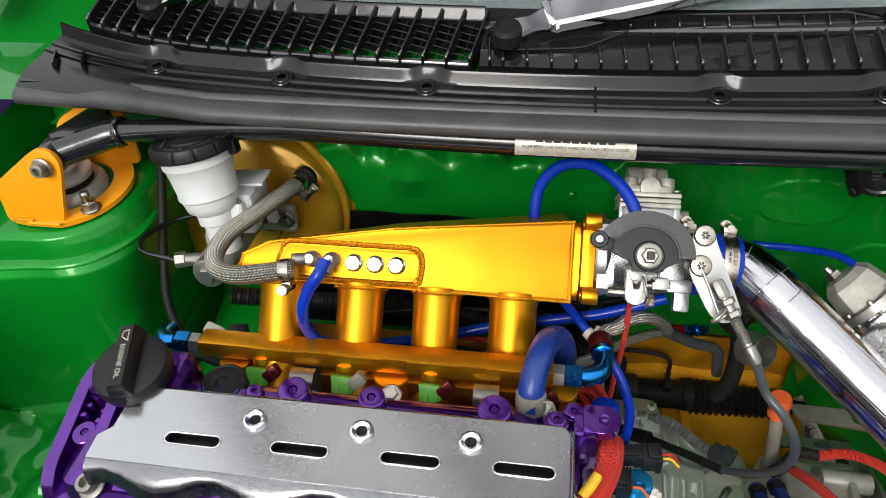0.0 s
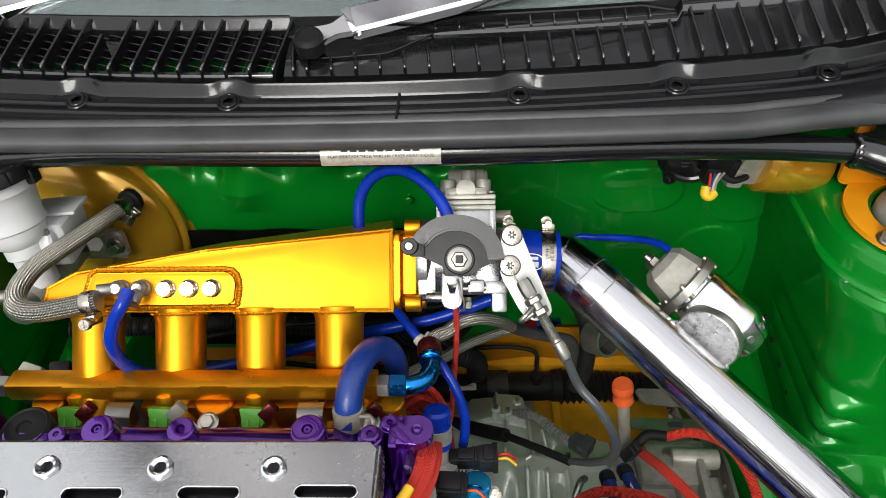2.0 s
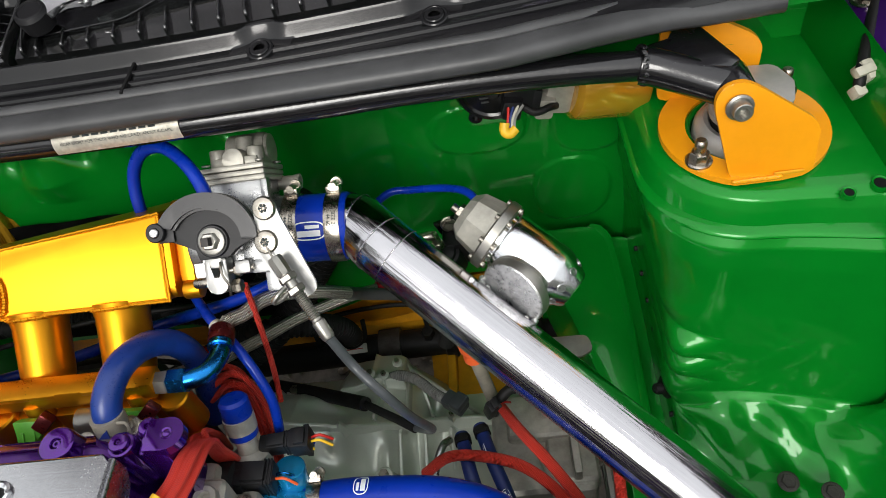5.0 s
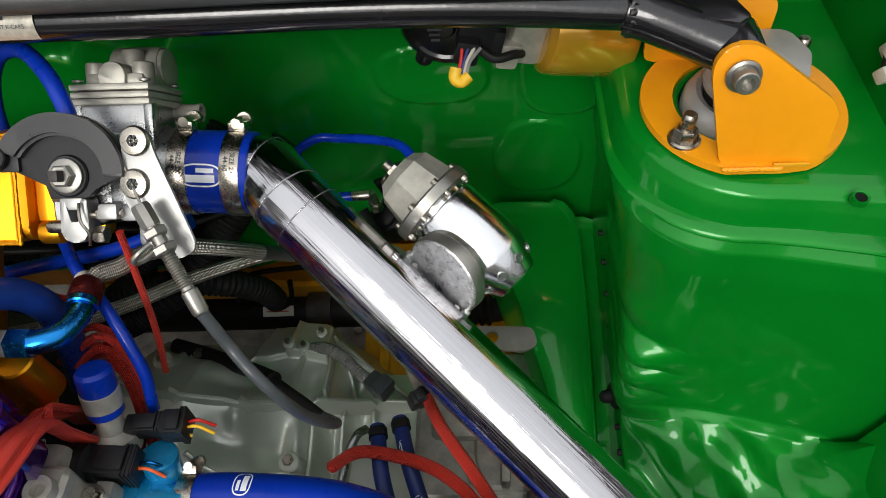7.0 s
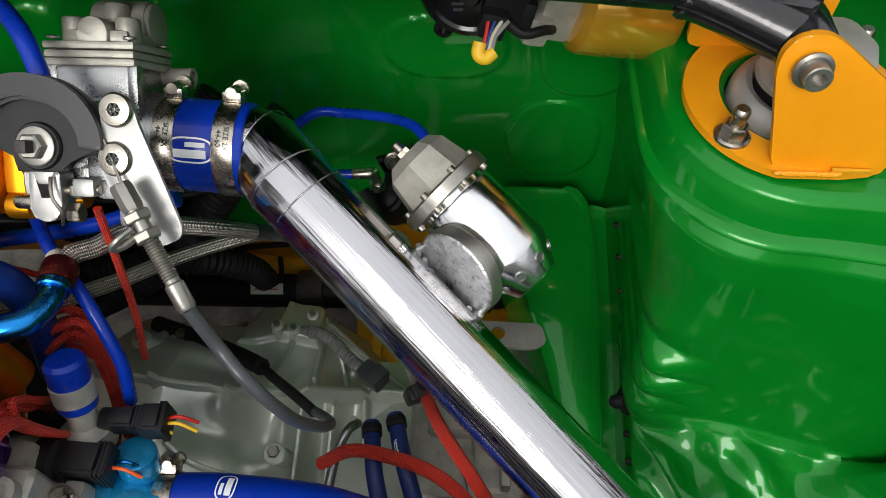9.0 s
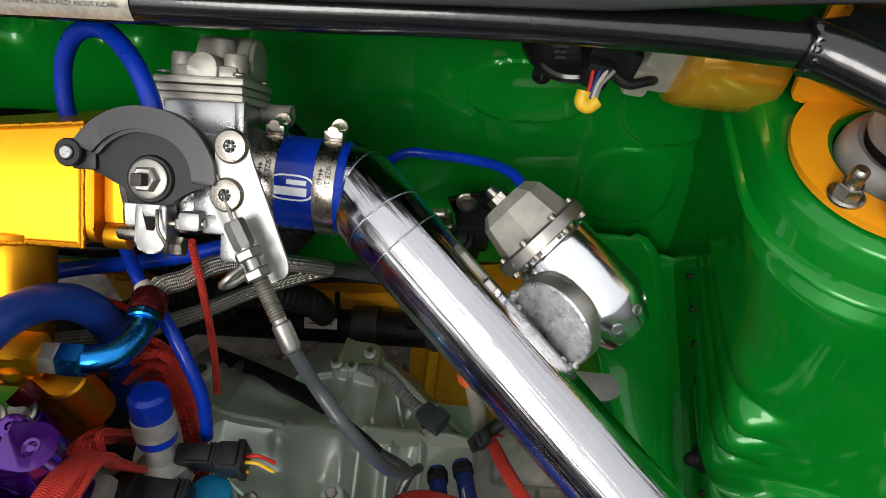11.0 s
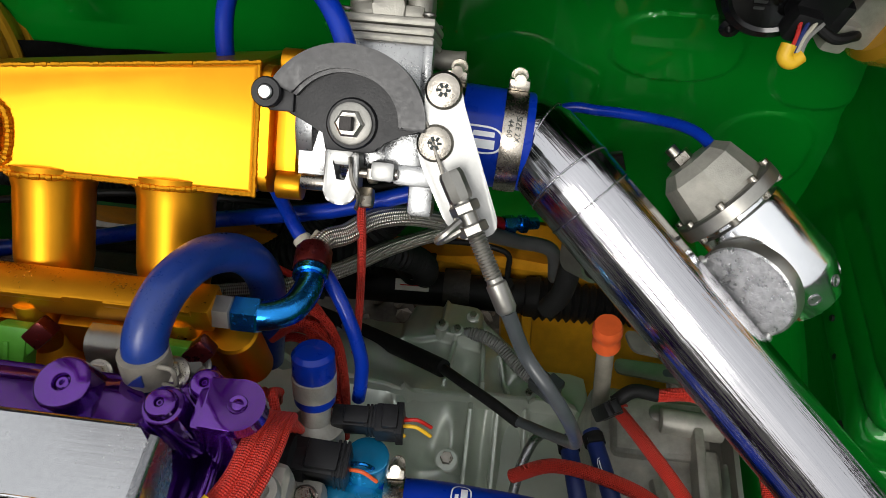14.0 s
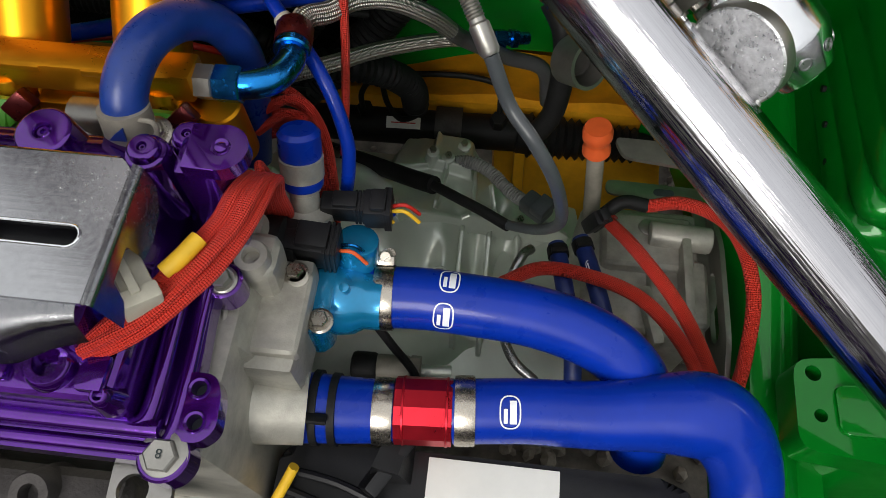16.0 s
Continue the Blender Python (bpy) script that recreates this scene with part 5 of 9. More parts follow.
part("motor_cap", bm, CAST_PAINT, tb)
for du, dw in ((-0.0215, 0.0205), (0.0215, 0.0205), (0.0215, -0.0205), (-0.0215, -0.0205)):
    hexbolt("screw", sm @ Vector((du, 0.0135, dw)), INTAKE.to_3x3() @ Vector((0, 1, 0)), 0.0036, tb, PLATE, 0.003, washer=False, socket=True)
bm = bmesh.new()
lathe(bm, [(0.0058, 0.0), (0.0058, 0.016), (0.0062, 0.017), (0.0062, 0.020), (0.0042, 0.020), (0.004, 0.012), (0, 0.012)], axes(INTAKE @ Vector((0.082, 0.082, -0.052)), (1, -0.03, 0)), 20)
part("nipple", bm, CAST_PAINT, tb)
# pulley: half disc with a raised rim
PV = INTAKE @ pose(0.058, 0.042, 0.0)
A0, A1 = radians(-2), radians(158)


def rim_r(a):
    """The rim's radius grows towards the cable's end."""
    return 0.0346 + 0.0062 * max(0.0, (a - radians(80)) / radians(78)) ** 1.3


AR = [A0 + (A1 - A0) * k / 40 for k in range(41)]
bm = bmesh.new()
web = [(rim_r(a) * 0.96 * math.cos(a), rim_r(a) * 0.96 * math.sin(a)) for a in AR] + [(-0.0353, 0.0045), (-0.0130, -0.0047), (-0.0120, -0.0128), (0.0085, -0.0128), (0.0118, -0.0118), (0.0150, -0.0070), (0.0235, -0.0035)]
prism(bm, web, 0.006, PV @ pose(0, 0, 0.0365), 0.0008)
part("pulley", bm, PLASTIC_DULL, tb, "black plastic cable pulley", angle=30)
bm = bmesh.new()
rimo = [(rim_r(a) * math.cos(a), rim_r(a) * math.sin(a)) for a in AR] + [((rim_r(a) - 0.0110) * math.cos(a), (rim_r(a) - 0.0110) * math.sin(a)) for a in AR[::-1]]
prism(bm, rimo, 0.0035, PV @ pose(0, 0, 0.0425), 0.0010)
prism(bm, rimo, 0.0035, PV @ pose(0, 0, 0.0355), 0.0010)
prism(bm, [(x * 0.93, y * 0.93) for x, y in rimo], 0.008, PV @ pose(0, 0, 0.0400), 0.0004)
part("pulley_rim", bm, PULLEY, tb, "worn grooved rim of the pulley", angle=30)
bm = bmesh.new()
cx, cy = -0.0392, 0.0107
lathe(bm, [(0.0070, 0.030), (0.0070, 0.0428), (0.0064, 0.0436), (0.0038, 0.0436), (0.0036, 0.042)], PV @ pose(cx, cy, 0), 28)
box(bm, (0.012, 0.012, 0.008), PV @ pose(cx + 0.006, cy - 0.002, 0.0350), bevel=0.001)
part("cable_boss", bm, PLASTIC_DULL, tb)
bm = bmesh.new()
lathe(bm, [(0.0034, 0.030), (0.0034, 0.0446), (0.0028, 0.0452), (0, 0.0452)], PV @ pose(cx, cy, 0), 18)
part("cable_end", bm, CAST, tb)
bm = bmesh.new()
lathe(bm, [(0.0120, 0.034), (0.0120, 0.0375), (0.0112, 0.0385), (0.010, 0.0385)], PV, 32)
part("boss", bm, PLASTIC_DULL, tb)
bm = bmesh.new()
lathe(bm, [(0.0098, 0.0385), (0.0098, 0.0402), (0.0090, 0.0406), (0, 0.0406)], PV, 32)
part("washer", bm, PLATE, tb)
bm = bmesh.new()
lathe(bm, [(0.0066, 0.0405), (0.0068, 0.041), (0.0066, 0.0450), (0.0056, 0.0458), (0.0040, 0.0458)], PV, 6)
part("nut", bm, PLATE, tb)
bm = bmesh.new()
box(bm, (0.0055, 0.0062, 0.012), PV, (0, 0, 0.046), 0.0006)
part("shaft_end", bm, IRON, tb)
# cable bracket
bracket = thing("cable_bracket", "flat aluminium throttle cable bracket with two screws", "bracket", INTAKE @ Vector((0.1, 0.04, 0.037)))
BR = INTAKE @ pose(0, 0, 0.038)
bm = bmesh.new()
bo = [(0.0905, 0.066), (0.099, 0.0692), (0.1065, 0.0655), (0.1085, 0.056), (0.1295, 0.0035), (0.1285, -0.0020), (0.1165, -0.0075), (0.1060, -0.0010), (0.0905, 0.028), (0.0885, 0.038), (0.0915, 0.046), (0.0905, 0.056)]
prism(bm, round_poly(bo, 0.005, 4), 0.0025, BR, 0.0004)
part("plate", bm, ALU_PLATE, bracket)
for u, v in ((0.099, 0.0606), (0.0972, 0.0368)):
    bm = bmesh.new()
    m = BR @ pose(u, v, 0)
    lathe(bm, [(0.0085, 0), (0.0086, 0.0008), (0.0075, 0.0026), (0.004, 0.0034), (0.0032, 0.0034), (0.003, 0.0016), (0, 0.0016)], m, 28)
    part("screw", bm, STEEL, bracket, "domed plated screw")
    bm = bmesh.new()
    # dark bars drawn for the shade in the screw's drive recess
    for k in range(6):
        a = k * math.pi / 3
        box(bm, (0.0022, 0.0012, 0.0012), m @ pose(0.0022 * math.cos(a), 0.0022 * math.sin(a), 0.0030, 0, 0, math.degrees(a)))
    part("drive", bm, INK_AND_HOLE, bracket)

# throttle cable: bare strand, adjuster and grey sheath
cable = thing("throttle_cable", "throttle cable with a plated adjuster and grey sheath", "cable", (0.15, 0.37, 0.83))
bm = bmesh.new()
tube(bm, [BR @ Vector((0.092, 0.046, 0.001)), BR @ Vector((0.103, 0.022, 0.0045)), BR @ Vector((0.113, -0.004, 0.007))], 0.0009, 8, 3)
part("strand", bm, STEEL, cable)
A = Vector((0.1335, 0.3895, 0.8510))
B = Vector((0.1600, 0.3530, 0.8180))
D = (B - A).normalized()
bm = bmesh.new()
lathe(bm, [(0.0048, -0.012), (0.0056, -0.010), (0.0056, 0.0), (0.005, 0.002)], axes(A, D), 8)
part("ferrule", bm, PLATE, cable)
for k in (0.003, 0.013):
    bm = bmesh.new()
    an_fitting(bm, A + D * k, D, 0.0068, 0.005)
    part("lock_nut", bm, PLATE, cable)
bm = bmesh.new()
prof = [(0.0040, 0.0)]
for k in range(16):
    prof += [(0.0042, 0.016 + k * 0.0015), (0.0036, 0.01675 + k * 0.0015)]
prof += [(0.0038, 0.041), (0.0048, 0.042), (0.0048, 0.054), (0.0038, 0.056)]
lathe(bm, prof, axes(A, D), 16)
part("adjuster", bm, PLATE, cable, "threaded adjuster")
bm = bmesh.new()
m = axes(A + D * 0.008, D)
for s in (1,):
    tube(bm, [m @ Vector(p) for p in ((-0.004, 0.004, 0.002), (-0.010, 0.008, 0.004), (-0.016, 0.006, 0.006), (-0.013, 0.001, 0.007), (-0.005, 0.001, 0.006))], 0.0018, 8, 5)
part("locking_clip", bm, PLATE, cable)
E1 = A + D * 0.055
bm = bmesh.new()
tube(bm, [E1, (0.1705, 0.3450, 0.795), (0.183, 0.334, 0.785), (0.195, 0.328, 0.766), (0.203, 0.330, 0.738), (0.208, 0.342, 0.700), (0.206, 0.357, 0.665), (0.198, 0.372, 0.635), (0.186, 0.384, 0.616), (0.180, 0.388, 0.611)], 0.0036, 16, 8)
part("sheath", bm, GREY_SHEATH, cable)
bm = bmesh.new()
tube(bm, [(0.182, 0.386, 0.612), (0.162, 0.404, 0.600), (0.138, 0.425, 0.584), (0.120, 0.442, 0.570)], 0.0042, 14, 6)
part("inner_sheath", bm, RUBBER_DARK, cable)
bm = bmesh.new()
tube(bm, [(0.122, 0.440, 0.572), (0.097, 0.457, 0.555), (0.053, 0.479, 0.540), (0.0, 0.50, 0.53)], 0.0075, 16, 6)
part("boot", bm, RUBBER_DARK, cable, "black rubber sleeve")

# ---------------------------------------------------------------- coupling hose, charge pipe, blow-off valve
HB = INTAKE @ (bore + Vector((0.088, 0, 0)))
hose = thing("coupling_hose", "blue silicone coupling hose between throttle and pipe", "hose", HB)
ax = Vector((1, -0.02, -0.05)).normalized()
bm = bmesh.new()
lathe(bm, [(0.0265, 0.0), (0.0275, 0.001), (0.0275, 0.053), (0.0265, 0.0545), (0.0245, 0.0545), (0.0245, 0.048)], axes(HB, ax), 44)
part("sleeve", bm, BLUE, hose)
worm_clamp("hose_clamp", HB + ax * 0.010, ax, 0.0276, "stainless worm-drive clamp on the blue coupling", (0, 0.55, 0.83))
worm_clamp("hose_clamp", HB + ax * 0.044, ax, 0.0276, "stainless worm-drive clamp on the blue coupling", (0, 0.55, 0.83))
P0 = HB + ax * 0.049
pipe = thing("charge_pipe", "mirror-polished aluminium intake pipe with weld seams", "pipe", P0)
PD = Vector((1.0, -0.80, -0.562)).normalized()
C1 = Vector((0.30, 0.3610, 0.7378))
K1 = P0 + ax * 0.011
K2 = C1 - PD * 0.157
K3 = C1 - PD * 0.140
bm = bmesh.new()
line = [P0, K1 - ax * 0.001, K1, K2, K2 + (K3 - K2) * 0.02, K3] + [K3 + PD * d for d in (0.001, 0.05, 0.10, 0.16, 0.22, 0.28, 0.34, 0.42)]
tube(bm, line, 0.0250, 64, smooth=False)
part("run", bm, PIPE, pipe, angle=60)
for p, q in ((K1, ax + (K2 - K1).normalized()), (K2, (K2 - K1).normalized() + PD), (K3, PD)):
    m = axes(p, q)
    bm = bmesh.new()
    bead(bm, [m @ Vector((0.0250 * math.cos(2 * math.pi * k / 40), 0.0250 * math.sin(2 * math.pi * k / 40), 0)) for k in range(41)], 0.0006, 0.0013)
    part("weld", bm, PIPE, pipe)
# blow-off valve
bov = thing("blow_off_valve", "polished aluminium blow-off valve welded to the pipe", "valve", (0.285, 0.43, 0.765))
BD = Vector((0.056, -0.041, -0.032)).normalized()
BA = Vector((0.2792, 0.4627, 0.7817)) - BD * 0.011
m = axes(BA, BD)
bm = bmesh.new()
lathe(bm, [(0.0225, 0.014), (0.0225, 0.019), (0.0252, 0.0200), (0.0258, 0.022), (0.0258, 0.066), (0.0250, 0.0690), (0.0160, 0.0870), (0.0145, 0.088), (0, 0.088)], m, 56)
part("body", bm, POLISHED, bov, angle=25)
bm = bmesh.new()
lathe(bm, [(0.0295, 0.0065), (0.0308, 0.0078), (0.0308, 0.0148), (0.0300, 0.0155), (0.023, 0.0155)], m, 56)
part("flange", bm, PLATE, bov)
bm = bmesh.new()
lathe(bm, [(0.0262, 0.007), (0.0258, 0.004), (0.0225, -0.014), (0.0165, -0.0205), (0, -0.0205)], m @ pose(0, 0, 0, 0, 0, 12), 8)
part("cap", bm, CAST_PAINT, bov, "faceted cast cap", flat=True)
off = Vector((-0.0016, 0.0050, -0.0080))
bm = bmesh.new()
lathe(bm, [(0.0070, -0.0260), (0.0075, -0.0255), (0.0075, -0.0205), (0.0070, -0.020)], axes(BA + off, BD), 6)
rod(bm, BA - BD * 0.032 + off, BA - BD * 0.015 + off, 0.0036, 14, 0.0006)
part("adjuster", bm, STEEL, bov, "threaded adjuster with lock nut")
for k in range(8):
    bm = bmesh.new()
    a = 2 * math.pi * (k + 0.3) / 8
    lathe(bm, [(0.0036, 0), (0.0036, 0.0005), (0.0030, 0.0007), (0.0026, -0.0008), (0, -0.0008)], axes(m @ Vector((0.0208 * math.cos(a), 0.0208 * math.sin(a), 0.0776)), m.to_3x3() @ Vector((math.cos(a), math.sin(a), 0.5))), 18)
    part("port", bm, CAST, bov)
for k in range(8):
    bm = bmesh.new()
    a = 2 * math.pi * (k + 0.5) / 8
    rod(bm, m @ Vector((0.0282 * math.cos(a), 0.0282 * math.sin(a), 0.004)), m @ Vector((0.0282 * math.cos(a), 0.0282 * math.sin(a), 0.0185)), 0.0024, 12, 0.0005)
    part("screw", bm, STEEL, bov)
NK = Vector((-0.62, -0.76, 0.16)).normalized()
m = axes(Vector((0.2855, 0.4085, 0.7700)) - NK * 0.001, NK, PD)
bm = bmesh.new()
lathe(bm, [(0.0180, -0.034), (0.0180, -0.0110), (0.0270, -0.0105), (0.0280, -0.0095), (0.0280, -0.0022), (0.0275, -0.0010)], m, 56, cap=False)
part("neck_band", bm, PLATE, bov, "turned aluminium edge of the neck", angle=25)
bm = bmesh.new()
lathe(bm, [(0.0275, -0.0010), (0.0265, 0.0), (0.018, 0.0004), (0, 0.0006)], m, 56)
part("neck", bm, RAWCAST, bov, "rough cast outlet neck")
bm = bmesh.new()
to_pipe = m.inverted().to_3x3() @ (C1 + PD * (m.translation - C1).dot(PD) - m.translation)
mid = math.atan2(to_pipe.y, to_pipe.x)
low = [m @ Vector((0.0275 * math.cos(a), 0.0275 * math.sin(a), 0.0010)) for a in (mid + radians(-80 + 160 * k / 30) for k in range(31))]
bead(bm, low, 0.0030, 0.0022)
bead(bm, [p.lerp(m.translation, 0.22) + NK * 0.0022 for p in low[2:29]], 0.0026, 0.0020)
bead(bm, [p.lerp(m.translation, 0.42) + NK * 0.0030 for p in low[5:26]], 0.0022, 0.0019)
part("weld", bm, WELD, bov)


# ---------------------------------------------------------------- brake booster, master cylinder, reservoir
booster = thing("brake_booster", "round gold painted brake servo on the firewall", "brake servo", (-0.325, 0.60, 0.64))
bm = bmesh.new()
bmx = axes((-0.336, 0.592, 0.742), (0, -0.985, 0.17))
lathe(bm, [(0.105, -0.030), (0.1180, -0.016), (0.1195, -0.012), (0.1195, -0.006), (0.1175, -0.003), (0.1140, -0.002), (0.1130, 0.0010), (0.1145, 0.0030), (0.1140, 0.0070), (0.1120, 0.0090), (0.1075, 0.0098), (0.1065, 0.0120), (0.1070, 0.0140), (0.1050, 0.0190), (0.1010, 0.0230), (0.092, 0.0275), (0.076, 0.0315), (0.055, 0.0340), (0.045, 0.0350), (0.043, 0.040), (0.030, 0.042), (0, 0.042)], bmx, 96)
part("shell", bm, GOLD_PAINT, booster, angle=28)
BF = Vector((-0.2585, 0.550, 0.8085))
bm = bmesh.new()
rod(bm, BF + Vector((0.004, 0.022, -0.005)), BF, 0.0072, 20, 0.001)
part("vacuum_port", bm, PLATE, booster, "steel vacuum port")
bm = bmesh.new()
lathe(bm, [(0.0125, -0.004), (0.0125, 0.002), (0.0105, 0.004), (0.008, 0.004)], axes(BF + Vector((0.0025, 0.013, -0.003)), (-0.15, -0.95, 0.2)), 24)
part("port_grommet", bm, RUBBER_DARK, booster, "black rubber grommet")
mc = thing("master_cylinder", "cast brake master cylinder below the fluid reservoir", "brake cylinder", (-0.322, 0.47, 0.765))
bm = bmesh.new()
rod(bm, (-0.315, 0.560, 0.768), (-0.315, 0.440, 0.786), 0.0165, 28, 0.003)
box(bm, (0.092, 0.011, 0.034), pose(-0.315, 0.548, 0.762, -8), bevel=0.008, seg=3)
box(bm, (0.030, 0.070, 0.020), pose(-0.315, 0.500, 0.792, -9), bevel=0.005, seg=2)
part("cylinder", bm, CAST_PAINT, mc)
bm = bmesh.new()
rod(bm, (-0.315, 0.446, 0.786), (-0.315, 0.430, 0.789), 0.0155, 28, 0.002)
an_fitting(bm, (-0.315, 0.430, 0.789), (0, -0.98, 0.15), 0.0085, 0.005)
part("end_plug", bm, PLATE, mc)
bm = bmesh.new()
rod(bm, (-0.326, 0.449, 0.790), (-0.350, 0.439, 0.796), 0.0065, 16, 0.001)
an_fitting(bm, (-0.341, 0.443, 0.7945), (-0.9, -0.35, 0.1), 0.0078, 0.010)
part("pipe_union", bm, PLATE, mc)
bm = bmesh.new()
tube(bm, [(-0.350, 0.439, 0.796), (-0.385, 0.445, 0.800), (-0.392, 0.465, 0.800), (-0.378, 0.495, 0.795), (-0.350, 0.515, 0.792)], 0.0024, 10, 6)
part("brake_pipe", bm, BLACK, mc, "thin black brake pipe")
bm = bmesh.new()
an_fitting(bm, (-0.288, 0.520, 0.785), (0.7, -0.4, 0.5), 0.0085, 0.014)
rod(bm, (-0.305, 0.53, 0.775), (-0.288, 0.52, 0.785), 0.006, 14)
part("side_union", bm, PLATE, mc)
for x in (-0.278, -0.352):
    hexbolt("flange_nut", (x, 0.542, 0.764), (0, -0.98, 0.15), 0.0065, mc, STEEL, 0.007)

res = thing("brake_fluid_reservoir", "white plastic brake fluid reservoir with a black screw cap", "reservoir", (-0.322, 0.48, 0.80))
RDV = Vector((-0.15, 0.24, 0.96)).normalized()
RA = Vector((-0.3225, 0.490, 0.892)) - RDV * 0.083
m = axes(RA, RDV)
bm = bmesh.new()
lathe(bm, [(0.0140, -0.022), (0.0148, 0.008), (0.0178, 0.010), (0.0178, 0.020), (0.0240, 0.0255), (0.0254, 0.031), (0.0266, 0.0370), (0.0284, 0.0385), (0.0286, 0.0410), (0.0279, 0.0430), (0.0298, 0.060), (0.0314, 0.0690), (0.0326, 0.0705), (0.0328, 0.074), (0.0332, 0.086), (0.030, 0.086)], m, 56)
part("tank", bm, WHITE, res, "translucent white plastic tank")
bm = bmesh.new()
box(bm, (0.034, 0.056, 0.044), pose(-0.3000, 0.508, 0.8150, -10, 0, 6), bevel=0.007, seg=3)
box(bm, (0.042, 0.034, 0.0035), pose(-0.2960, 0.517, 0.8385, -12, 0, 6), bevel=0.0015)
box(bm, (0.026, 0.030, 0.030), pose(-0.2990, 0.482, 0.8220, -25, 0, 6), bevel=0.006, seg=3)
part("side_chamber", bm, WHITE, res)
bm = bmesh.new()
# dark disc drawn for the shade in the hole
rod(bm, (-0.2905, 0.4790, 0.8395), (-0.2900, 0.4770, 0.8412), 0.0034, 14)
part("hole", bm, INK_AND_HOLE, res)
bm = bmesh.new()
lathe(bm, [(0.0345, 0.0795), (0.0378, 0.080), (0.0388, 0.0815), (0.0386, 0.0890), (0.0374, 0.0915), (0.0350, 0.0925), (0.0335, 0.0918), (0.0325, 0.0910), (0.0190, 0.0910), (0.0178, 0.0925), (0.0140, 0.0932), (0, 0.0932)], m, 144)
for v in bm.verts:
    q = m.inverted() @ v.co
    if 0.0805 < q.z < 0.0900 and Vector((q.x, q.y)).length > 0.037:
        k = round(math.atan2(q.y, q.x) / (2 * math.pi) * 144)
        if k % 12 == 0:
            v.co = m @ Vector((q.x * 0.965, q.y * 0.965, q.z))
box(bm, (0.008, 0.012, 0.013), m, (0.0365, 0.004, 0.0790), 0.002)
part("cap", bm, PLASTIC_DULL, res, "black notched screw cap")
CAPM = m @ pose(0, 0, 0.0911)
bm = bmesh.new()
for k in range(30):
    if k % 5 == 4:
        continue
    a = 2 * math.pi * k / 30
    box(bm, (0.0014, 0.0034, 0.0006), CAPM @ pose(0.0265 * math.cos(a), 0.0265 * math.sin(a), 0.0001, 0, 0, math.degrees(a)))
part("moulded_writing", bm, RUBBER, res, "raised unreadable lettering")
bm = bmesh.new()
tube(bm, [(-0.385, 0.53, 0.86), (-0.388, 0.51, 0.82), (-0.385, 0.47, 0.77), (-0.372, 0.43, 0.735), (-0.340, 0.40, 0.71), (-0.30, 0.39, 0.70)], 0.0045, 12, 8)
wl = thing("wiring_loom", "black sleeved wiring loom beside the tower", "cable", (-0.38, 0.47, 0.70))
part("sleeve", bm, RUBBER_DARK, wl)
bm = bmesh.new()
box(bm, (0.018, 0.014, 0.022), pose(-0.288, 0.405, 0.735, 20, 10, 15), bevel=0.003)
part("connector", bm, PLASTIC_DULL, wl)
bm = bmesh.new()
box(bm, (0.02, 0.012, 0.014), pose(-0.302, 0.392, 0.752, 20, 10, -15), bevel=0.003)
part("clip", bm, CREAM, wl)


def hose(name, label, pts, r, material, group="", seg=16, n=8, cat="hose"):
    """A plain hose as a thing of its own."""
    t = thing(name, label, cat, pts[0], group)
    bm = bmesh.new()
    tube(bm, pts, r, seg, n)
    part("tube", bm, material, t)
    return t


hose("braided_hose", "stainless braided vacuum hose from the servo to the plenum", [(-0.2585, 0.550, 0.8085), (-0.2645, 0.518, 0.8175), (-0.276, 0.478, 0.826), (-0.287, 0.444, 0.832), (-0.288, 0.413, 0.834), (-0.277, 0.394, 0.835), (-0.256, 0.387, 0.837), (-0.230, 0.3885, 0.841), (-0.206, 0.3925, 0.844)], 0.0083, BRAID, seg=20)
worm_clamp("hose_clamp", (-0.2545, 0.538, 0.8155), (0.2, 0.9, -0.2), 0.0088, "small stainless clamp on a braided hose", (0.5, -0.4, -0.4), 0.009)
worm_clamp("hose_clamp", (-0.213, 0.391, 0.843), (1, 0.1, 0.15), 0.0088, "small stainless clamp on a braided hose", (0.0, -0.6, -0.8), 0.009)
hose("vacuum_hose", "thin blue silicone vacuum hose at the plenum", [(-0.178, 0.3935, 0.855), (-0.182, 0.382, 0.849), (-0.191, 0.376, 0.836), (-0.198, 0.371, 0.817), (-0.199, 0.373, 0.789), (-0.190, 0.380, 0.765), (-0.165, 0.401, 0.739), (-0.10, 0.43, 0.725), (-0.03, 0.445, 0.735), (0.05, 0.450, 0.752), (0.11, 0.460, 0.770)], 0.0052, BLUE, "vacuum hoses")
hose("vacuum_hose", "blue silicone vacuum hose looping over the throttle", [(-0.012, 0.492, 0.79), (-0.013, 0.499, 0.825), (-0.009, 0.511, 0.852), (0.008, 0.512, 0.874), (0.032, 0.503, 0.884), (0.055, 0.482, 0.882), (0.069, 0.462, 0.872), (0.072, 0.450, 0.858)], 0.0052, BLUE, "vacuum hoses")
hose("vacuum_hose", "thin blue silicone hose to the blow-off valve", [(0.150, 0.520, 0.752), (0.185, 0.531, 0.776), (0.208, 0.530, 0.779), (0.237, 0.519, 0.787), (0.257, 0.501, 0.798), (0.267, 0.483, 0.802), (0.269, 0.473, 0.797)], 0.0034, BLUE, "vacuum hoses")
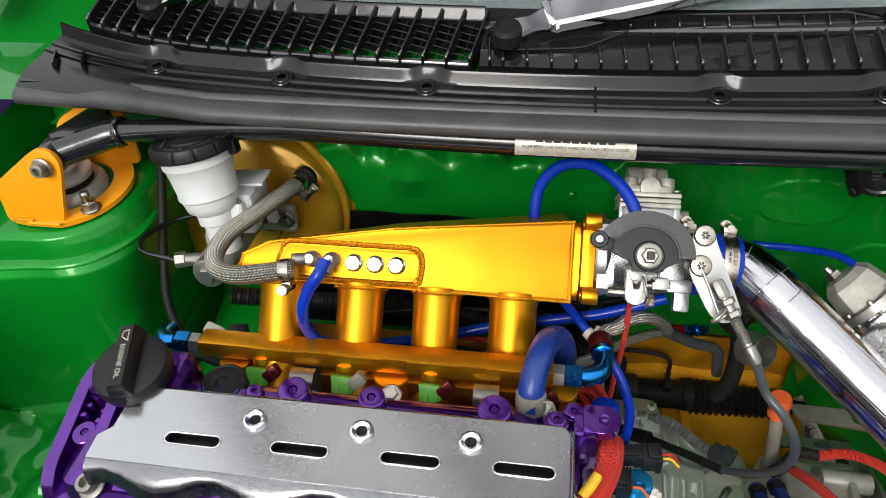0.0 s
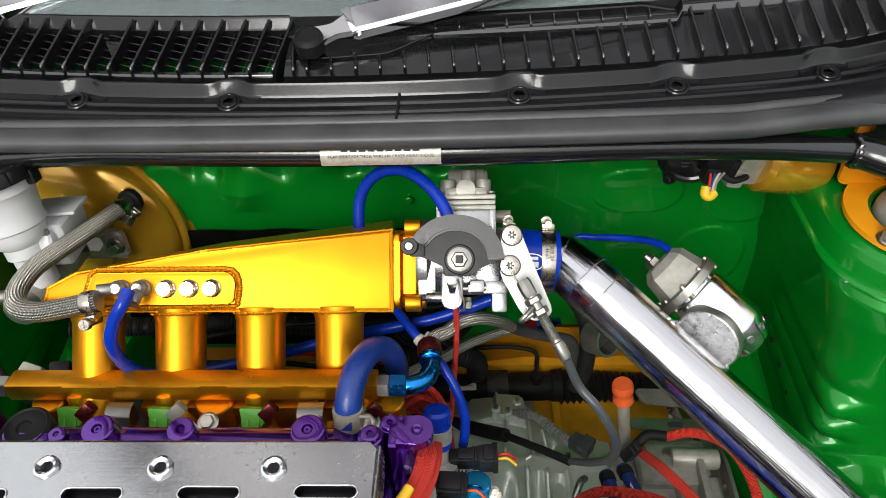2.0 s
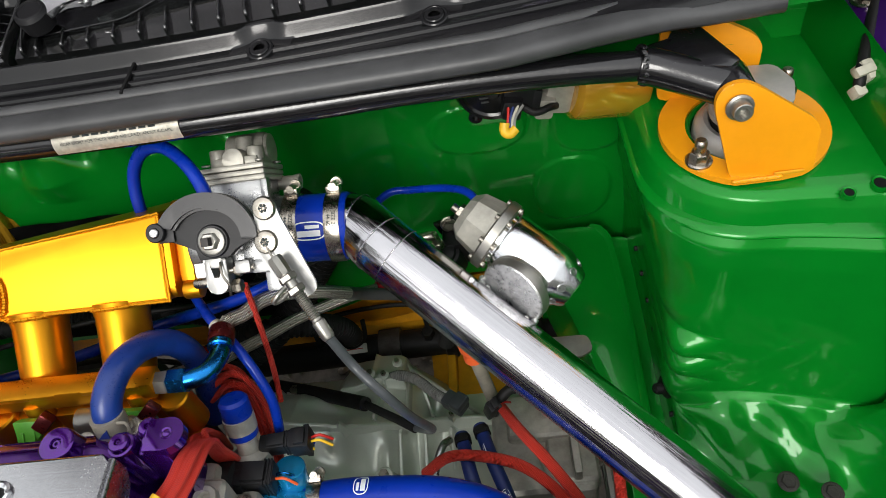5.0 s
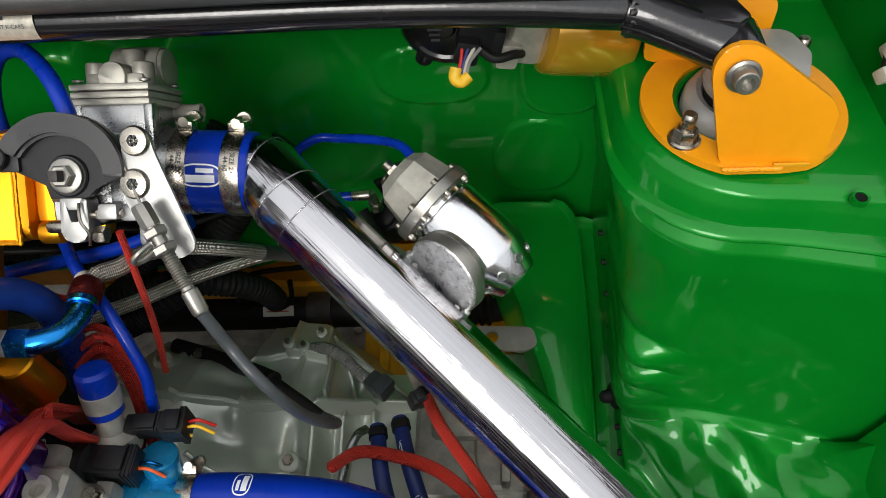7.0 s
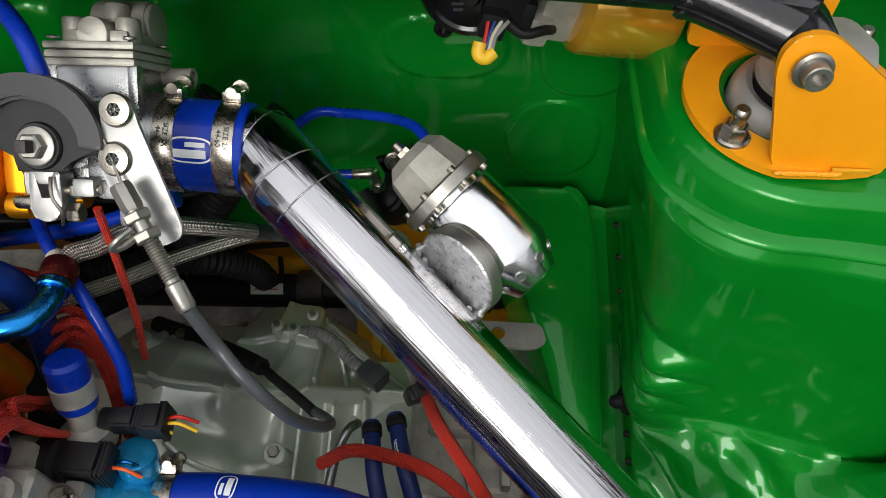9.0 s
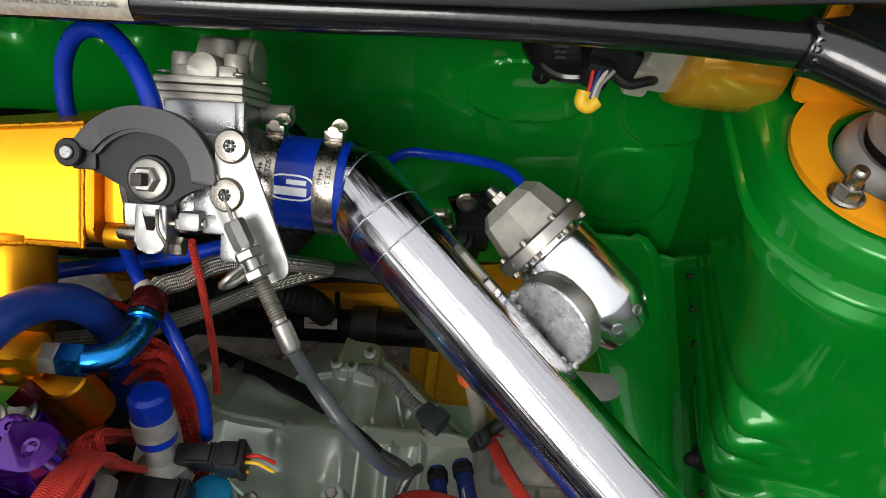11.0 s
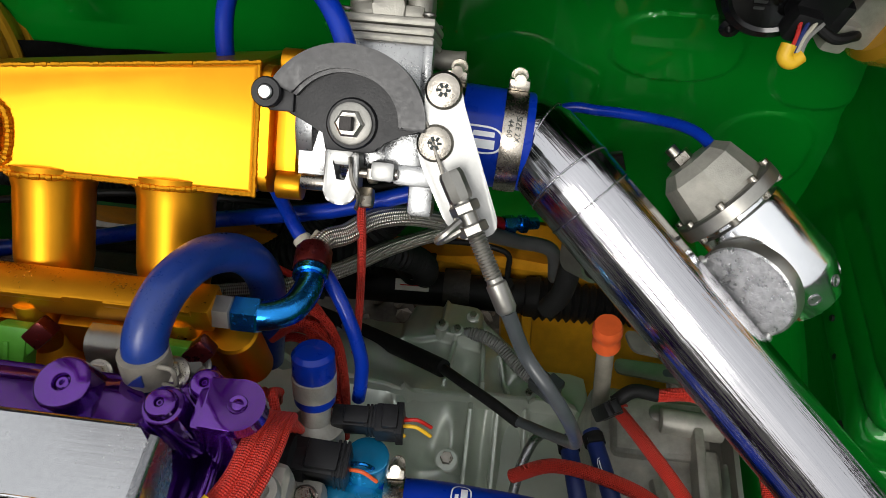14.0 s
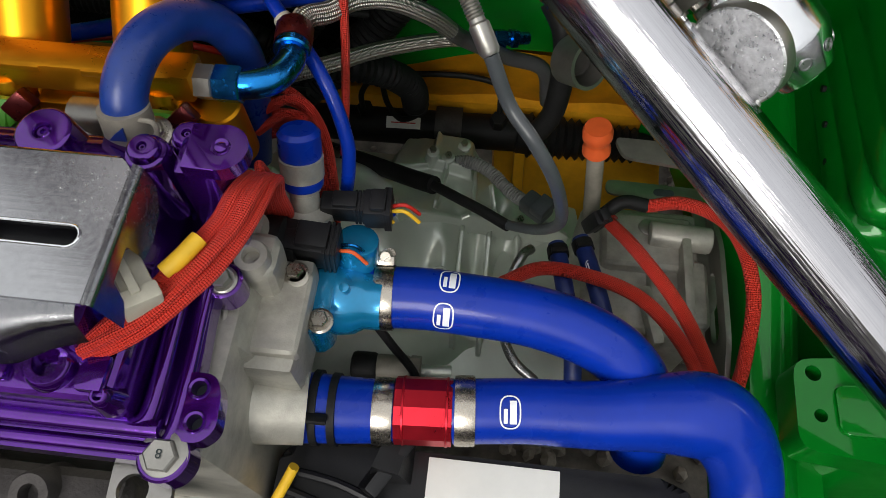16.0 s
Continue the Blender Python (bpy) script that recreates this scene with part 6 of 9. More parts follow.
hose("vacuum_hose", "thin blue silicone hose down to the water sensor", [(0.005, 0.468, 0.77), (0.020, 0.448, 0.767), (0.035, 0.427, 0.764), (0.047, 0.414, 0.759), (0.063, 0.397, 0.750), (0.074, 0.383, 0.737), (0.081, 0.371, 0.717), (0.081, 0.363, 0.700), (0.079, 0.359, 0.686)], 0.0042, BLUE, "vacuum hoses")
bm = bmesh.new()
tj = thing("hose_joiner", "small cream tee joiner in a blue vacuum hose", "joiner", (0.047, 0.414, 0.759))
rod(bm, (0.040, 0.421, 0.7615), (0.051, 0.410, 0.757), 0.0055, 14, 0.001)
rod(bm, (0.046, 0.415, 0.759), (0.052, 0.424, 0.764), 0.004, 12, 0.001)
part("body", bm, CREAM, tj)
hh = hose("heater_hose", "thick faded blue silicone hose arching over the rail", [(-0.0040, 0.316, 0.762), (-0.0045, 0.319, 0.785), (-0.0040, 0.330, 0.802), (0.001, 0.352, 0.809), (0.008, 0.377, 0.799), (0.017, 0.394, 0.778), (0.022, 0.399, 0.748), (0.018, 0.395, 0.710), (0.012, 0.386, 0.670)], 0.0104, BLUE_DUSTY, seg=24)
bm = bmesh.new()
lathe(bm, [(0.0103, -0.004), (0.0112, -0.0035), (0.0112, 0.0035), (0.0103, 0.004)], axes((-0.0041, 0.3165, 0.7665), (0, 0.15, 0.98)), 28)
part("end_cuff", bm, BLUE_DUSTY, hh)
sc = thing("spring_clamp", "aged spring clamp round the blue heater hose", "hose clamp", (-0.006, 0.318, 0.785))
bm = bmesh.new()
SCM = axes((-0.0044, 0.3205, 0.7905), (-0.01, 0.32, 0.94))
lathe(bm, [(0.0105, -0.0075), (0.0117, -0.0075), (0.0119, 0.0), (0.0117, 0.0075), (0.0105, 0.0075)], SCM, 32)
part("band", bm, GREY_TUBE, sc)
bm = bmesh.new()
prism(bm, [(-0.004, -0.003), (0.004, -0.003), (0.004, 0.004), (0.0, 0.001)], 0.001, SCM @ Matrix.Rotation(radians(90), 4, "X") @ pose(0, 0, 0.0124))
part("window", bm, BLUE_DUSTY, sc, "hose showing through the band")
bm = bmesh.new()
tube(bm, [SCM @ Vector(p) for p in ((0.009, -0.006, -0.006), (0.016, -0.007, -0.006), (0.017, -0.007, 0.0), (0.016, -0.007, 0.005), (0.009, -0.006, 0.005))], 0.0012, 8, 3)
part("tab", bm, GREY_TUBE, sc)

# black sheet that stands in for shade on the lower firewall, and sleeved looms and hoses in front of it
pad = thing("firewall_shade", "black felt insulation pad on the lower firewall", "insulation pad", (-0.14, 0.60, 0.62))
bm = bmesh.new()
sheet(bm, lambda u, v: Vector((-0.335 + 0.39 * u, firewall_y(-0.335 + 0.39 * u, 0.55 + 0.195 * v) - 0.010 - 0.003 * math.sin(u * 31) * math.sin(v * 9), 0.55 + 0.195 * v)), 30, 14, 0.006)
part("felt", bm, SHADE_BLACK, pad)
# engine block rear, added as a dark mass for the shade behind the runners
block = thing("engine_block", "dark engine block rear, added to deepen the shade behind the runners", "engine", (-0.16, 0.42, 0.50))
bm = bmesh.new()
box(bm, (0.27, 0.10, 0.20), pose(-0.205, 0.425, 0.545), bevel=0.012, seg=3)
box(bm, (0.10, 0.07, 0.08), pose(-0.20, 0.495, 0.560), bevel=0.02, seg=3)
part("casting", bm, IRON, block)
for pts, r in (([(0.150, 0.575, 0.730), (0.118, 0.556, 0.705), (0.085, 0.540, 0.668), (0.050, 0.527, 0.625), (0.005, 0.512, 0.590), (-0.05, 0.50, 0.56)], 0.0150),
               ([(0.095, 0.585, 0.745), (0.066, 0.560, 0.715), (0.040, 0.538, 0.680), (0.010, 0.520, 0.645), (-0.03, 0.505, 0.612), (-0.10, 0.49, 0.58)], 0.0100),
               ([(-0.36, 0.52, 0.66), (-0.28, 0.535, 0.645), (-0.18, 0.53, 0.655), (-0.08, 0.535, 0.640), (0.0, 0.53, 0.61)], 0.0105)):
    hose("wiring_loom", "black corrugated loom sleeve behind the runners", pts, lambda q, d, r=r: r * (1 + 0.07 * math.sin(d * 2 * math.pi / 0.0045)), RUBBER_DARK, "loom sleeves", seg=18, n=46, cat="cable")
for pts in ([(-0.33, 0.42, 0.700), (-0.22, 0.430, 0.690), (-0.10, 0.44, 0.700), (0.0, 0.43, 0.690), (0.045, 0.42, 0.70)], [(-0.20, 0.455, 0.715), (-0.10, 0.470, 0.722), (0.0, 0.482, 0.712), (0.07, 0.50, 0.69)], [(-0.02, 0.515, 0.700), (0.04, 0.520, 0.690), (0.10, 0.530, 0.700), (0.14, 0.545, 0.72)]):
    hose("engine_wire", "thin black wire behind the runners", pts, 0.0026, RUBBER_DARK, "thin black wires", seg=10, cat="cable")
hose("engine_wire", "dark red wire behind the runners", [(-0.16, 0.445, 0.690), (-0.09, 0.452, 0.700), (-0.02, 0.445, 0.702), (0.03, 0.43, 0.70)], 0.0024, RED_TUBE, "thin black wires", seg=10, cat="cable")
hose("braided_hose", "stainless braided fuel hose behind the fuel rail", [(-0.30, 0.395, 0.735), (-0.22, 0.402, 0.728), (-0.12, 0.403, 0.724), (-0.03, 0.402, 0.716)], 0.0056, BRAID, "fuel hoses")

# braided fuel hoses and their fittings
hose("braided_hose", "stainless braided fuel hose arching from the rail fitting", [(0.0520, 0.408, 0.7650), (0.056, 0.418, 0.766), (0.066, 0.426, 0.763), (0.078, 0.440, 0.760), (0.096, 0.455, 0.748), (0.116, 0.477, 0.717), (0.128, 0.501, 0.681)], 0.0062, BRAID, "fuel hoses")
hose("fuel_hose", "dark rubber hose carrying on from the braided hose", [(0.1275, 0.500, 0.6825), (0.1365, 0.518, 0.656), (0.170, 0.545, 0.612), (0.202, 0.555, 0.590), (0.211, 0.555, 0.548)], 0.0064, RUBBER, "fuel hoses")
hose("braided_hose", "stainless braided fuel hose under the throttle", [(-0.04, 0.40, 0.715), (0.02, 0.411, 0.718), (0.040, 0.426, 0.711), (0.057, 0.443, 0.702), (0.080, 0.477, 0.681), (0.116, 0.519, 0.651), (0.145, 0.543, 0.631)], 0.0056, BRAID, "fuel hoses")
ff = thing("hose_fitting", "red and blue anodised hose fitting on the braided hose", "fitting", (0.165, 0.552, 0.622))
bm = bmesh.new()
d = Vector((0.049, 0.021, -0.015)).normalized()
o = Vector((0.1435, 0.5425, 0.6318))
lathe(bm, [(0.0070, 0), (0.0078, 0.001), (0.0078, 0.012), (0.0066, 0.015)], axes(o, d), 10)
part("collar", bm, ANO_RED, ff, "red anodised collar")
bm = bmesh.new()
an_fitting(bm, o + d * 0.016, d, 0.0078, 0.011)
an_fitting(bm, o + d * 0.031, d, 0.0078, 0.007)
rod(bm, o + d * 0.014, o + d * 0.048, 0.0052, 16)
part("nut", bm, ANO_BLUE, ff, "blue anodised nut")

# ---------------------------------------------------------------- engine: head, valve cover, shield, oil cap
engine = thing("cylinder_head", "silver painted cylinder head casting under the valve cover", "engine", (-0.15, 0.26, 0.55))
bm = bmesh.new()
box(bm, (0.400, 0.135, 0.17), pose(-0.155, 0.254, 0.632), bevel=0.006)
box(bm, (0.36, 0.20, 0.22), pose(-0.16, 0.28, 0.45), bevel=0.01)
part("block", bm, CAST_PAINT, engine)
bm = bmesh.new()
box(bm, (0.045, 0.068, 0.050), pose(0.049, 0.272, 0.668), bevel=0.005)
part("water_jacket", bm, CAST_PAINT, engine, "silver painted water outlet casting")
bm = bmesh.new()
box(bm, (0.032, 0.050, 0.014), pose(0.0575, 0.271, 0.693), bevel=0.005, seg=3)
part("jacket_lid", bm, CAST_PAINT, engine)
bm = bmesh.new()
box(bm, (0.040, 0.034, 0.03), pose(0.045, 0.315, 0.672), bevel=0.006)
part("sensor_boss", bm, CAST_PAINT, engine)
bm = bmesh.new()
lathe(bm, [(0.013, 0), (0.013, 0.002), (0.0105, 0.003), (0.0100, 0.0), (0.004, 0.0), (0, 0.001)], axes((0.036, 0.262, 0.6965), (-0.25, -0.1, 1)), 28)
part("core_plug", bm, CAST_PAINT, engine)
bm = bmesh.new()
tube(bm, [(0.015, 0.232, 0.650), (0.040, 0.234, 0.642), (0.070, 0.237, 0.636)], lambda s, d: 0.0255 - 0.002 * s, 32, 6)
box(bm, (0.030, 0.040, 0.03), pose(0.028, 0.245, 0.665, 20), bevel=0.008)
part("water_neck", bm, CAST_PAINT, engine, "silver painted hose neck")
for p in ((0.0635, 0.293, 0.699), (0.046, 0.302, 0.693)):
    hexbolt("bolt", p, (0, 0, 1), 0.005, engine, STEEL, 0.006)
bm = bmesh.new()
lathe(bm, [(0.0100, -0.012), (0.0092, -0.002), (0.0086, 0.0), (0.0048, 0.0), (0.0044, -0.001), (0.0044, -0.008), (0, -0.008)], axes((0.048, 0.285, 0.734), (0.02, -0.05, 1)), 28)
box(bm, (0.022, 0.026, 0.046), pose(0.0475, 0.290, 0.706, 0, 4), bevel=0.008, seg=3)
box(bm, (0.020, 0.050, 0.044), pose(0.040, 0.266, 0.692, 0, -14), bevel=0.008, seg=3)
part("lug", bm, CAST_PAINT, engine, "silver lug with a bolt hole")
bm = bmesh.new()
tube(bm, [(0.0425 + 0.006 * math.cos(2 * math.pi * k / 24), 0.262 + 0.017 * math.sin(2 * math.pi * k / 24), 0.704 - 0.012 * math.cos(2 * math.pi * k / 24)) for k in range(25)], 0.0022, 10, smooth=False, cap=False)
part("oval_rib", bm, CAST_PAINT, engine)
bm = bmesh.new()
lathe(bm, [(0.0062, -0.002), (0.0058, 0.0015), (0.005, 0.002), (0, 0.002)], axes((0.0655, 0.2905, 0.699), (0, 0, 1)), 24)
part("cast_pip", bm, CAST_PAINT, engine)
bm = bmesh.new()
box(bm, (0.006, 0.012, 0.016), pose(0.026, 0.205, 0.662, 20), bevel=0.002)
part("bracket", bm, PLATE, engine)

cover = thing("valve_cover", "purple candy coated valve cover with bolt lugs", "valve cover", (-0.16, 0.25, 0.715))
bm = bmesh.new()
base = round_poly([(-0.372, 0.180), (-0.372, 0.318), (-0.300, 0.334), (0.024, 0.334), (0.038, 0.316), (0.036, 0.255), (0.039, 0.224), (0.039, 0.188), (0.030, 0.180)], 0.010)
prism(bm, base, 0.012, pose(0, 0, 0.7335), 0.003)
part("base_flange", bm, PURPLE, cover)
bm = bmesh.new()
rings = []
for z, e in ((0.727, 0.0), (0.733, -0.003), (0.770, -0.006), (0.788, -0.010), (0.794, -0.018)):
    ol = [(-0.352 - e, 0.202 - e), (-0.352 - e, 0.316 + e), (-0.31, 0.322 + e), (0.004 + e, 0.322 + e), (0.017 + e, 0.308 + e), (0.017 + e, 0.202 - e)]
    rings.append([Vector((x, y, z)) for x, y in round_poly(ol, 0.012)])
loft(bm, rings)
part("body", bm, PURPLE, cover)
# nested raised lips that follow the cover's outline
for path, r in (([(0.0335, 0.318, 0.735), (0.0325, 0.262, 0.735), (0.0345, 0.225, 0.735), (0.0350, 0.200, 0.735), (0.0335, 0.190, 0.735), (0.0270, 0.1855, 0.735), (0.0, 0.1850, 0.735), (-0.36, 0.1845, 0.735)], 0.0034),
                ([(0.0235, 0.318, 0.741), (0.0230, 0.262, 0.741), (0.0245, 0.225, 0.741), (0.0250, 0.204, 0.741), (0.0238, 0.1965, 0.741), (0.0175, 0.1935, 0.741), (0.0, 0.1930, 0.741), (-0.36, 0.1925, 0.741)], 0.0044)):
    bm = bmesh.new()
    tube(bm, path, r, 14, 6)
    part("lip", bm, PURPLE, cover)
# two-hole ear and the bolt seats
bm = bmesh.new()
prism(bm, round_poly([(0.034, 0.2215), (0.0485, 0.2210), (0.0530, 0.2130), (0.0545, 0.1960), (0.0485, 0.1895), (0.0385, 0.1895), (0.034, 0.200)], 0.006), 0.012, pose(0, 0, 0.7375), holes=[ring_pts(0.0425, 0.2138, 0.0036, 18), ring_pts(0.0445, 0.1985, 0.0036, 18)])
part("ear", bm, PURPLE, cover)
for x, y in ((0.0425, 0.2138), (0.0445, 0.1985)):
    bm = bmesh.new()
    lathe(bm, [(0.0036, -0.003), (0.0036, 0.0005), (0.0048, 0.0009), (0.0052, 0.0)], axes((x, y, 0.7375), (0, 0, 1)), 24, cap=False)
    part("hole_rim", bm, PURPLE, cover)
    bm = bmesh.new()
    # hole bottom coloured dark for the shade down there
    rod(bm, (x, y, 0.7285), (x, y, 0.7300), 0.0036, 16)
    part("hole_bottom", bm, INK_AND_HOLE, cover)
for x, y, r in ((0.0340, 0.1830, 0.0118), (0.0385, 0.2690, 0.0098)):
    bm = bmesh.new()
    lathe(bm, [(r, -0.014), (r, 0.001), (r - 0.001, 0.002), (r * 0.82, 0.002), (r * 0.78, 0.0005), (0, 0.0005)], axes((x, y, 0.7345), (0, 0, 1)), 32)
    part("bolt_seat", bm, PURPLE, cover)
# lower front step with its boss
bm = bmesh.new()
box(bm, (0.3395, 0.046, 0.044), pose(-0.150, 0.2180, 0.750), bevel=0.005, seg=3)
part("front_step", bm, PURPLE, cover)
bm = bmesh.new()
box(bm, (0.012, 0.016, 0.006), pose(0.012, 0.2060, 0.7735), bevel=0.0025)
part("step_pad", bm, PURPLE, cover)
bm = bmesh.new()
box(bm, (0.030, 0.014, 0.006), pose(-0.038, 0.2060, 0.7735), bevel=0.0025)
part("step_pad", bm, PURPLE, cover)
for x, y, z, r in ((-0.0072, 0.2072, 0.776, 0.0098), (0.0162, 0.1975, 0.772, 0.0040), (-0.18, 0.2072, 0.776, 0.0098)):
    bm = bmesh.new()
    lathe(bm, [(r + 0.003, -0.012), (r + 0.001, -0.002), (r, 0.001), (r - 0.001, 0.002), (r * 0.55, 0.002), (r * 0.5, -0.006), (0, -0.006)], axes((x, y, z), (0, -0.1, 1)), 28)
    part("boss", bm, PURPLE, cover)


def lug(x, y, z, r, h, mtl=None):
    """Bolt lug with a sunken cap screw."""
    bm = bmesh.new()
    lathe(bm, [(r + 0.002, -h), (r + 0.0005, -0.004), (r, -0.001), (r - 0.0008, -0.0002), (r - 0.0016, 0), (r * 0.34, 0), (r * 0.29, -0.0010), (r * 0.27, -0.0030), (0, -0.0030)], axes((x, y, z), (0, -0.06, 1)), 30)
    part("lug", bm, mtl or PURPLE, cover)
    bm = bmesh.new()
    lathe(bm, [(r * 0.24, -0.0034), (r * 0.24, -0.0014), (r * 0.20, -0.0010), (r * 0.11, -0.0010), (r * 0.10, -0.0026), (0, -0.0026)], axes((x, y, z), (0, -0.06, 1)), 16)
    part("cap_screw", bm, PURPLE, cover)


for x, r in ((-0.187, 0.0120), (-0.1245, 0.0102), (-0.0305, 0.0124)):
    lug(x, 0.3010, 0.805, r, 0.030)
for x, y, z in ((-0.2194, 0.2995, 0.803), (0.0155, 0.297, 0.809), (0.028, 0.312, 0.800)):
    lug(x, y, z - 0.003, 0.0068, 0.018)
for x, y in ((-0.154, 0.304), (-0.178, 0.3125), (-0.205, 0.312), (-0.09, 0.312)):
    bm = bmesh.new()
    lathe(bm, [(0.0042, -0.02), (0.0038, -0.001), (0.003, 0), (0.0012, 0), (0.001, -0.002), (0, -0.002)], axes((x, y, 0.7845), (0, -0.06, 1)), 18)
    part("pip", bm, PURPLE, cover)
for x in (-0.115, 0.006):
    hexbolt("cover_bolt", (x, 0.3205, 0.782), (0, -0.3, 0.95), 0.0058, cover, STEEL, 0.005)
bm = bmesh.new()
dee = [(0.0345, 0.2880)] + ring_pts(0.0495, 0.2998, 0.0118, 20, -math.pi / 2, math.pi / 2) + [(0.0345, 0.3116)]
prism(bm, dee, 0.008, pose(0, 0, 0.8065), 0.0012)
part("end_lug", bm, PURPLE, cover, "flat round-ended lug with a sunken screw")
bm = bmesh.new()
lathe(bm, [(0.0044, 0.0), (0.0040, 0.0006), (0.0030, 0.0004), (0.0026, 0.0002), (0.0012, 0.0010), (0, 0.0012)], axes((0.0495, 0.2998, 0.8066), (0, 0, 1)), 20)
part("end_screw", bm, PURPLE, cover)
bm = bmesh.new()
box(bm, (0.020, 0.021, 0.066), pose(0.0375, 0.2998, 0.766), bevel=0.004)
rod(bm, (0.0155, 0.2985, 0.755), (0.0155, 0.2975, 0.8020), 0.0098, 28, 0.003)
rod(bm, (0.028, 0.3125, 0.750), (0.028, 0.3120, 0.7945), 0.0085, 24, 0.003)
box(bm, (0.018, 0.016, 0.030), pose(0.0090, 0.3290, 0.748), bevel=0.004)
part("corner_lug_base", bm, PURPLE, cover)
bm = bmesh.new()
box(bm, (0.318, 0.020, 0.022), pose(-0.135, 0.309, 0.770), bevel=0.005)
part("rear_rail", bm, PURPLE, cover)
bm = bmesh.new()
lathe(bm, [(0.019, -0.01), (0.019, 0.0), (0.017, 0.002), (0.0155, 0.001), (0.012, 0.0025), (0.006, 0.0025), (0.005, 0.001), (0, 0.001)], axes((-0.250, 0.308, 0.793), (0, -0.05, 1)), 32)
part("grommet", bm, RUBBER_DARK, cover, "black rubber breather grommet")
# end housing under the oil cap: two upright walls with a ribbed trough between them
for nm, x, w in (("outer_wall", -0.3560, 0.010), ("inner_wall", -0.3270, 0.009)):
    bm = bmesh.new()
    side_out = [(0.205, 0.735), (0.206, 0.770), (0.222, 0.788), (0.262, 0.797), (0.292, 0.805), (0.322, 0.800), (0.326, 0.735)]
    prism(bm, round_poly(side_out, 0.012), w, Matrix(((0, 0, 1, x + w / 2), (1, 0, 0, 0), (0, 1, 0, 0), (0, 0, 0, 1))), 0.0022)
    part(nm, bm, PURPLE, cover)
bm = bmesh.new()
box(bm, (0.040, 0.110, 0.034), pose(-0.342, 0.262, 0.757, 4), bevel=0.006)
box(bm, (0.075, 0.050, 0.040), pose(-0.312, 0.302, 0.792), bevel=0.012, seg=3)
part("filler_housing", bm, PURPLE, cover)
for k in range(5):
    bm = bmesh.new()
    box(bm, (0.009, 0.0045, 0.016), pose(-0.350, 0.266 + 0.009 * k, 0.788), bevel=0.0015)
    part("fin", bm, PURPLE, cover)
    bm = bmesh.new()
    box(bm, (0.008, 0.0045, 0.016), pose(-0.332, 0.262 + 0.009 * k, 0.788), bevel=0.0015)
    part("fin", bm, PURPLE, cover)
lug(-0.3405, 0.2520, 0.794, 0.0098, 0.02)
lug(-0.3375, 0.2350, 0.788, 0.0062, 0.02)
for x, y, z, r in ((0.0340, 0.1830, 0.735, 0.0078), (0.0078, 0.3325, 0.7635, 0.0056), (0.0385, 0.2690, 0.735, 0.0052)):
    hexbolt("flange_bolt", (x, y, z), (0, -0.1, 1), r, cover, PLATE, 0.006)
cap = thing("oil_filler_cap", "black plastic oil filler cap on the purple cover", "oil cap", (-0.308, 0.290, 0.815))
OC = axes((-0.3085, 0.2925, 0.8205), (-0.05, -0.10, 0.99))
bm = bmesh.new()
lathe(bm, [(0.022, -0.012), (0.026, -0.006), (0.0288, -0.004), (0.0295, 0.0), (0.0295, 0.007), (0.0285, 0.0100), (0.026, 0.0115), (0, 0.0115)], OC, 64)
part("disc", bm, PLASTIC_DULL, cap)
bm = bmesh.new()
GR = OC @ pose(0, 0, 0.0115, 0, 0, 105)
rings = []
for s in (-1.0, -0.93, -0.5, 0, 0.5, 0.93, 1.0):
    w = 0.0075
    h = 0.013 if abs(s) < 0.95 else 0.009
    rings.append([GR @ Vector((s * 0.029, a * w, b * h)) for a, b in ((-1.15, 0), (-0.9, 0.8), (-0.7, 1), (0.7, 1), (0.9, 0.8), (1.15, 0))])
loft(bm, rings)
part("grip", bm, PLASTIC_DULL, cap)
bm = bmesh.new()
tube(bm, [GR @ Vector(p) for p in ((0.012, -0.003, 0.0133), (0.016, 0.002, 0.0133), (0.021, 0.0015, 0.0133), (0.022, -0.003, 0.0133), (0.012, -0.003, 0.0133))], 0.0006, 6, 1, smooth=False)
part("oil_can_mark", bm, TAG, cap, "small moulded oil can symbol")

EDGE_Y = (0.2175, 0.2205, 0.226, 0.231, 0.246, 0.2485, 0.258, 0.270, 0.2775)
shield = thing("coil_cover", "brushed aluminium cover plate over the ignition coils", "cover plate", (-0.14, 0.24, 0.80))
bm = bmesh.new()
out = [(-0.308, 0.2175), (-0.3085, 0.235), (-0.300, 0.243), (-0.299, 0.272), (-0.293, 0.2785), (0.020, 0.2795), (0.0245, 0.275), (0.0245, 0.2175)]
holes = [ring_pts(x, 0.2595, 0.0052, 18) for x in (-0.198, -0.1195, -0.0425)] + [slot_pts(x, 0.2435 + 0.018 * x, 0.0405, 0.0085) for x in (-0.2374, -0.1596, -0.0821, -0.0054)]
prism(bm, out, 0.0025, pose(0, 0, 0.8225), holes=holes)
part("top_plate", bm, BRUSHED, shield, flat=True)
bm = bmesh.new()
rings = []
for k in range(7):
    a = radians(90 * k / 6)
    rings.append([Vector((0.0245 + 0.0035 * math.sin(a), y, 0.8187 + 0.0035 * math.cos(a))) for y in EDGE_Y])
rings.append([Vector((0.0283 + (0.003 if y < 0.23 else 0), y, z)) for y, z in zip(EDGE_Y, (0.800, 0.801, 0.806, 0.8125, 0.8125, 0.796, 0.794, 0.797, 0.806))])
loft(bm, rings, close=False)
bmesh.ops.solidify(bm, geom=bm.faces[:], thickness=0.0018)
part("side_fold", bm, BRUSHED, shield)
bm = bmesh.new()
rings = []
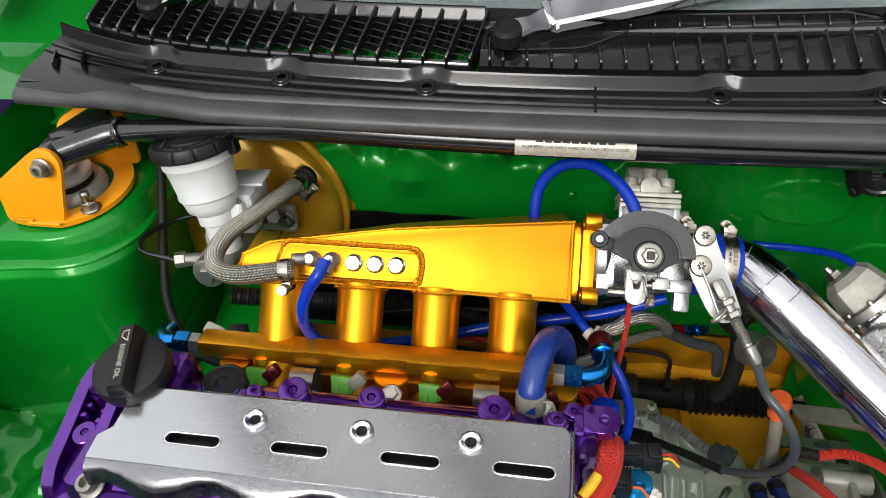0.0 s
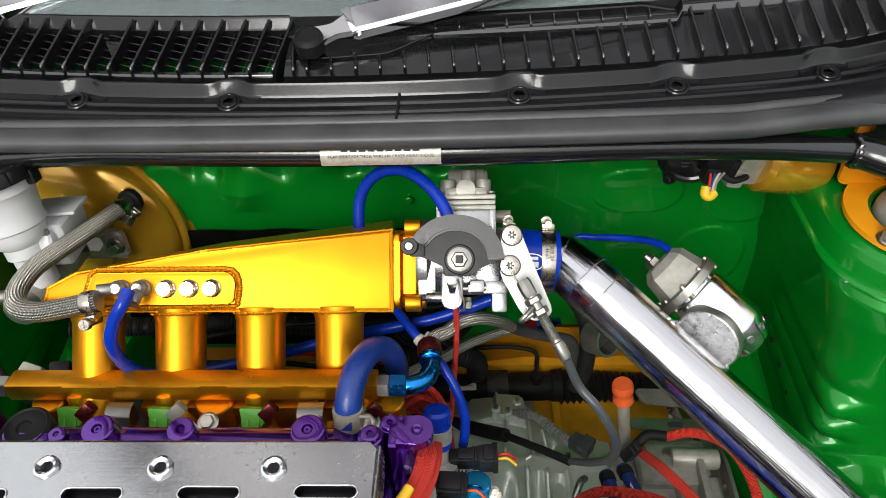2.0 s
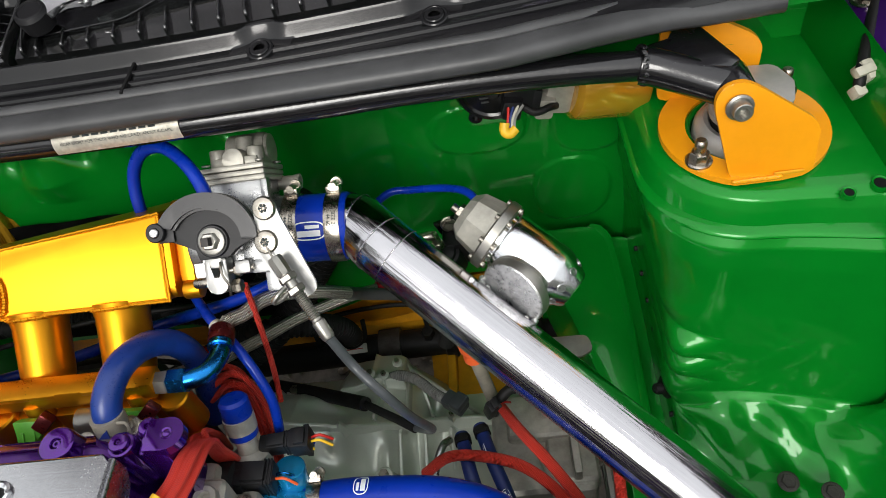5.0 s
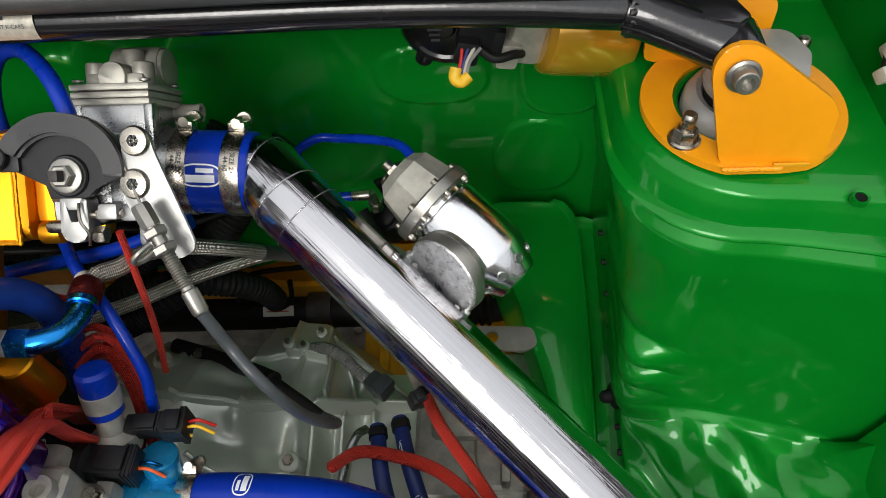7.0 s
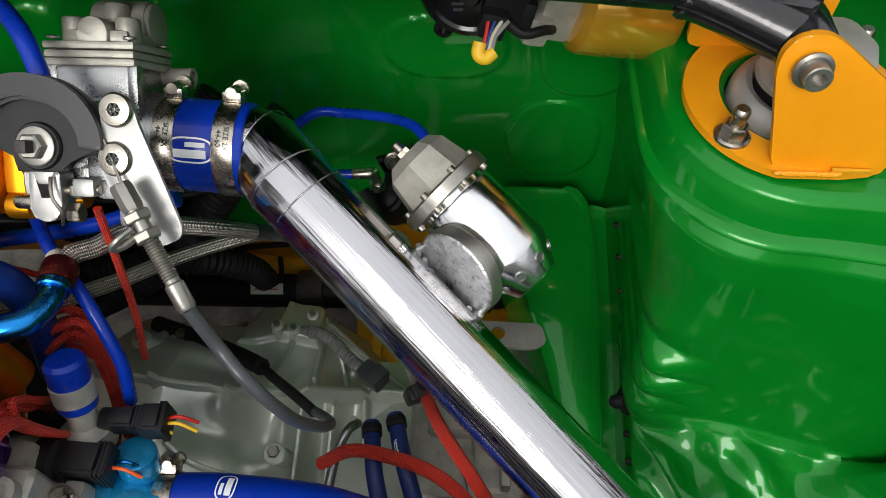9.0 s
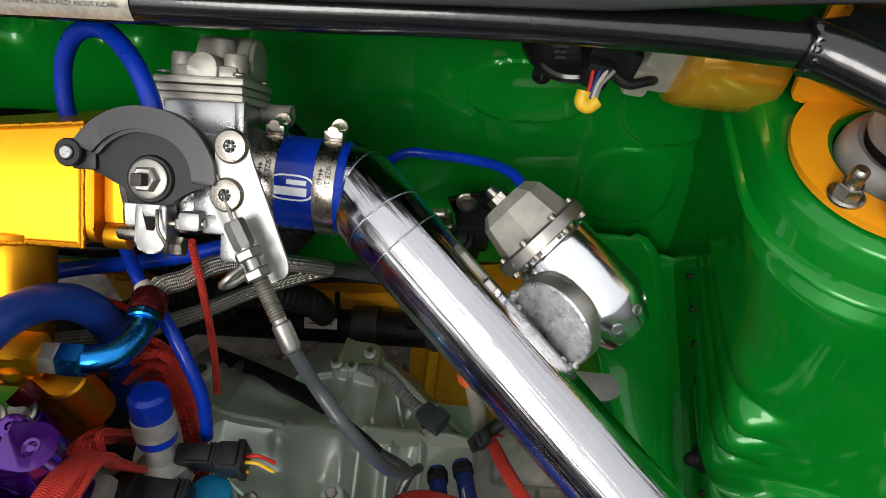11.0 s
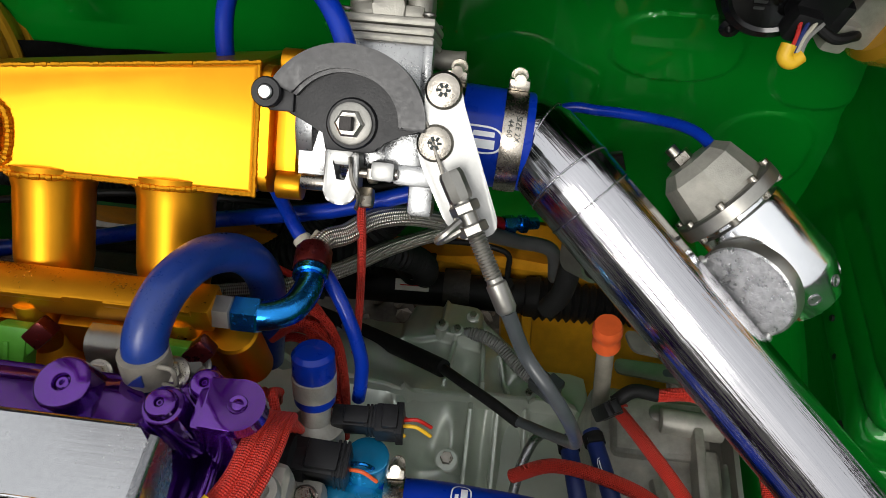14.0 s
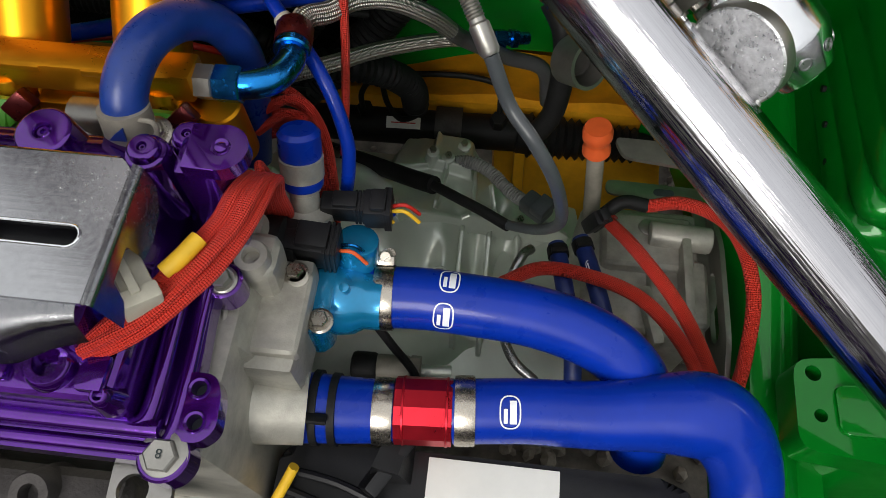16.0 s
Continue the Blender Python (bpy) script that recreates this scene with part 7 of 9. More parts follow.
for k in range(9):
    a = radians(80 * k / 8)
    row = []
    for i in range(25):
        x = -0.308 + 0.3305 * i / 24
        w = 0.5 + 0.5 * math.cos(2 * math.pi * (x + 0.255) / 0.0795 * 1.0)
        r = 0.006 + 0.011 * w
        row.append(Vector((x, 0.2175 - r * math.sin(a), 0.8212 - r * (1 - math.cos(a)))))
    rings.append(row)
rings.append([Vector((p.x, p.y - 0.002, p.z - 0.012)) for p in rings[-1]])
loft(bm, rings, close=False)
bmesh.ops.solidify(bm, geom=bm.faces[:], thickness=0.0018)
part("front_fold", bm, BRUSHED, shield)
bm = bmesh.new()
rings = []
for k in range(5):
    a = radians(90 * k / 4)
    rings.append([Vector((x, 0.2790 + 0.003 * math.sin(a), 0.8192 + 0.003 * math.cos(a))) for x in (-0.293, 0.018)])
rings.append([Vector((x, 0.2822, 0.805)) for x in (-0.293, 0.018)])
loft(bm, rings, close=False)
bmesh.ops.solidify(bm, geom=bm.faces[:], thickness=0.0018)
part("rear_fold", bm, BRUSHED, shield)
for x in (-0.198, -0.1195, -0.0425):
    bm = bmesh.new()
    lathe(bm, [(0.0086, 0.0005), (0.0082, 0.0028), (0.0066, 0.0034), (0.0042, 0.0016), (0.0036, -0.002), (0.0034, -0.006)], axes((x, 0.2595, 0.8222), (0, 0, 1)), 32, cap=False)
    part("cup_washer", bm, POLISHED, shield, "bright dished washer")
    bm = bmesh.new()
    rod(bm, (x, 0.2595, 0.808), (x, 0.2595, 0.819), 0.0036, 14)
    part("screw", bm, RUBBER_DARK, shield)
for x in (-0.2374, -0.1596, -0.0821, -0.0054):
    bm = bmesh.new()
    rim = slot_pts(x, 0.2435 + 0.018 * x, 0.0412, 0.0092, 8)
    tube(bm, [Vector((u, v, 0.8226)) for u, v in rim + rim[:1]], 0.0007, 8, smooth=False, cap=False)
    part("slot_edge", bm, POLISHED, shield, "bright deburred slot edge")
    bm = bmesh.new()
    box(bm, (0.046, 0.020, 0.004), pose(x, 0.2425, 0.8125), bevel=0.001)
    part("coil_top", bm, PLASTIC_DULL, shield, "black coil top below its slot")
hexbolt("corner_bolt", (-0.3125, 0.212, 0.792), (-0.15, -0.3, 0.95), 0.0072, shield, PLATE, 0.010, socket=True)
cnn = thing("coil_connector", "cream wiring connector beside the cover plate", "connector", (0.026, 0.222, 0.79))
bm = bmesh.new()
box(bm, (0.013, 0.026, 0.014), pose(0.0245, 0.2400, 0.790, 6, 12, 40), bevel=0.0018)
box(bm, (0.016, 0.008, 0.017), pose(0.0300, 0.2325, 0.790, 6, 12, 40), bevel=0.0015)
box(bm, (0.004, 0.020, 0.004), pose(0.0245, 0.2405, 0.799, 6, 12, 40), bevel=0.001)
part("shell", bm, CREAM, cnn)

# red loom strands from the coil cover over the cover's end
for i in range(11):
    o = (i % 6 - 2.5) * 0.0030
    dz = 0.0045 * (i // 6) + 0.0012 * math.sin(i * 2.1)
    w = 0.0012 * math.sin(i * 1.7)
    pts = [(0.006, 0.214 - o * 0.3, 0.774 + dz), (0.0180 + o * 0.2, 0.2225 - o * 0.7, 0.778 + dz), (0.0300 + o * 0.4, 0.2320 - o * 0.8, 0.781 + dz + w), (0.0395 + o * 0.6, 0.2440 - o * 0.6, 0.783 + dz), (0.0475 + o * 0.7, 0.2575 - o * 0.5, 0.783 + dz - w), (0.0540 + o * 0.8, 0.2735 - o * 0.3, 0.782 + dz), (0.0570 + o * 0.9, 0.2900 - o * 0.1, 0.780 + dz),
           (0.0580 + o * 0.8, 0.3030, 0.775 + dz * 0.6), (0.0565 + o * 0.8, 0.3140, 0.762), (0.052 + o * 0.7, 0.3200, 0.738), (0.045 + o, 0.330, 0.700), (0.032, 0.352, 0.64)]
    hose("ignition_cable", "red braided ignition loom strand beside the valve cover", pts, 0.0024, RED, "red loom strands", seg=12, cat="cable")
hose("ignition_cable", "red sleeved wire below the fuel rail end", [(0.02, 0.385, 0.70), (0.040, 0.392, 0.712), (0.055, 0.388, 0.705), (0.062, 0.372, 0.680), (0.064, 0.35, 0.64)], 0.0028, RED, "red loom strands", seg=12, cat="cable")
hose("ignition_cable", "red sleeved wire below the fuel rail end", [(0.01, 0.40, 0.69), (0.035, 0.402, 0.700), (0.050, 0.398, 0.690), (0.058, 0.384, 0.660), (0.06, 0.36, 0.63)], 0.0028, RED, "red loom strands", seg=12, cat="cable")
hose("ignition_cable", "red sleeved wire below the fuel rail end", [(0.015, 0.39, 0.705), (0.045, 0.396, 0.722), (0.062, 0.386, 0.708), (0.068, 0.368, 0.675), (0.068, 0.35, 0.64)], 0.0028, RED, "red loom strands", seg=12, cat="cable")
for k in range(5):
    dx, dy, dz = 0.006 * math.sin(k * 2.3), -0.004 * k + 0.006, -0.006 * k
    hose("ignition_cable", "red sleeved wire below the fuel rail end", [(0.0 + dx, 0.400 + dy, 0.694 + dz), (0.026 + dx, 0.404 + dy, 0.712 + dz), (0.046 + dx, 0.398 + dy, 0.710 + dz), (0.058 + dx, 0.382 + dy, 0.690 + dz), (0.062 + dx, 0.364 + dy, 0.664 + dz), (0.056 + dx, 0.350 + dy, 0.63)], 0.0030, RED, "red loom strands", seg=12, cat="cable")
for k in range(5):
    dx, dy = 0.0045 * (k - 2), 0.003 * math.sin(k * 1.9)
    hose("ignition_cable", "red braided ignition loom strand beside the valve", [(0.040 + dx, 0.318 + dy, 0.745), (0.036 + dx, 0.328 + dy, 0.735 + 0.003 * k), (0.030 + dx, 0.342 + dy, 0.715), (0.022 + dx, 0.355, 0.690), (0.012 + dx, 0.365, 0.65)], 0.0026, RED, "red loom strands", seg=12, cat="cable")
hose("ignition_cable", "thin red sleeved wire hanging from the throttle", [(0.075, 0.435, 0.79), (0.074, 0.425, 0.75), (0.070, 0.415, 0.70), (0.066, 0.402, 0.66)], 0.0026, RED, "red loom strands", seg=10, cat="cable")
tp = thing("tape_band", "yellow tape wrapped round the red loom", "tape", (0.05, 0.24, 0.787))
bm = bmesh.new()
tube(bm, [(0.0345, 0.2470, 0.7890), (0.0400, 0.2540, 0.7905), (0.0455, 0.2635, 0.7910)], 0.0040, 16, 4)
part("wrap", bm, WIRE_YELLOW, tp)

# ---------------------------------------------------------------- water outlet, sensors, connectors
thermo = thing("thermostat_housing", "bright blue painted thermostat housing", "thermostat housing", (0.085, 0.285, 0.65))
bm = bmesh.new()
lathe(bm, [(0.0215, 0.0), (0.0230, 0.003), (0.0232, 0.010), (0.0215, 0.018), (0.0180, 0.024), (0.0175, 0.034)], axes((0.074, 0.3005, 0.654), (1, 0.0, 0.0)), 36)
rod(bm, (0.088, 0.318, 0.652), (0.091, 0.326, 0.684), 0.0130, 22, 0.002)
rod(bm, (0.088, 0.297, 0.672), (0.088, 0.295, 0.683), 0.0030, 12, 0.0005)
part("elbow", bm, TEAL, thermo)
bm = bmesh.new()
prism(bm, round_poly([(0.067, 0.322), (0.080, 0.322), (0.082, 0.270), (0.067, 0.266)], 0.006), 0.034, pose(0, 0, 0.6775), 0.003)
part("flange", bm, TEAL, thermo)
hexbolt("bolt", (0.0775, 0.2745, 0.678), (0, -0.1, 1), 0.0052, thermo, STEEL, 0.006)
UP = [(0.098, 0.304, 0.650), (0.121, 0.306, 0.651), (0.149, 0.306, 0.651), (0.203, 0.303, 0.648), (0.243, 0.294, 0.640), (0.268, 0.280, 0.625), (0.280, 0.264, 0.595), (0.284, 0.25, 0.56)]
hose("radiator_hose", "thick blue silicone upper radiator hose with printed logos", UP, 0.0192, BLUE, "radiator hoses", seg=36, n=10)
worm_clamp("hose_clamp", (0.108, 0.3050, 0.6505), (1, 0.06, 0), 0.0195, "stainless worm-drive clamp on the upper radiator hose", (0.0, 0.85, 0.5))
LOW = [(0.1565, 0.2445, 0.628), (0.170, 0.246, 0.629), (0.200, 0.249, 0.630), (0.245, 0.251, 0.632), (0.285, 0.256, 0.634), (0.312, 0.256, 0.632), (0.330, 0.240, 0.622), (0.338, 0.215, 0.605), (0.340, 0.175, 0.58)]
hose("radiator_hose", "thick blue silicone lower radiator hose with a wide bend", LOW, lambda s, d: 0.0195 + 0.0065 * math.exp(-((s - 0.60) / 0.16) ** 2) + 0.004 * max(0, s - 0.6), BLUE, "radiator hoses", seg=40, n=10)
hose("radiator_hose", "short blue silicone joining hose at the water neck", [(0.060, 0.2365, 0.630), (0.075, 0.2375, 0.629), (0.092, 0.2385, 0.628), (0.110, 0.240, 0.627), (0.1225, 0.241, 0.627)], lambda s, d: 0.0218 - 0.0035 * s, BLUE, "radiator hoses", seg=36)
jt = thing("hose_joiner", "red anodised aluminium joiner between two blue hoses", "joiner", (0.12, 0.242, 0.61))
bm = bmesh.new()
lathe(bm, [(0.0170, -0.004), (0.0205, -0.003), (0.0205, 0.031), (0.0170, 0.032)], axes((0.1255, 0.2422, 0.6275), (1, 0.06, 0.01)), 12)
part("sleeve", bm, ANO_RED, jt, angle=20)
for k in (0.001, 0.027):
    bm = bmesh.new()
    lathe(bm, [(0.0195, 0), (0.0209, 0.0004), (0.0209, 0.0016), (0.0195, 0.002)], axes(Vector((0.1255, 0.2422, 0.6275)) + Vector((1, 0.06, 0.01)).normalized() * k, (1, 0.06, 0.01)), 24)
    part("lip", bm, ANO_RED, jt)
worm_clamp("hose_clamp", (0.1155, 0.2405, 0.627), (1, 0.06, 0), 0.0192, "stainless clamp beside the red joiner", (0, 0.3, -0.95))
worm_clamp("hose_clamp", (0.1640, 0.2455, 0.6290), (1, 0.08, 0.02), 0.0200, "stainless clamp beside the red joiner", (0, 0.3, -0.95))
for x, r in ((0.0755, 0.0215), (0.0865, 0.0208)):
    sp = thing("spring_clamp", "black wire spring clamp on the short blue hose", "hose clamp", (x, 0.238, 0.629), "wire clamps")
    bm = bmesh.new()
    lathe(bm, [(r - 0.0005, -0.0022), (r + 0.0012, -0.0022), (r + 0.0012, 0.0022), (r - 0.0005, 0.0022)], axes((x, 0.2378, 0.629), (1, 0.06, 0)), 36)
    part("ring", bm, RUBBER_DARK, sp)
bm = bmesh.new()
box(bm, (0.016, 0.007, 0.003), pose(0.078, 0.226, 0.650, -30), bevel=0.001)
part("ear", bm, RUBBER_DARK, sp)


def connector(name, at, size, turn, label, wires):
    """A moulded plug with ribs, a locking tab and short wires."""
    t = thing(name, label, "connector", at, "sensor plugs")
    m = Matrix.Translation(at) @ turn
    bm = bmesh.new()
    box(bm, size, m, bevel=0.0025)
    part("shell", bm, PLASTIC_DULL, t)
    bm = bmesh.new()
    box(bm, (size[0] * 0.55, size[1] * 0.8, size[2] * 0.25), m, (size[0] * 0.05, 0, size[2] * 0.55), 0.0015)
    part("lock", bm, PLASTIC_DULL, t)
    for k in range(3):
        bm = bmesh.new()
        box(bm, (0.0018, size[1] * 1.08, size[2] * 1.08), m, (size[0] * (0.28 + 0.08 * k), 0, 0), 0.0006)
        part("rib", bm, PLASTIC_DULL, t)
    for k, mt in enumerate(wires):
        bm = bmesh.new()
        a = m @ Vector((size[0] * 0.5, (k - len(wires) / 2 + 0.5) * 0.0035, 0.001))
        tube(bm, [a, a + m.to_3x3() @ Vector((0.008, (k - 1) * 0.001, 0.002)), a + m.to_3x3() @ Vector((0.016, 0.002 * (k - 1), -0.008))], 0.0012, 8, 4)
        part("wire", bm, mt, t)
    return t


connector("sensor_plug", (0.0805, 0.3440, 0.690), (0.027, 0.0135, 0.015), pose(0, 0, 0, 0, 0, 3), "black sensor plug with short coloured wires", (WIRE_YELLOW, BLUE, RED_TUBE))
connector("sensor_plug", (0.1010, 0.3445, 0.690), (0.017, 0.018, 0.018), pose(0, 0, 0, 0, 0, 3), "black sensor plug with short coloured wires", (WIRE_YELLOW, RED_TUBE))
connector("sensor_plug", (0.0660, 0.3165, 0.690), (0.034, 0.020, 0.022), pose(0, 0, 0, 0, 4, -1), "large black sensor plug on the water outlet", (ORANGE, ANO_BLUE))
bm = bmesh.new()
sp = thing("pressure_sensor", "round black sensor body beside the water outlet", "sensor", (0.048, 0.32, 0.68))
lathe(bm, [(0.016, 0), (0.0165, 0.002), (0.0165, 0.012), (0.012, 0.014), (0.012, 0.02)], axes((0.0395, 0.3155, 0.690), (1, -0.03, 0.05)), 32)
part("body", bm, PLASTIC_DULL, sp)
wv = thing("water_valve", "blue capped silver coolant valve standing on the head", "valve", (0.056, 0.345, 0.68))
VA = axes((0.0584, 0.3375, 0.6878), (-0.01, 0.42, 0.90)) @ Matrix.Diagonal((1.16, 1.16, 1.05, 1))
bm = bmesh.new()
lathe(bm, [(0.014, -0.01), (0.014, 0.002), (0.0075, 0.006), (0.0075, 0.016), (0.0085, 0.017), (0.0085, 0.021)], VA, 28)
part("stem", bm, CAST_PAINT, wv, "bare aluminium stem")
bm = bmesh.new()
lathe(bm, [(0.0098, 0.020), (0.0103, 0.021), (0.0103, 0.0255), (0.0098, 0.026)], VA, 28)
lathe(bm, [(0.0100, 0.038), (0.0106, 0.040), (0.0104, 0.052), (0.0085, 0.0545), (0, 0.055)], VA, 28)
part("cap", bm, BLUE, wv, "blue plastic cap")
bm = bmesh.new()
lathe(bm, [(0.0100, 0.0255), (0.0108, 0.026), (0.0110, 0.038), (0.0100, 0.0385)], VA, 28)
part("clamp_band", bm, CAST_PAINT, wv, "zinc clamp band")

# ---------------------------------------------------------------- gearbox, rack, subframe
gb = thing("gearbox", "oil-stained cast aluminium gearbox with ribs and bosses", "gearbox", (0.2, 0.40, 0.35))


def g2(x, y, cx, cy, sx, sy):
    return math.exp(-((x - cx) / sx) ** 2 - ((y - cy) / sy) ** 2)


def ridge(x, y, ax_, ay, bx, by, w, h):
    """A cast rib from a to b, w wide and h high."""
    dx, dy = bx - ax_, by - ay
    t = max(0, min(1, ((x - ax_) * dx + (y - ay) * dy) / (dx * dx + dy * dy)))
    d = math.hypot(x - ax_ - t * dx, y - ay - t * dy)
    return h / (1 + (d / w) ** 6)


def along(x, pts):
    """Straight lines from point to point, level beyond both ends."""
    for (p, q), (r, w) in zip(pts, pts[1:]):
        if x <= r:
            return q + (w - q) * max(0.0, (x - p) / (r - p))
    return pts[-1][1]


def step(v, width):
    """Smooth step from 0 to 1 over the width, centred on v = 0."""
    t = max(0.0, min(1.0, v / width + 0.5))
    return t * t * (3 - 2 * t)


def case_z(x, y):
    """Height of the cast bell housing: a domed rear half and a hollowed front half that meet in a raised joint."""
    top = along(x, ((-0.03, 0.592), (0.045, 0.584), (0.10, 0.554), (0.20, 0.474), (0.27, 0.460)))
    joint = along(x, ((-0.03, 0.428), (0.038, 0.421), (0.075, 0.4245), (0.093, 0.4255), (0.157, 0.4485), (0.20, 0.463), (0.27, 0.467)))
    fall = along(x, ((0.0, 0.90), (0.05, 0.85), (0.14, 0.40), (0.20, 0.25), (0.26, 0.25)))
    d = y - joint
    if d > 0:
        z = top - fall * d
        # dome over the bearing, pocket behind it, flat shelf and upright block
        z += 0.010 * g2(x, y, 0.045, 0.462, 0.035, 0.020) - 0.010 * g2(x, y, 0.075, 0.448, 0.018, 0.010)
        z -= 0.016 * g2(x, y, 0.100, 0.470, 0.016, 0.022) + 0.018 * g2(x, y, 0.178, 0.478, 0.012, 0.016) + 0.012 * g2(x, y, 0.136, 0.465, 0.010, 0.018)
        z += 0.014 * step(y - 0.500, 0.006) * step(x - 0.112, 0.004) * step(0.150 - x, 0.004)
        z += 0.006 * step(y - 0.488 - 0.4 * (x - 0.079), 0.004) * step(0.116 - x, 0.004) * step(x - 0.078, 0.006)
        z += ridge(x, y, 0.012, 0.464, 0.014, 0.500, 0.004, 0.007)
        # the case ends along a slanting rear edge
        z -= 1.6 * max(0.0, (x - 0.151) * 0.627 + (y - 0.540) * 0.779) + 1.5 * max(0.0, y - 0.546) + 1.5 * max(0.0, y - 0.515) * step(0.075 - x, 0.02)
    else:
        z = top - 0.008 + 0.25 * d
        # smooth hollows between standing flanges
        z -= 0.022 * g2(x, y, 0.112, 0.400, 0.020, 0.020) + 0.012 * g2(x, y, 0.070, 0.395, 0.020, 0.018) + 0.024 * g2(x, y, 0.159, 0.41, 0.008, 0.05) + 0.024 * g2(x, y, 0.184, 0.41, 0.009, 0.05)
        z += 0.010 * g2(x, y, 0.088, 0.412, 0.009, 0.010) + 0.012 * g2(x, y, 0.134, 0.402, 0.008, 0.022) + 0.014 * g2(x, y, 0.128, 0.374, 0.014, 0.010)
        z += ridge(x, y, 0.198, 0.455, 0.200, 0.330, 0.003, 0.008)
        z -= 0.9 * max(0.0, 0.352 - y)
    return z


bm = bmesh.new()
sheet(bm, lambda u, v: Vector((-0.02 + 0.282 * u, 0.29 + 0.29 * v, case_z(-0.02 + 0.282 * u, 0.29 + 0.29 * v))), 230, 230)
part("case", bm, CAST_DIRTY, gb, angle=80)


def web(name, pts, width, height):
    """A cast wall with a rounded top that stands on the case along a line in plan."""
    bm = bmesh.new()
    line = spline([Vector((x, y, 0)) for x, y in pts], 10) if len(pts) > 2 else [Vector((*pts[0], 0)).lerp(Vector((*pts[1], 0)), k / 24) for k in range(25)]
    rings = []
    for k, p in enumerate(line):
        d = (line[min(k + 1, len(line) - 1)] - line[max(k - 1, 0)]).normalized()
        n = Vector((-d.y, d.x, 0))
        z = case_z(p.x, p.y)
        end = min(1.0, (min(k, len(line) - 1 - k) + 1) / 3)
        rings.append([p + n * width * a + Vector((0, 0, z + b)) for a, b in ((-1.6, -0.012), (-0.62, 0.0), (-0.5, height * end - 0.001), (-0.25, height * end), (0.25, height * end), (0.5, height * end - 0.001), (0.62, 0.0), (1.6, -0.012))])
    loft(bm, rings)
    part(name, bm, CAST_DIRTY, gb)


web("joint_flange", [(-0.02, 0.4275), (0.038, 0.421), (0.075, 0.4245), (0.093, 0.4255), (0.157, 0.4485), (0.20, 0.463), (0.245, 0.466)], 0.0045, 0.009)
for pts, w, h in (([(0.147, 0.441), (0.147, 0.340)], 0.0040, 0.012), ([(0.171, 0.450), (0.171, 0.330)], 0.0045, 0.013), ([(0.153, 0.510), (0.155, 0.452)], 0.0035, 0.013), ([(0.168, 0.502), (0.180, 0.461)], 0.0035, 0.010),
                  ([(0.126, 0.502), (0.122, 0.442)], 0.0035, 0.008), ([(0.150, 0.534), (0.240, 0.467)], 0.0040, 0.006), ([(0.052, 0.377), (0.070, 0.366), (0.090, 0.361), (0.118, 0.360)], 0.0040, 0.008)):
    web("rib", pts, w, h)
bm = bmesh.new()
box(bm, (0.28, 0.22, 0.12), pose(0.12, 0.40, 0.40), bevel=0.02)
part("lower_case", bm, CAST_DIRTY, gb)
bm = bmesh.new()
box(bm, (0.10, 0.115, 0.14), pose(0.297, 0.405, 0.462), bevel=0.010, seg=3)
box(bm, (0.075, 0.050, 0.025), pose(0.300, 0.425, 0.532), bevel=0.008, seg=3)
box(bm, (0.05, 0.06, 0.03), pose(0.325, 0.385, 0.522), bevel=0.008, seg=3)
rod(bm, (0.300, 0.430, 0.545), (0.350, 0.428, 0.545), 0.011, 24, 0.002)
box(bm, (0.008, 0.07, 0.02), pose(0.328, 0.39, 0.545), bevel=0.003)
box(bm, (0.010, 0.05, 0.016), pose(0.302, 0.36, 0.535, 0, 0, 12), bevel=0.004)
part("end_case", bm, CAST_PAINT, gb)
for x, y, r, h in ((0.031, 0.485, 0.010, 0.008), (0.010, 0.464, 0.009, 0.008), (0.113, 0.506, 0.006, 0.006), (0.127, 0.507, 0.006, 0.006), (0.199, 0.472, 0.007, 0.004), (0.140, 0.530, 0.006, 0.008), (0.132, 0.385, 0.010, 0.012), (0.058, 0.362, 0.008, 0.006),
                   (0.205, 0.345, 0.014, 0.014), (0.178, 0.340, 0.010, 0.012)):
    z = case_z(x, y) + h * 0.3
    bm = bmesh.new()
    lathe(bm, [(r + 0.004, -0.016), (r, -0.004), (r, h * 0.6), (r - 0.0015, h * 0.7), (r * 0.5, h * 0.7)], axes((x, y, z - h * 0.3), (0, -0.1, 1)), 24)
    part("boss", bm, CAST_DIRTY, gb)
    hexbolt("bolt", (x, y, z + h * 0.4), (0, -0.1, 1), min(0.0055, r * 0.55), gb, STEEL, 0.005, washer=False)
bm = bmesh.new()
rod(bm, (0.299, 0.437, 0.520), (0.299, 0.436, 0.546), 0.0072, 20, 0.001)
part("breather", bm, PLATE, gb, "plated breather stub")
st = thing("temperature_sender", "brown and black temperature sender below the hose", "sensor", (0.11, 0.29, 0.56))
bm = bmesh.new()
rod(bm, (0.098, 0.2880, 0.562), (0.122, 0.2890, 0.562), 0.0095, 24, 0.0015)
an_fitting(bm, (0.122, 0.2890, 0.562), (1, 0.03, 0), 0.0105, 0.008)
part("body", bm, GREY_TUBE, st, "aged brown-grey body")
bm = bmesh.new()
rod(bm, (0.080, 0.2875, 0.562), (0.099, 0.2880, 0.562), 0.0105, 24, 0.003)
part("boot", bm, RUBBER_DARK, st, "black rubber boot")
bm = bmesh.new()
rod(bm, (0.130, 0.2890, 0.562), (0.152, 0.2905, 0.562), 0.0042, 14, 0.0006)
part("stud", bm, CAST_DIRTY, st)
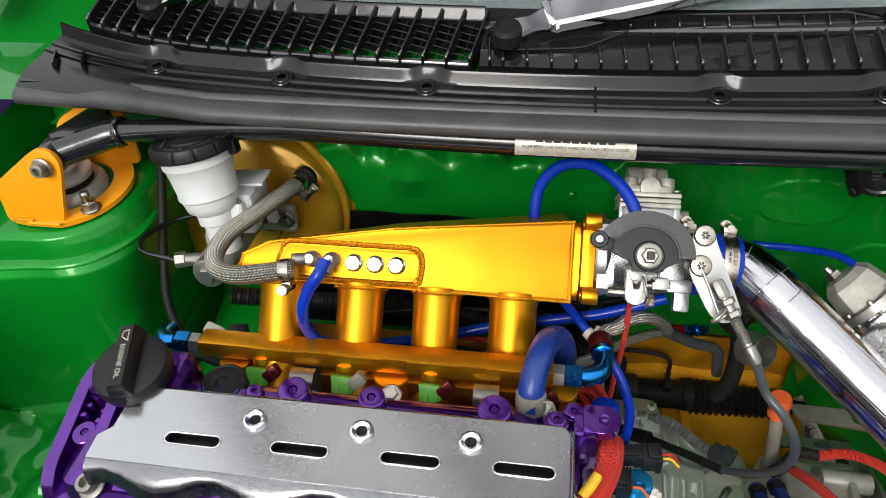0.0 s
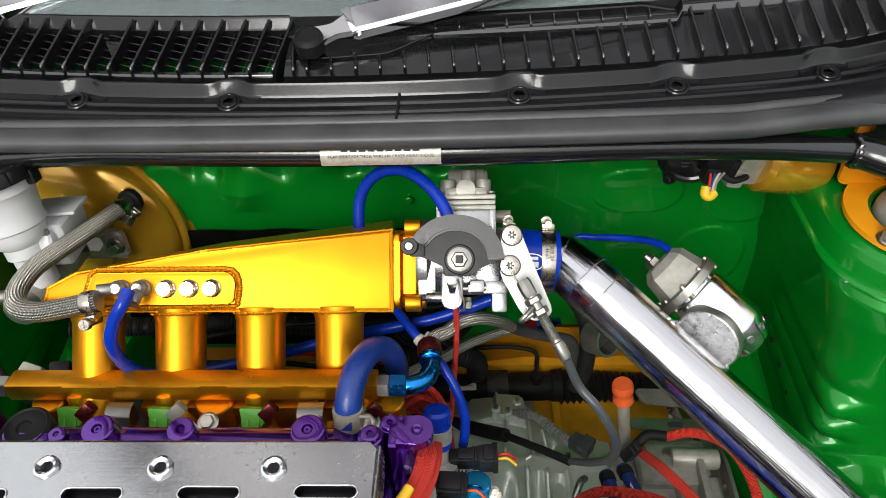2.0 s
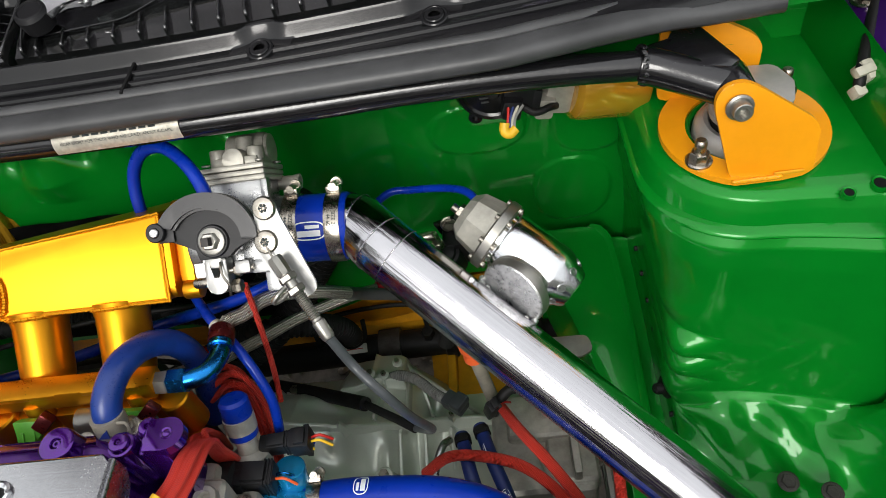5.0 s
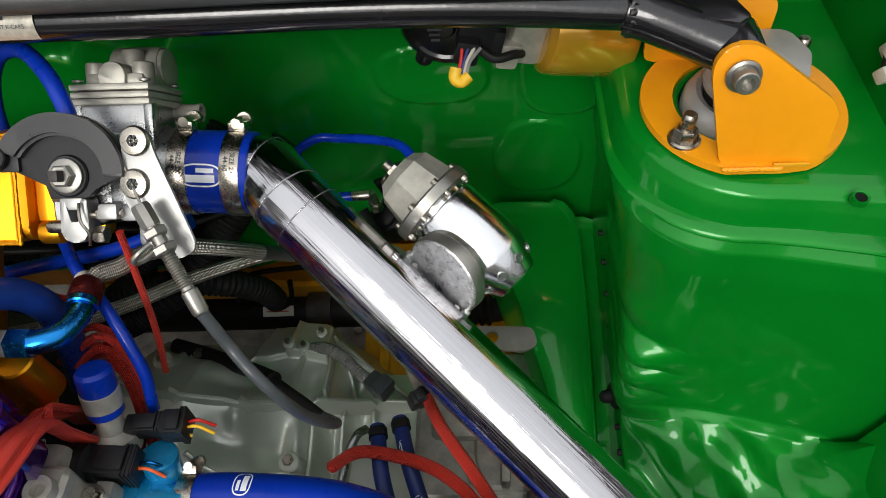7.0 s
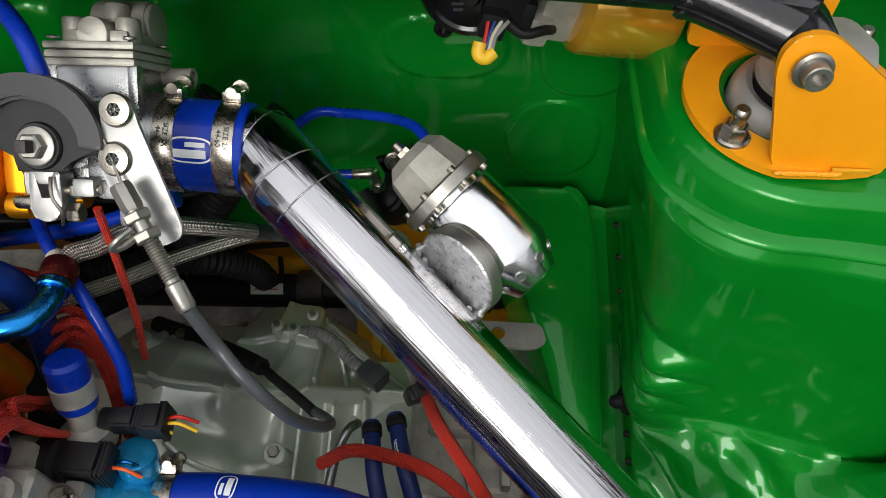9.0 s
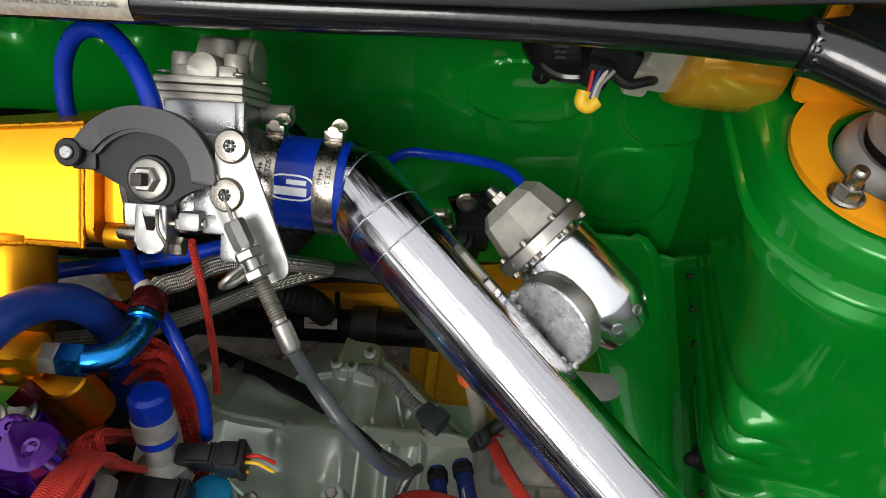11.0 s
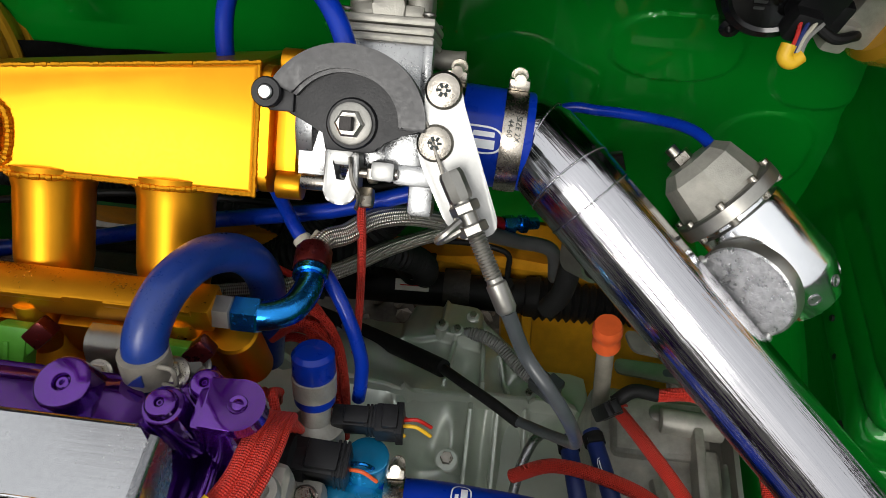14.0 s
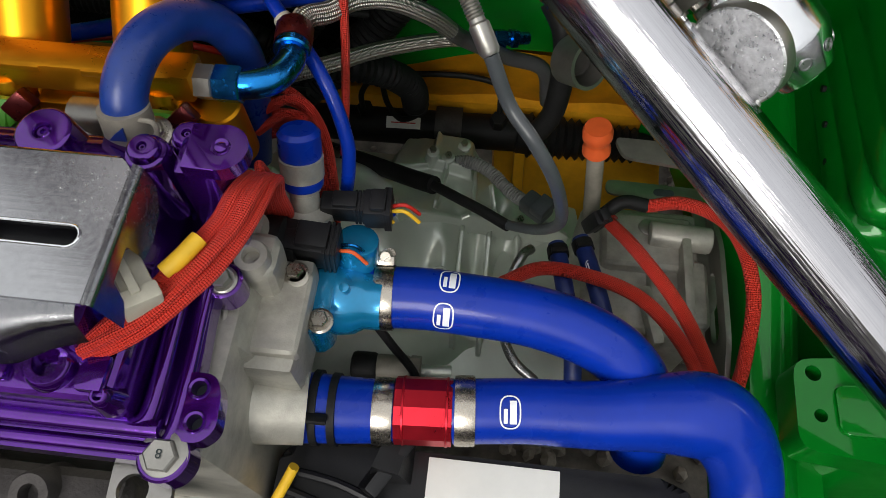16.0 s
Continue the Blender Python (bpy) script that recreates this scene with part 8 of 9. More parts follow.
hose("sensor_wire", "thin black sleeved wire below the upper hose", [(0.098, 0.300, 0.625), (0.112, 0.290, 0.605), (0.126, 0.280, 0.588), (0.134, 0.270, 0.57)], 0.0030, RUBBER_DARK, seg=10, cat="cable")
bm = bmesh.new()
tube(bm, [(0.205, 0.405, 0.545), (0.198, 0.395, 0.552), (0.190, 0.375, 0.545), (0.186, 0.345, 0.535), (0.196, 0.315, 0.535), (0.215, 0.30, 0.530)], 0.004, 12, 6)
part("coolant_pipe", bm, CAST, gb, "bare metal coolant pipe")
mb = thing("mount_bracket", "zinc plated mounting bracket on the gearbox", "bracket", (0.33, 0.43, 0.54))
bm = bmesh.new()
prism(bm, round_poly([(0.255, 0.468), (0.352, 0.466), (0.356, 0.45), (0.345, 0.444), (0.262, 0.452)], 0.006), 0.004, pose(0, 0, 0.560, 8), holes=[ring_pts(0.318, 0.457, 0.0055, 14)])
part("top_leaf", bm, PLATE, mb)
bm = bmesh.new()
prism(bm, round_poly([(0.30, 0.50), (0.46, 0.50), (0.46, 0.53), (0.42, 0.545), (0.34, 0.545), (0.30, 0.53)], 0.01), 0.004, Matrix(((0, 0, 1, 0.357), (1, 0, 0, 0), (0, 1, 0, 0.010), (0, 0, 0, 1))), holes=[slot_pts(0.375, 0.522, 0.06, 0.018)])
part("side_leaf", bm, PLATE, mb)
dip = thing("gearbox_dipstick", "orange capped dipstick tube on the gearbox", "dipstick", (0.255, 0.442, 0.53))
DA = axes((0.2555, 0.4425, 0.525), (-0.135, 0.075, 0.99))
bm = bmesh.new()
lathe(bm, [(0.0070, 0), (0.0066, 0.09), (0.0062, 0.098)], DA, 22)
part("tube", bm, GREY_TUBE, dip, "aged grey plastic tube")
bm = bmesh.new()
lathe(bm, [(0.0075, 0.096), (0.0105, 0.100), (0.0105, 0.104), (0.0085, 0.108), (0.0090, 0.113), (0.0110, 0.116), (0.0110, 0.122), (0.0095, 0.126), (0, 0.1265)], DA, 28)
part("cap", bm, ORANGE, dip, "orange plastic cap")
rack = thing("steering_rack", "black steering rack with rubber bellows across the subframe", "steering rack", (0.15, 0.60, 0.42))
bm = bmesh.new()
rod(bm, (-0.15, 0.590, 0.440), (0.205, 0.601, 0.437), 0.0190, 28, 0.002)
part("tube", bm, RUBBER_DARK, rack)
bm = bmesh.new()
prof = [(0.020, 0.0), (0.0225, 0.002), (0.0225, 0.012)]
for k in range(14):
    prof += [(0.0245 - 0.0004 * k, 0.015 + k * 0.0085), (0.0195 - 0.0004 * k, 0.0192 + k * 0.0085)]
prof += [(0.014, 0.136), (0.012, 0.145)]
lathe(bm, prof, axes((0.190, 0.6005, 0.437), (1, 0.01, -0.03)), 28)
rod(bm, (0.33, 0.602, 0.432), (0.48, 0.60, 0.42), 0.009, 14)
part("bellows", bm, RUBBER_DARK, rack, "ribbed rubber bellows", angle=60)
bm = bmesh.new()
for y0 in (0,):
    lathe(bm, [(0.0205, -0.014), (0.0235, -0.014), (0.0235, 0.014), (0.0205, 0.014)], axes((0.118, 0.598, 0.4385), (1, 0.03, 0)), 32)
    box(bm, (0.026, 0.06, 0.006), pose(0.118, 0.598, 0.418), bevel=0.002)
part("bracket", bm, IRON, rack, "dark steel saddle bracket")
bm = bmesh.new()
box(bm, (0.036, 0.012, 0.0006), pose(0.071, 0.588, 0.4555, 38, 0, 2))
part("label", bm, PAPER, rack, "small pale label")
for pts in ([(0.03, 0.592, 0.455), (0.028, 0.60, 0.485), (0.05, 0.61, 0.50), (0.12, 0.615, 0.505), (0.165, 0.612, 0.50), (0.170, 0.605, 0.480), (0.170, 0.602, 0.455)], [(0.05, 0.60, 0.50), (0.055, 0.595, 0.475), (0.07, 0.585, 0.465), (0.09, 0.59, 0.475), (0.093, 0.60, 0.50)]):
    bm = bmesh.new()
    tube(bm, pts, 0.0030, 10, 6)
    part("fluid_pipe", bm, RUBBER_DARK, rack)
for x in (0.03, 0.170):
    bm = bmesh.new()
    an_fitting(bm, (x, 0.598, 0.448), (0, -0.1, 1), 0.0085, 0.020)
    part("union", bm, RUBBER_DARK, rack)
sub = thing("subframe", "yellow painted front subframe below the steering rack", "subframe", (0.15, 0.62, 0.36))
bm = bmesh.new()
prism(bm, round_poly([(-0.20, 0.628), (0.36, 0.628), (0.36, 0.72), (-0.20, 0.72)], 0.02), 0.05, pose(0, 0, 0.448), 0.008)
part("rear_beam", bm, OCHRE, sub)
bm = bmesh.new()
prism(bm, round_poly([(0.180, 0.455), (0.34, 0.465), (0.35, 0.64), (0.165, 0.64), (0.172, 0.54)], 0.02), 0.03, pose(0, 0, 0.420), 0.008)
box(bm, (0.012, 0.10, 0.025), pose(0.196, 0.545, 0.420), bevel=0.004)
part("side_plate", bm, OCHRE, sub)
bm = bmesh.new()
sheet(bm, lambda u, v: Vector((-0.45 + 0.82 * u, 0.628 + 0.020 * (1 - v) * (1 - v) - 0.003 * math.sin(u * 40), 0.420 + 0.105 * v + 0.008 * math.sin(u * 9))), 40, 8)
bmesh.ops.solidify(bm, geom=bm.faces[:], thickness=0.004)
part("upper_wall", bm, OCHRE, sub)
# wiring and hoses over the gearbox
lm = thing("sensor_cable", "grey corrugated sensor cable with a plug on the gearbox", "cable", (0.15, 0.49, 0.51))
bm = bmesh.new()
line = spline([(0.128, 0.508, 0.505), (0.145, 0.507, 0.512), (0.165, 0.497, 0.515), (0.185, 0.478, 0.515), (0.200, 0.465, 0.518)], 22)
tube(bm, line, lambda s, d: 0.0058 + 0.0007 * math.sin(d * 2 * math.pi / 0.0028), 14, smooth=False)
part("corrugated_sleeve", bm, GREY_RIB, lm)
bm = bmesh.new()
box(bm, (0.026, 0.018, 0.016), pose(0.209, 0.459, 0.522, 0, -5, -38), bevel=0.003)
box(bm, (0.014, 0.020, 0.010), pose(0.214, 0.455, 0.530, 0, -5, -38), bevel=0.002)
part("plug", bm, GREY_SHEATH, lm)
R3 = [[(0.262, 0.419, 0.575), (0.277, 0.382, 0.600), (0.304, 0.343, 0.600), (0.328, 0.311, 0.580), (0.338, 0.294, 0.56), (0.34, 0.27, 0.52)],
      [(0.183, 0.363, 0.565), (0.210, 0.366, 0.590), (0.245, 0.358, 0.600), (0.277, 0.346, 0.600), (0.303, 0.327, 0.590), (0.325, 0.302, 0.570), (0.33, 0.28, 0.53)],
      [(0.291, 0.437, 0.575), (0.315, 0.433, 0.590), (0.340, 0.415, 0.600), (0.354, 0.389, 0.600), (0.361, 0.358, 0.590), (0.361, 0.327, 0.570), (0.360, 0.303, 0.545), (0.357, 0.28, 0.50)]]
for p in R3:
    hose("red_cable", "red braided cable curving over the gearbox", p, 0.0052, RED, "red battery cables", seg=16, cat="cable")
hose("red_cable", "black sleeved end of the red cable", [(0.258, 0.428, 0.572), (0.272, 0.437, 0.578), (0.291, 0.4372, 0.5755)], 0.0056, RUBBER_DARK, cat="cable")
for p in ([(0.221, 0.392, 0.580), (0.228, 0.352, 0.585), (0.236, 0.322, 0.570), (0.241, 0.290, 0.545), (0.243, 0.27, 0.51)], [(0.239, 0.399, 0.580), (0.250, 0.359, 0.585), (0.262, 0.325, 0.570), (0.268, 0.293, 0.545), (0.27, 0.27, 0.51)]):
    hose("coolant_hose", "narrow dark blue coolant hose over the gearbox", p, 0.0066, NAVY, "dark blue hoses", seg=18)
    e = thing("spring_clamp", "black spring clamp at a dark blue hose end", "hose clamp", p[0], "wire clamps")
    bm = bmesh.new()
    d = (Vector(p[1]) - Vector(p[0])).normalized()
    lathe(bm, [(0.0064, -0.004), (0.0080, -0.004), (0.0080, 0.004), (0.0064, 0.004)], axes(Vector(p[0]) + d * 0.007, d), 22)
    box(bm, (0.012, 0.003, 0.004), axes(Vector(p[0]) + d * 0.007 + Vector((0, -0.002, 0.008)), d), bevel=0.0006)
    part("band", bm, RUBBER_DARK, e)
connector("sensor_plug", (0.2515, 0.4205, 0.572), (0.012, 0.012, 0.028), pose(0, 0, 0, 15, 5, 30), "small dark plug between the red and blue hoses", (RED_TUBE,))
# black hoses and ring behind the pipe
hose("coolant_hose", "black rubber hose behind the charge pipe", [(0.20, 0.56, 0.66), (0.212, 0.545, 0.645), (0.216, 0.53, 0.62), (0.214, 0.52, 0.58), (0.205, 0.52, 0.55)], 0.0095, RUBBER_DARK)
hose("coolant_hose", "black ribbed hose below the throttle", [(-0.02, 0.50, 0.62), (0.03, 0.505, 0.63), (0.07, 0.52, 0.61), (0.09, 0.54, 0.57), (0.09, 0.56, 0.52)], lambda s, d: 0.012 + 0.001 * math.sin(d * 2 * math.pi / 0.006), RUBBER_DARK, seg=20, n=26)
rg = thing("ring_fitting", "open grey metal ring fitting behind the pipe", "fitting", (0.222, 0.51, 0.645))
bm = bmesh.new()
lathe(bm, [(0.0155, -0.012), (0.0185, -0.012), (0.0185, 0.012), (0.0155, 0.012), (0.0155, -0.012)], axes((0.2245, 0.512, 0.648), (0.55, -0.60, 0.45)), 36, cap=False)
part("ring", bm, PLATE, rg)
bm = bmesh.new()
lathe(bm, [(0.010, -0.012), (0.010, 0.0), (0, 0.0)], axes((0.2245, 0.512, 0.648), (0.55, -0.60, 0.45)), 24)
part("core", bm, IRON, rg)
vs = thing("solenoid_valve", "small black solenoid with a brass union on the firewall", "valve", (0.225, 0.585, 0.65))
bm = bmesh.new()
lathe(bm, [(0.0165, -0.030), (0.0165, 0.0), (0.0150, 0.003), (0.0120, 0.004), (0.0110, 0.008), (0.0080, 0.010), (0, 0.010)], axes((0.2195, 0.578, 0.632), (-0.15, -0.35, 0.93)), 32)
box(bm, (0.030, 0.026, 0.040), pose(0.232, 0.594, 0.628, 10), bevel=0.004)
part("body", bm, PLASTIC_DULL, vs)
bm = bmesh.new()
box(bm, (0.040, 0.004, 0.022), pose(0.232, 0.601, 0.655, 0, -20), bevel=0.001)
part("bracket", bm, BLACK, vs)
hexbolt("bolt", (0.2262, 0.5985, 0.6577), (0.1, -0.9, 0.3), 0.0062, vs, STEEL, 0.005)
hexbolt("bolt", (0.243, 0.598, 0.640), (0.1, -0.9, 0.3), 0.0045, vs, STEEL, 0.004)
bm = bmesh.new()
rod(bm, (0.1935, 0.575, 0.6660), (0.2110, 0.575, 0.6680), 0.0048, 16, 0.001)
rod(bm, (0.2105, 0.575, 0.6700), (0.2140, 0.576, 0.6500), 0.0046, 16, 0.001)
an_fitting(bm, (0.2128, 0.5755, 0.6570), (0.15, 0.05, -0.98), 0.0066, 0.010)
part("union", bm, STEEL, vs, "brass coloured elbow union")
hose("vacuum_hose", "thin blue silicone hose on the solenoid's union", [(0.120, 0.575, 0.672), (0.1475, 0.575, 0.6658), (0.175, 0.575, 0.6650), (0.1960, 0.575, 0.6662)], 0.0042, BLUE, "vacuum hoses")

# ---------------------------------------------------------------- wiper motor
wm = thing("wiper_motor", "wiper motor with a black gear cover and gold case", "motor", (0.33, 0.57, 0.84))
GM = axes((0.291, 0.566, 0.858), (-0.10, -0.95, 0.02))
bm = bmesh.new()
lathe(bm, [(0.029, 0.0), (0.031, 0.003), (0.031, 0.014), (0.028, 0.018), (0.024, 0.019), (0.022, 0.0175), (0.008, 0.0175), (0.006, 0.020), (0, 0.020)], GM, 44)
part("gear_cover", bm, PLASTIC, wm, "black round gear cover")
for k in range(4):
    bm = bmesh.new()
    a = math.pi * 2 * k / 4 + 2.6
    lathe(bm, [(0.006, 0.0), (0.006, 0.016), (0.0028, 0.0165), (0.0028, 0.013)], GM @ pose(0.031 * math.cos(a), 0.031 * math.sin(a), 0), 18)
    part("cover_lug", bm, PLASTIC, wm)
bm = bmesh.new()
box(bm, (0.026, 0.018, 0.024), pose(0.311, 0.546, 0.858, 0, 12, 0), bevel=0.003)
box(bm, (0.016, 0.014, 0.018), pose(0.304, 0.536, 0.850, 0, 12, 0), bevel=0.003)
box(bm, (0.008, 0.010, 0.020), pose(0.324, 0.542, 0.851, 0, 12, 0), bevel=0.002)
part("plug", bm, PLASTIC_DULL, wm)
bm = bmesh.new()
box(bm, (0.026, 0.038, 0.052), pose(0.344, 0.566, 0.852, 0, 14, 8), bevel=0.006)
box(bm, (0.016, 0.020, 0.020), pose(0.330, 0.550, 0.838, 0, 14, 8), bevel=0.004)
rod(bm, (0.338, 0.545, 0.872), (0.338, 0.536, 0.873), 0.006, 14, 0.001)
part("end_frame", bm, CAST_PAINT, wm, "grey cast end frame")
bm = bmesh.new()
lathe(bm, [(0.028, -0.006), (0.0335, -0.002), (0.0350, 0.003), (0.0350, 0.048), (0.0325, 0.056), (0.022, 0.0590), (0, 0.0590)], axes((0.358, 0.569, 0.845), (0.95, 0.16, -0.20)), 48)
part("case", bm, GOLD_PAINT, wm, "gold painted motor case")
bm = bmesh.new()
tube(bm, [(0.297, 0.522, 0.8460), (0.296, 0.518, 0.8410), (0.300, 0.517, 0.8385), (0.305, 0.520, 0.8410)], 0.0042, 12, 5)
part("tape", bm, WIRE_YELLOW, wm, "yellow tape round the wires")
for k, mt in enumerate((RED_TUBE, NAVY, CREAM, GREY_RIB)):
    bm = bmesh.new()
    tube(bm, [(0.301 + 0.004 * k, 0.530, 0.855), (0.300 + 0.002 * k, 0.524, 0.849), (0.298 + 0.002 * k, 0.519, 0.843)], 0.0012, 8, 4)
    part("wire", bm, mt, wm)
bm = bmesh.new()
tube(bm, [(0.312, 0.535, 0.850), (0.322, 0.530, 0.846), (0.334, 0.535, 0.845), (0.340, 0.545, 0.838)], 0.003, 10, 5)
part("lead", bm, RUBBER_DARK, wm)

# slotted plate bracket at the gearbox end
gbr = thing("gearbox_bracket", "zinc plated flat bracket with a slot beside the gearbox", "bracket", (0.34, 0.46, 0.53))
bm = bmesh.new()
prism(bm, round_poly([(0.268, 0.490), (0.350, 0.488), (0.358, 0.480), (0.357, 0.375), (0.345, 0.366), (0.337, 0.378), (0.343, 0.410), (0.342, 0.470), (0.268, 0.476)], 0.006), 0.003, pose(0, 0, 0.530), 0.0006, holes=())
part("plate", bm, PLATE, gbr)
bm = bmesh.new()
# dark patch laid on the plate for the shade in its slot
prism(bm, slot_pts(0.318, 0.4805, 0.018, 0.007), 0.0004, pose(0, 0, 0.5306))
part("slot", bm, INK_AND_HOLE, gbr, "dark patch for the shade in a slot")

# washer tube with two white clips beside the wing's flange
wt = thing("washer_tube", "thin black washer tube held by white clips", "tube", (0.552, 0.50, 0.86))
bm = bmesh.new()
tube(bm, [(0.640, 0.660, 0.905), (0.6064, 0.6037, 0.888), (0.580, 0.553, 0.876), (0.5565, 0.5057, 0.864), (0.5525, 0.494, 0.852)], 0.0042, 12, 6)
part("tube", bm, RUBBER_DARK, wt)
bm = bmesh.new()
box(bm, (0.010, 0.016, 0.016), pose(0.5600, 0.506, 0.860, 30, 0, 20), bevel=0.003)
box(bm, (0.016, 0.007, 0.006), pose(0.5560, 0.501, 0.866, 30, 0, 20), bevel=0.0015)
box(bm, (0.009, 0.009, 0.010), pose(0.5520, 0.494, 0.853, 30, 0, 20), bevel=0.002)
part("clip", bm, CREAM, wt, "white plastic clip")
wb = thing("wing_bolt", "plated flange bolt on the purple wing's edge", "bolt", (0.5784, 0.5692, 0.879))
hexbolt("head", (0.5784, 0.5692, 0.8785), (-0.05, -0.1, 1), 0.0062, wb, STEEL, 0.008)
for x, y, r in ((0.5468, 0.4247, 0.0046), (0.5239, 0.4195, 0.0034)):
    bm = bmesh.new()
    lathe(bm, [(r + 0.0016, -0.004), (r + 0.0012, 0.0002), (r, -0.0002), (r, -0.003), (0, -0.003)], axes((x, y, 0.8292), (0, -0.15, 1)), 24)
    part("hole_rim", bm, GREEN, tower_right)
    # matt black disc drawn for the shade inside the hole
    bm = bmesh.new()
    lathe(bm, [(r, -0.001), (0, -0.001)], axes((x, y, 0.8292), (0, -0.15, 1)), 20, cap=False)
    part("hole", bm, SHADE_BLACK, tower_right)

# ---------------------------------------------------------------- front: fan shroud, exhaust side, bracket
fan = thing("fan_shroud", "black plastic radiator fan shroud with a pale sticker", "fan shroud", (0.16, 0.20, 0.50))
bm = bmesh.new()
prism(bm, round_poly([(0.050, 0.222), (0.125, 0.226), (0.30, 0.226), (0.315, 0.212), (0.315, 0.10), (0.050, 0.10)], 0.01), 0.06, pose(0, 0, 0.592), 0.006)
part("panel", bm, PLASTIC_DULL, fan)
bm = bmesh.new()
loft(bm, [[Vector((0.108, 0.205, 0.592)), Vector((0.135, 0.205, 0.592)), Vector((0.135, 0.232, 0.592)), Vector((0.118, 0.236, 0.592))], [Vector((0.112, 0.208, 0.622)), Vector((0.128, 0.206, 0.616)), Vector((0.131, 0.222, 0.612)), Vector((0.120, 0.232, 0.624))]])
box(bm, (0.010, 0.045, 0.026), pose(0.120, 0.215, 0.602, 0, 20, -30), bevel=0.003)
part("ridge", bm, PLASTIC_DULL, fan)
for k in range(4):
    bm = bmesh.new()
    tube(bm, [(0.06, 0.205 - 0.012 * k, 0.594), (0.09, 0.200 - 0.016 * k, 0.597), (0.12, 0.190 - 0.02 * k, 0.595)], 0.003, 8, 4)
    part("rib", bm, PLASTIC_DULL, fan)
bm = bmesh.new()
box(bm, (0.083, 0.050, 0.0008), pose(0.186, 0.198, 0.5928))
part("sticker", bm, PAPER, fan, "blank off-white sticker")
ex = thing("exhaust_bracket", "zinc plated lifting eye bolted on the head", "bracket", (0.02, 0.17, 0.70))
bm = bmesh.new()
prism(bm, round_poly([(0.004, 0.185), (0.030, 0.190), (0.036, 0.166), (0.020, 0.155), (0.006, 0.160)], 0.006), 0.004, pose(0, 0, 0.716), holes=[ring_pts(0.0165, 0.1695, 0.0075, 20)])
part("eye", bm, PLATE, ex)
em = thing("exhaust_manifold", "dark cast iron exhaust side casting with bosses", "exhaust manifold", (-0.1, 0.16, 0.60))
bm = bmesh.new()
box(bm, (0.36, 0.05, 0.07), pose(-0.17, 0.155, 0.665), bevel=0.012, seg=3)
part("casting", bm, IRON, em)
for x in (-0.07, -0.035, -0.13):
    bm = bmesh.new()
    lathe(bm, [(0.012, -0.02), (0.0105, 0.004), (0.0095, 0.006), (0.005, 0.006), (0.0045, -0.002), (0, -0.002)], axes((x, 0.165, 0.702), (0, -0.3, 0.95)), 24)
    part("boss", bm, IRON, em)
hose("dipstick_tube", "yellow oil dipstick tube beside the fan shroud", [(0.064, 0.205, 0.610), (0.058, 0.195, 0.600), (0.048, 0.178, 0.585), (0.043, 0.165, 0.57)], 0.0034, WIRE_YELLOW, cat="dipstick")
tray = thing("battery_bracket", "green painted pressed bracket with holes on the wing", "bracket", (0.42, 0.28, 0.58))
bm = bmesh.new()
prism(bm, round_poly([(0.384, 0.317), (0.50, 0.330), (0.50, 0.245), (0.382, 0.256)], 0.012), 0.03, pose(0, 0, 0.588), holes=[ring_pts(0.397, 0.308, 0.0055, 16), ring_pts(0.3985, 0.279, 0.0045, 14), ring_pts(0.418, 0.281, 0.0045, 14)])
part("plate", bm, GREEN, tray)
bm = bmesh.new()
prism(bm, round_poly([(0.409, 0.300), (0.47, 0.306), (0.47, 0.262), (0.409, 0.268)], 0.006), 0.004, pose(0, 0, 0.5905), 0.0015)
part("raised_pad", bm, GREEN, tray)
sb = thing("mount_bracket", "green painted pressed seat at the foot of the tower", "bracket", (0.48, 0.32, 0.58))
bm = bmesh.new()
prism(bm, round_poly([(0.43, 0.352), (0.455, 0.358), (0.470, 0.345), (0.50, 0.348), (0.56, 0.345), (0.56, 0.25), (0.44, 0.27)], 0.012), 0.05, pose(0, 0, 0.600, -6), 0.005, ())
part("plate", bm, GREEN, sb)
hexbolt("bolt", (0.494, 0.312, 0.601), (0, -0.1, 1), 0.006, sb, IRON, 0.004)
hexbolt("bolt", (0.525, 0.300, 0.601), (0, -0.1, 1), 0.006, sb, IRON, 0.004)

# ---------------------------------------------------------------- print, logos and lettering
def wrapped(p, axis, face, r):
    """A map from (along, round) in metres onto a cylinder's skin; (0, 0) faces face."""
    axis = Vector(axis).normalized()
    f = Vector(face)
    f = (f - axis * f.dot(axis)).normalized()
    s = axis.cross(f)
    return lambda u, v: Vector(p) + axis * u + f * r * math.cos(v / r) + s * r * math.sin(v / r)


def patch(bm, f, u0, u1, v0, v1, n=5):
    g = [[bm.verts.new(f(u0 + (u1 - u0) * i / n, v0 + (v1 - v0) * j / n)) for j in range(n + 1)] for i in range(n + 1)]
    for i in range(n):
        for j in range(n):
            bm.faces.new((g[i][j], g[i + 1][j], g[i + 1][j + 1], g[i][j + 1]))


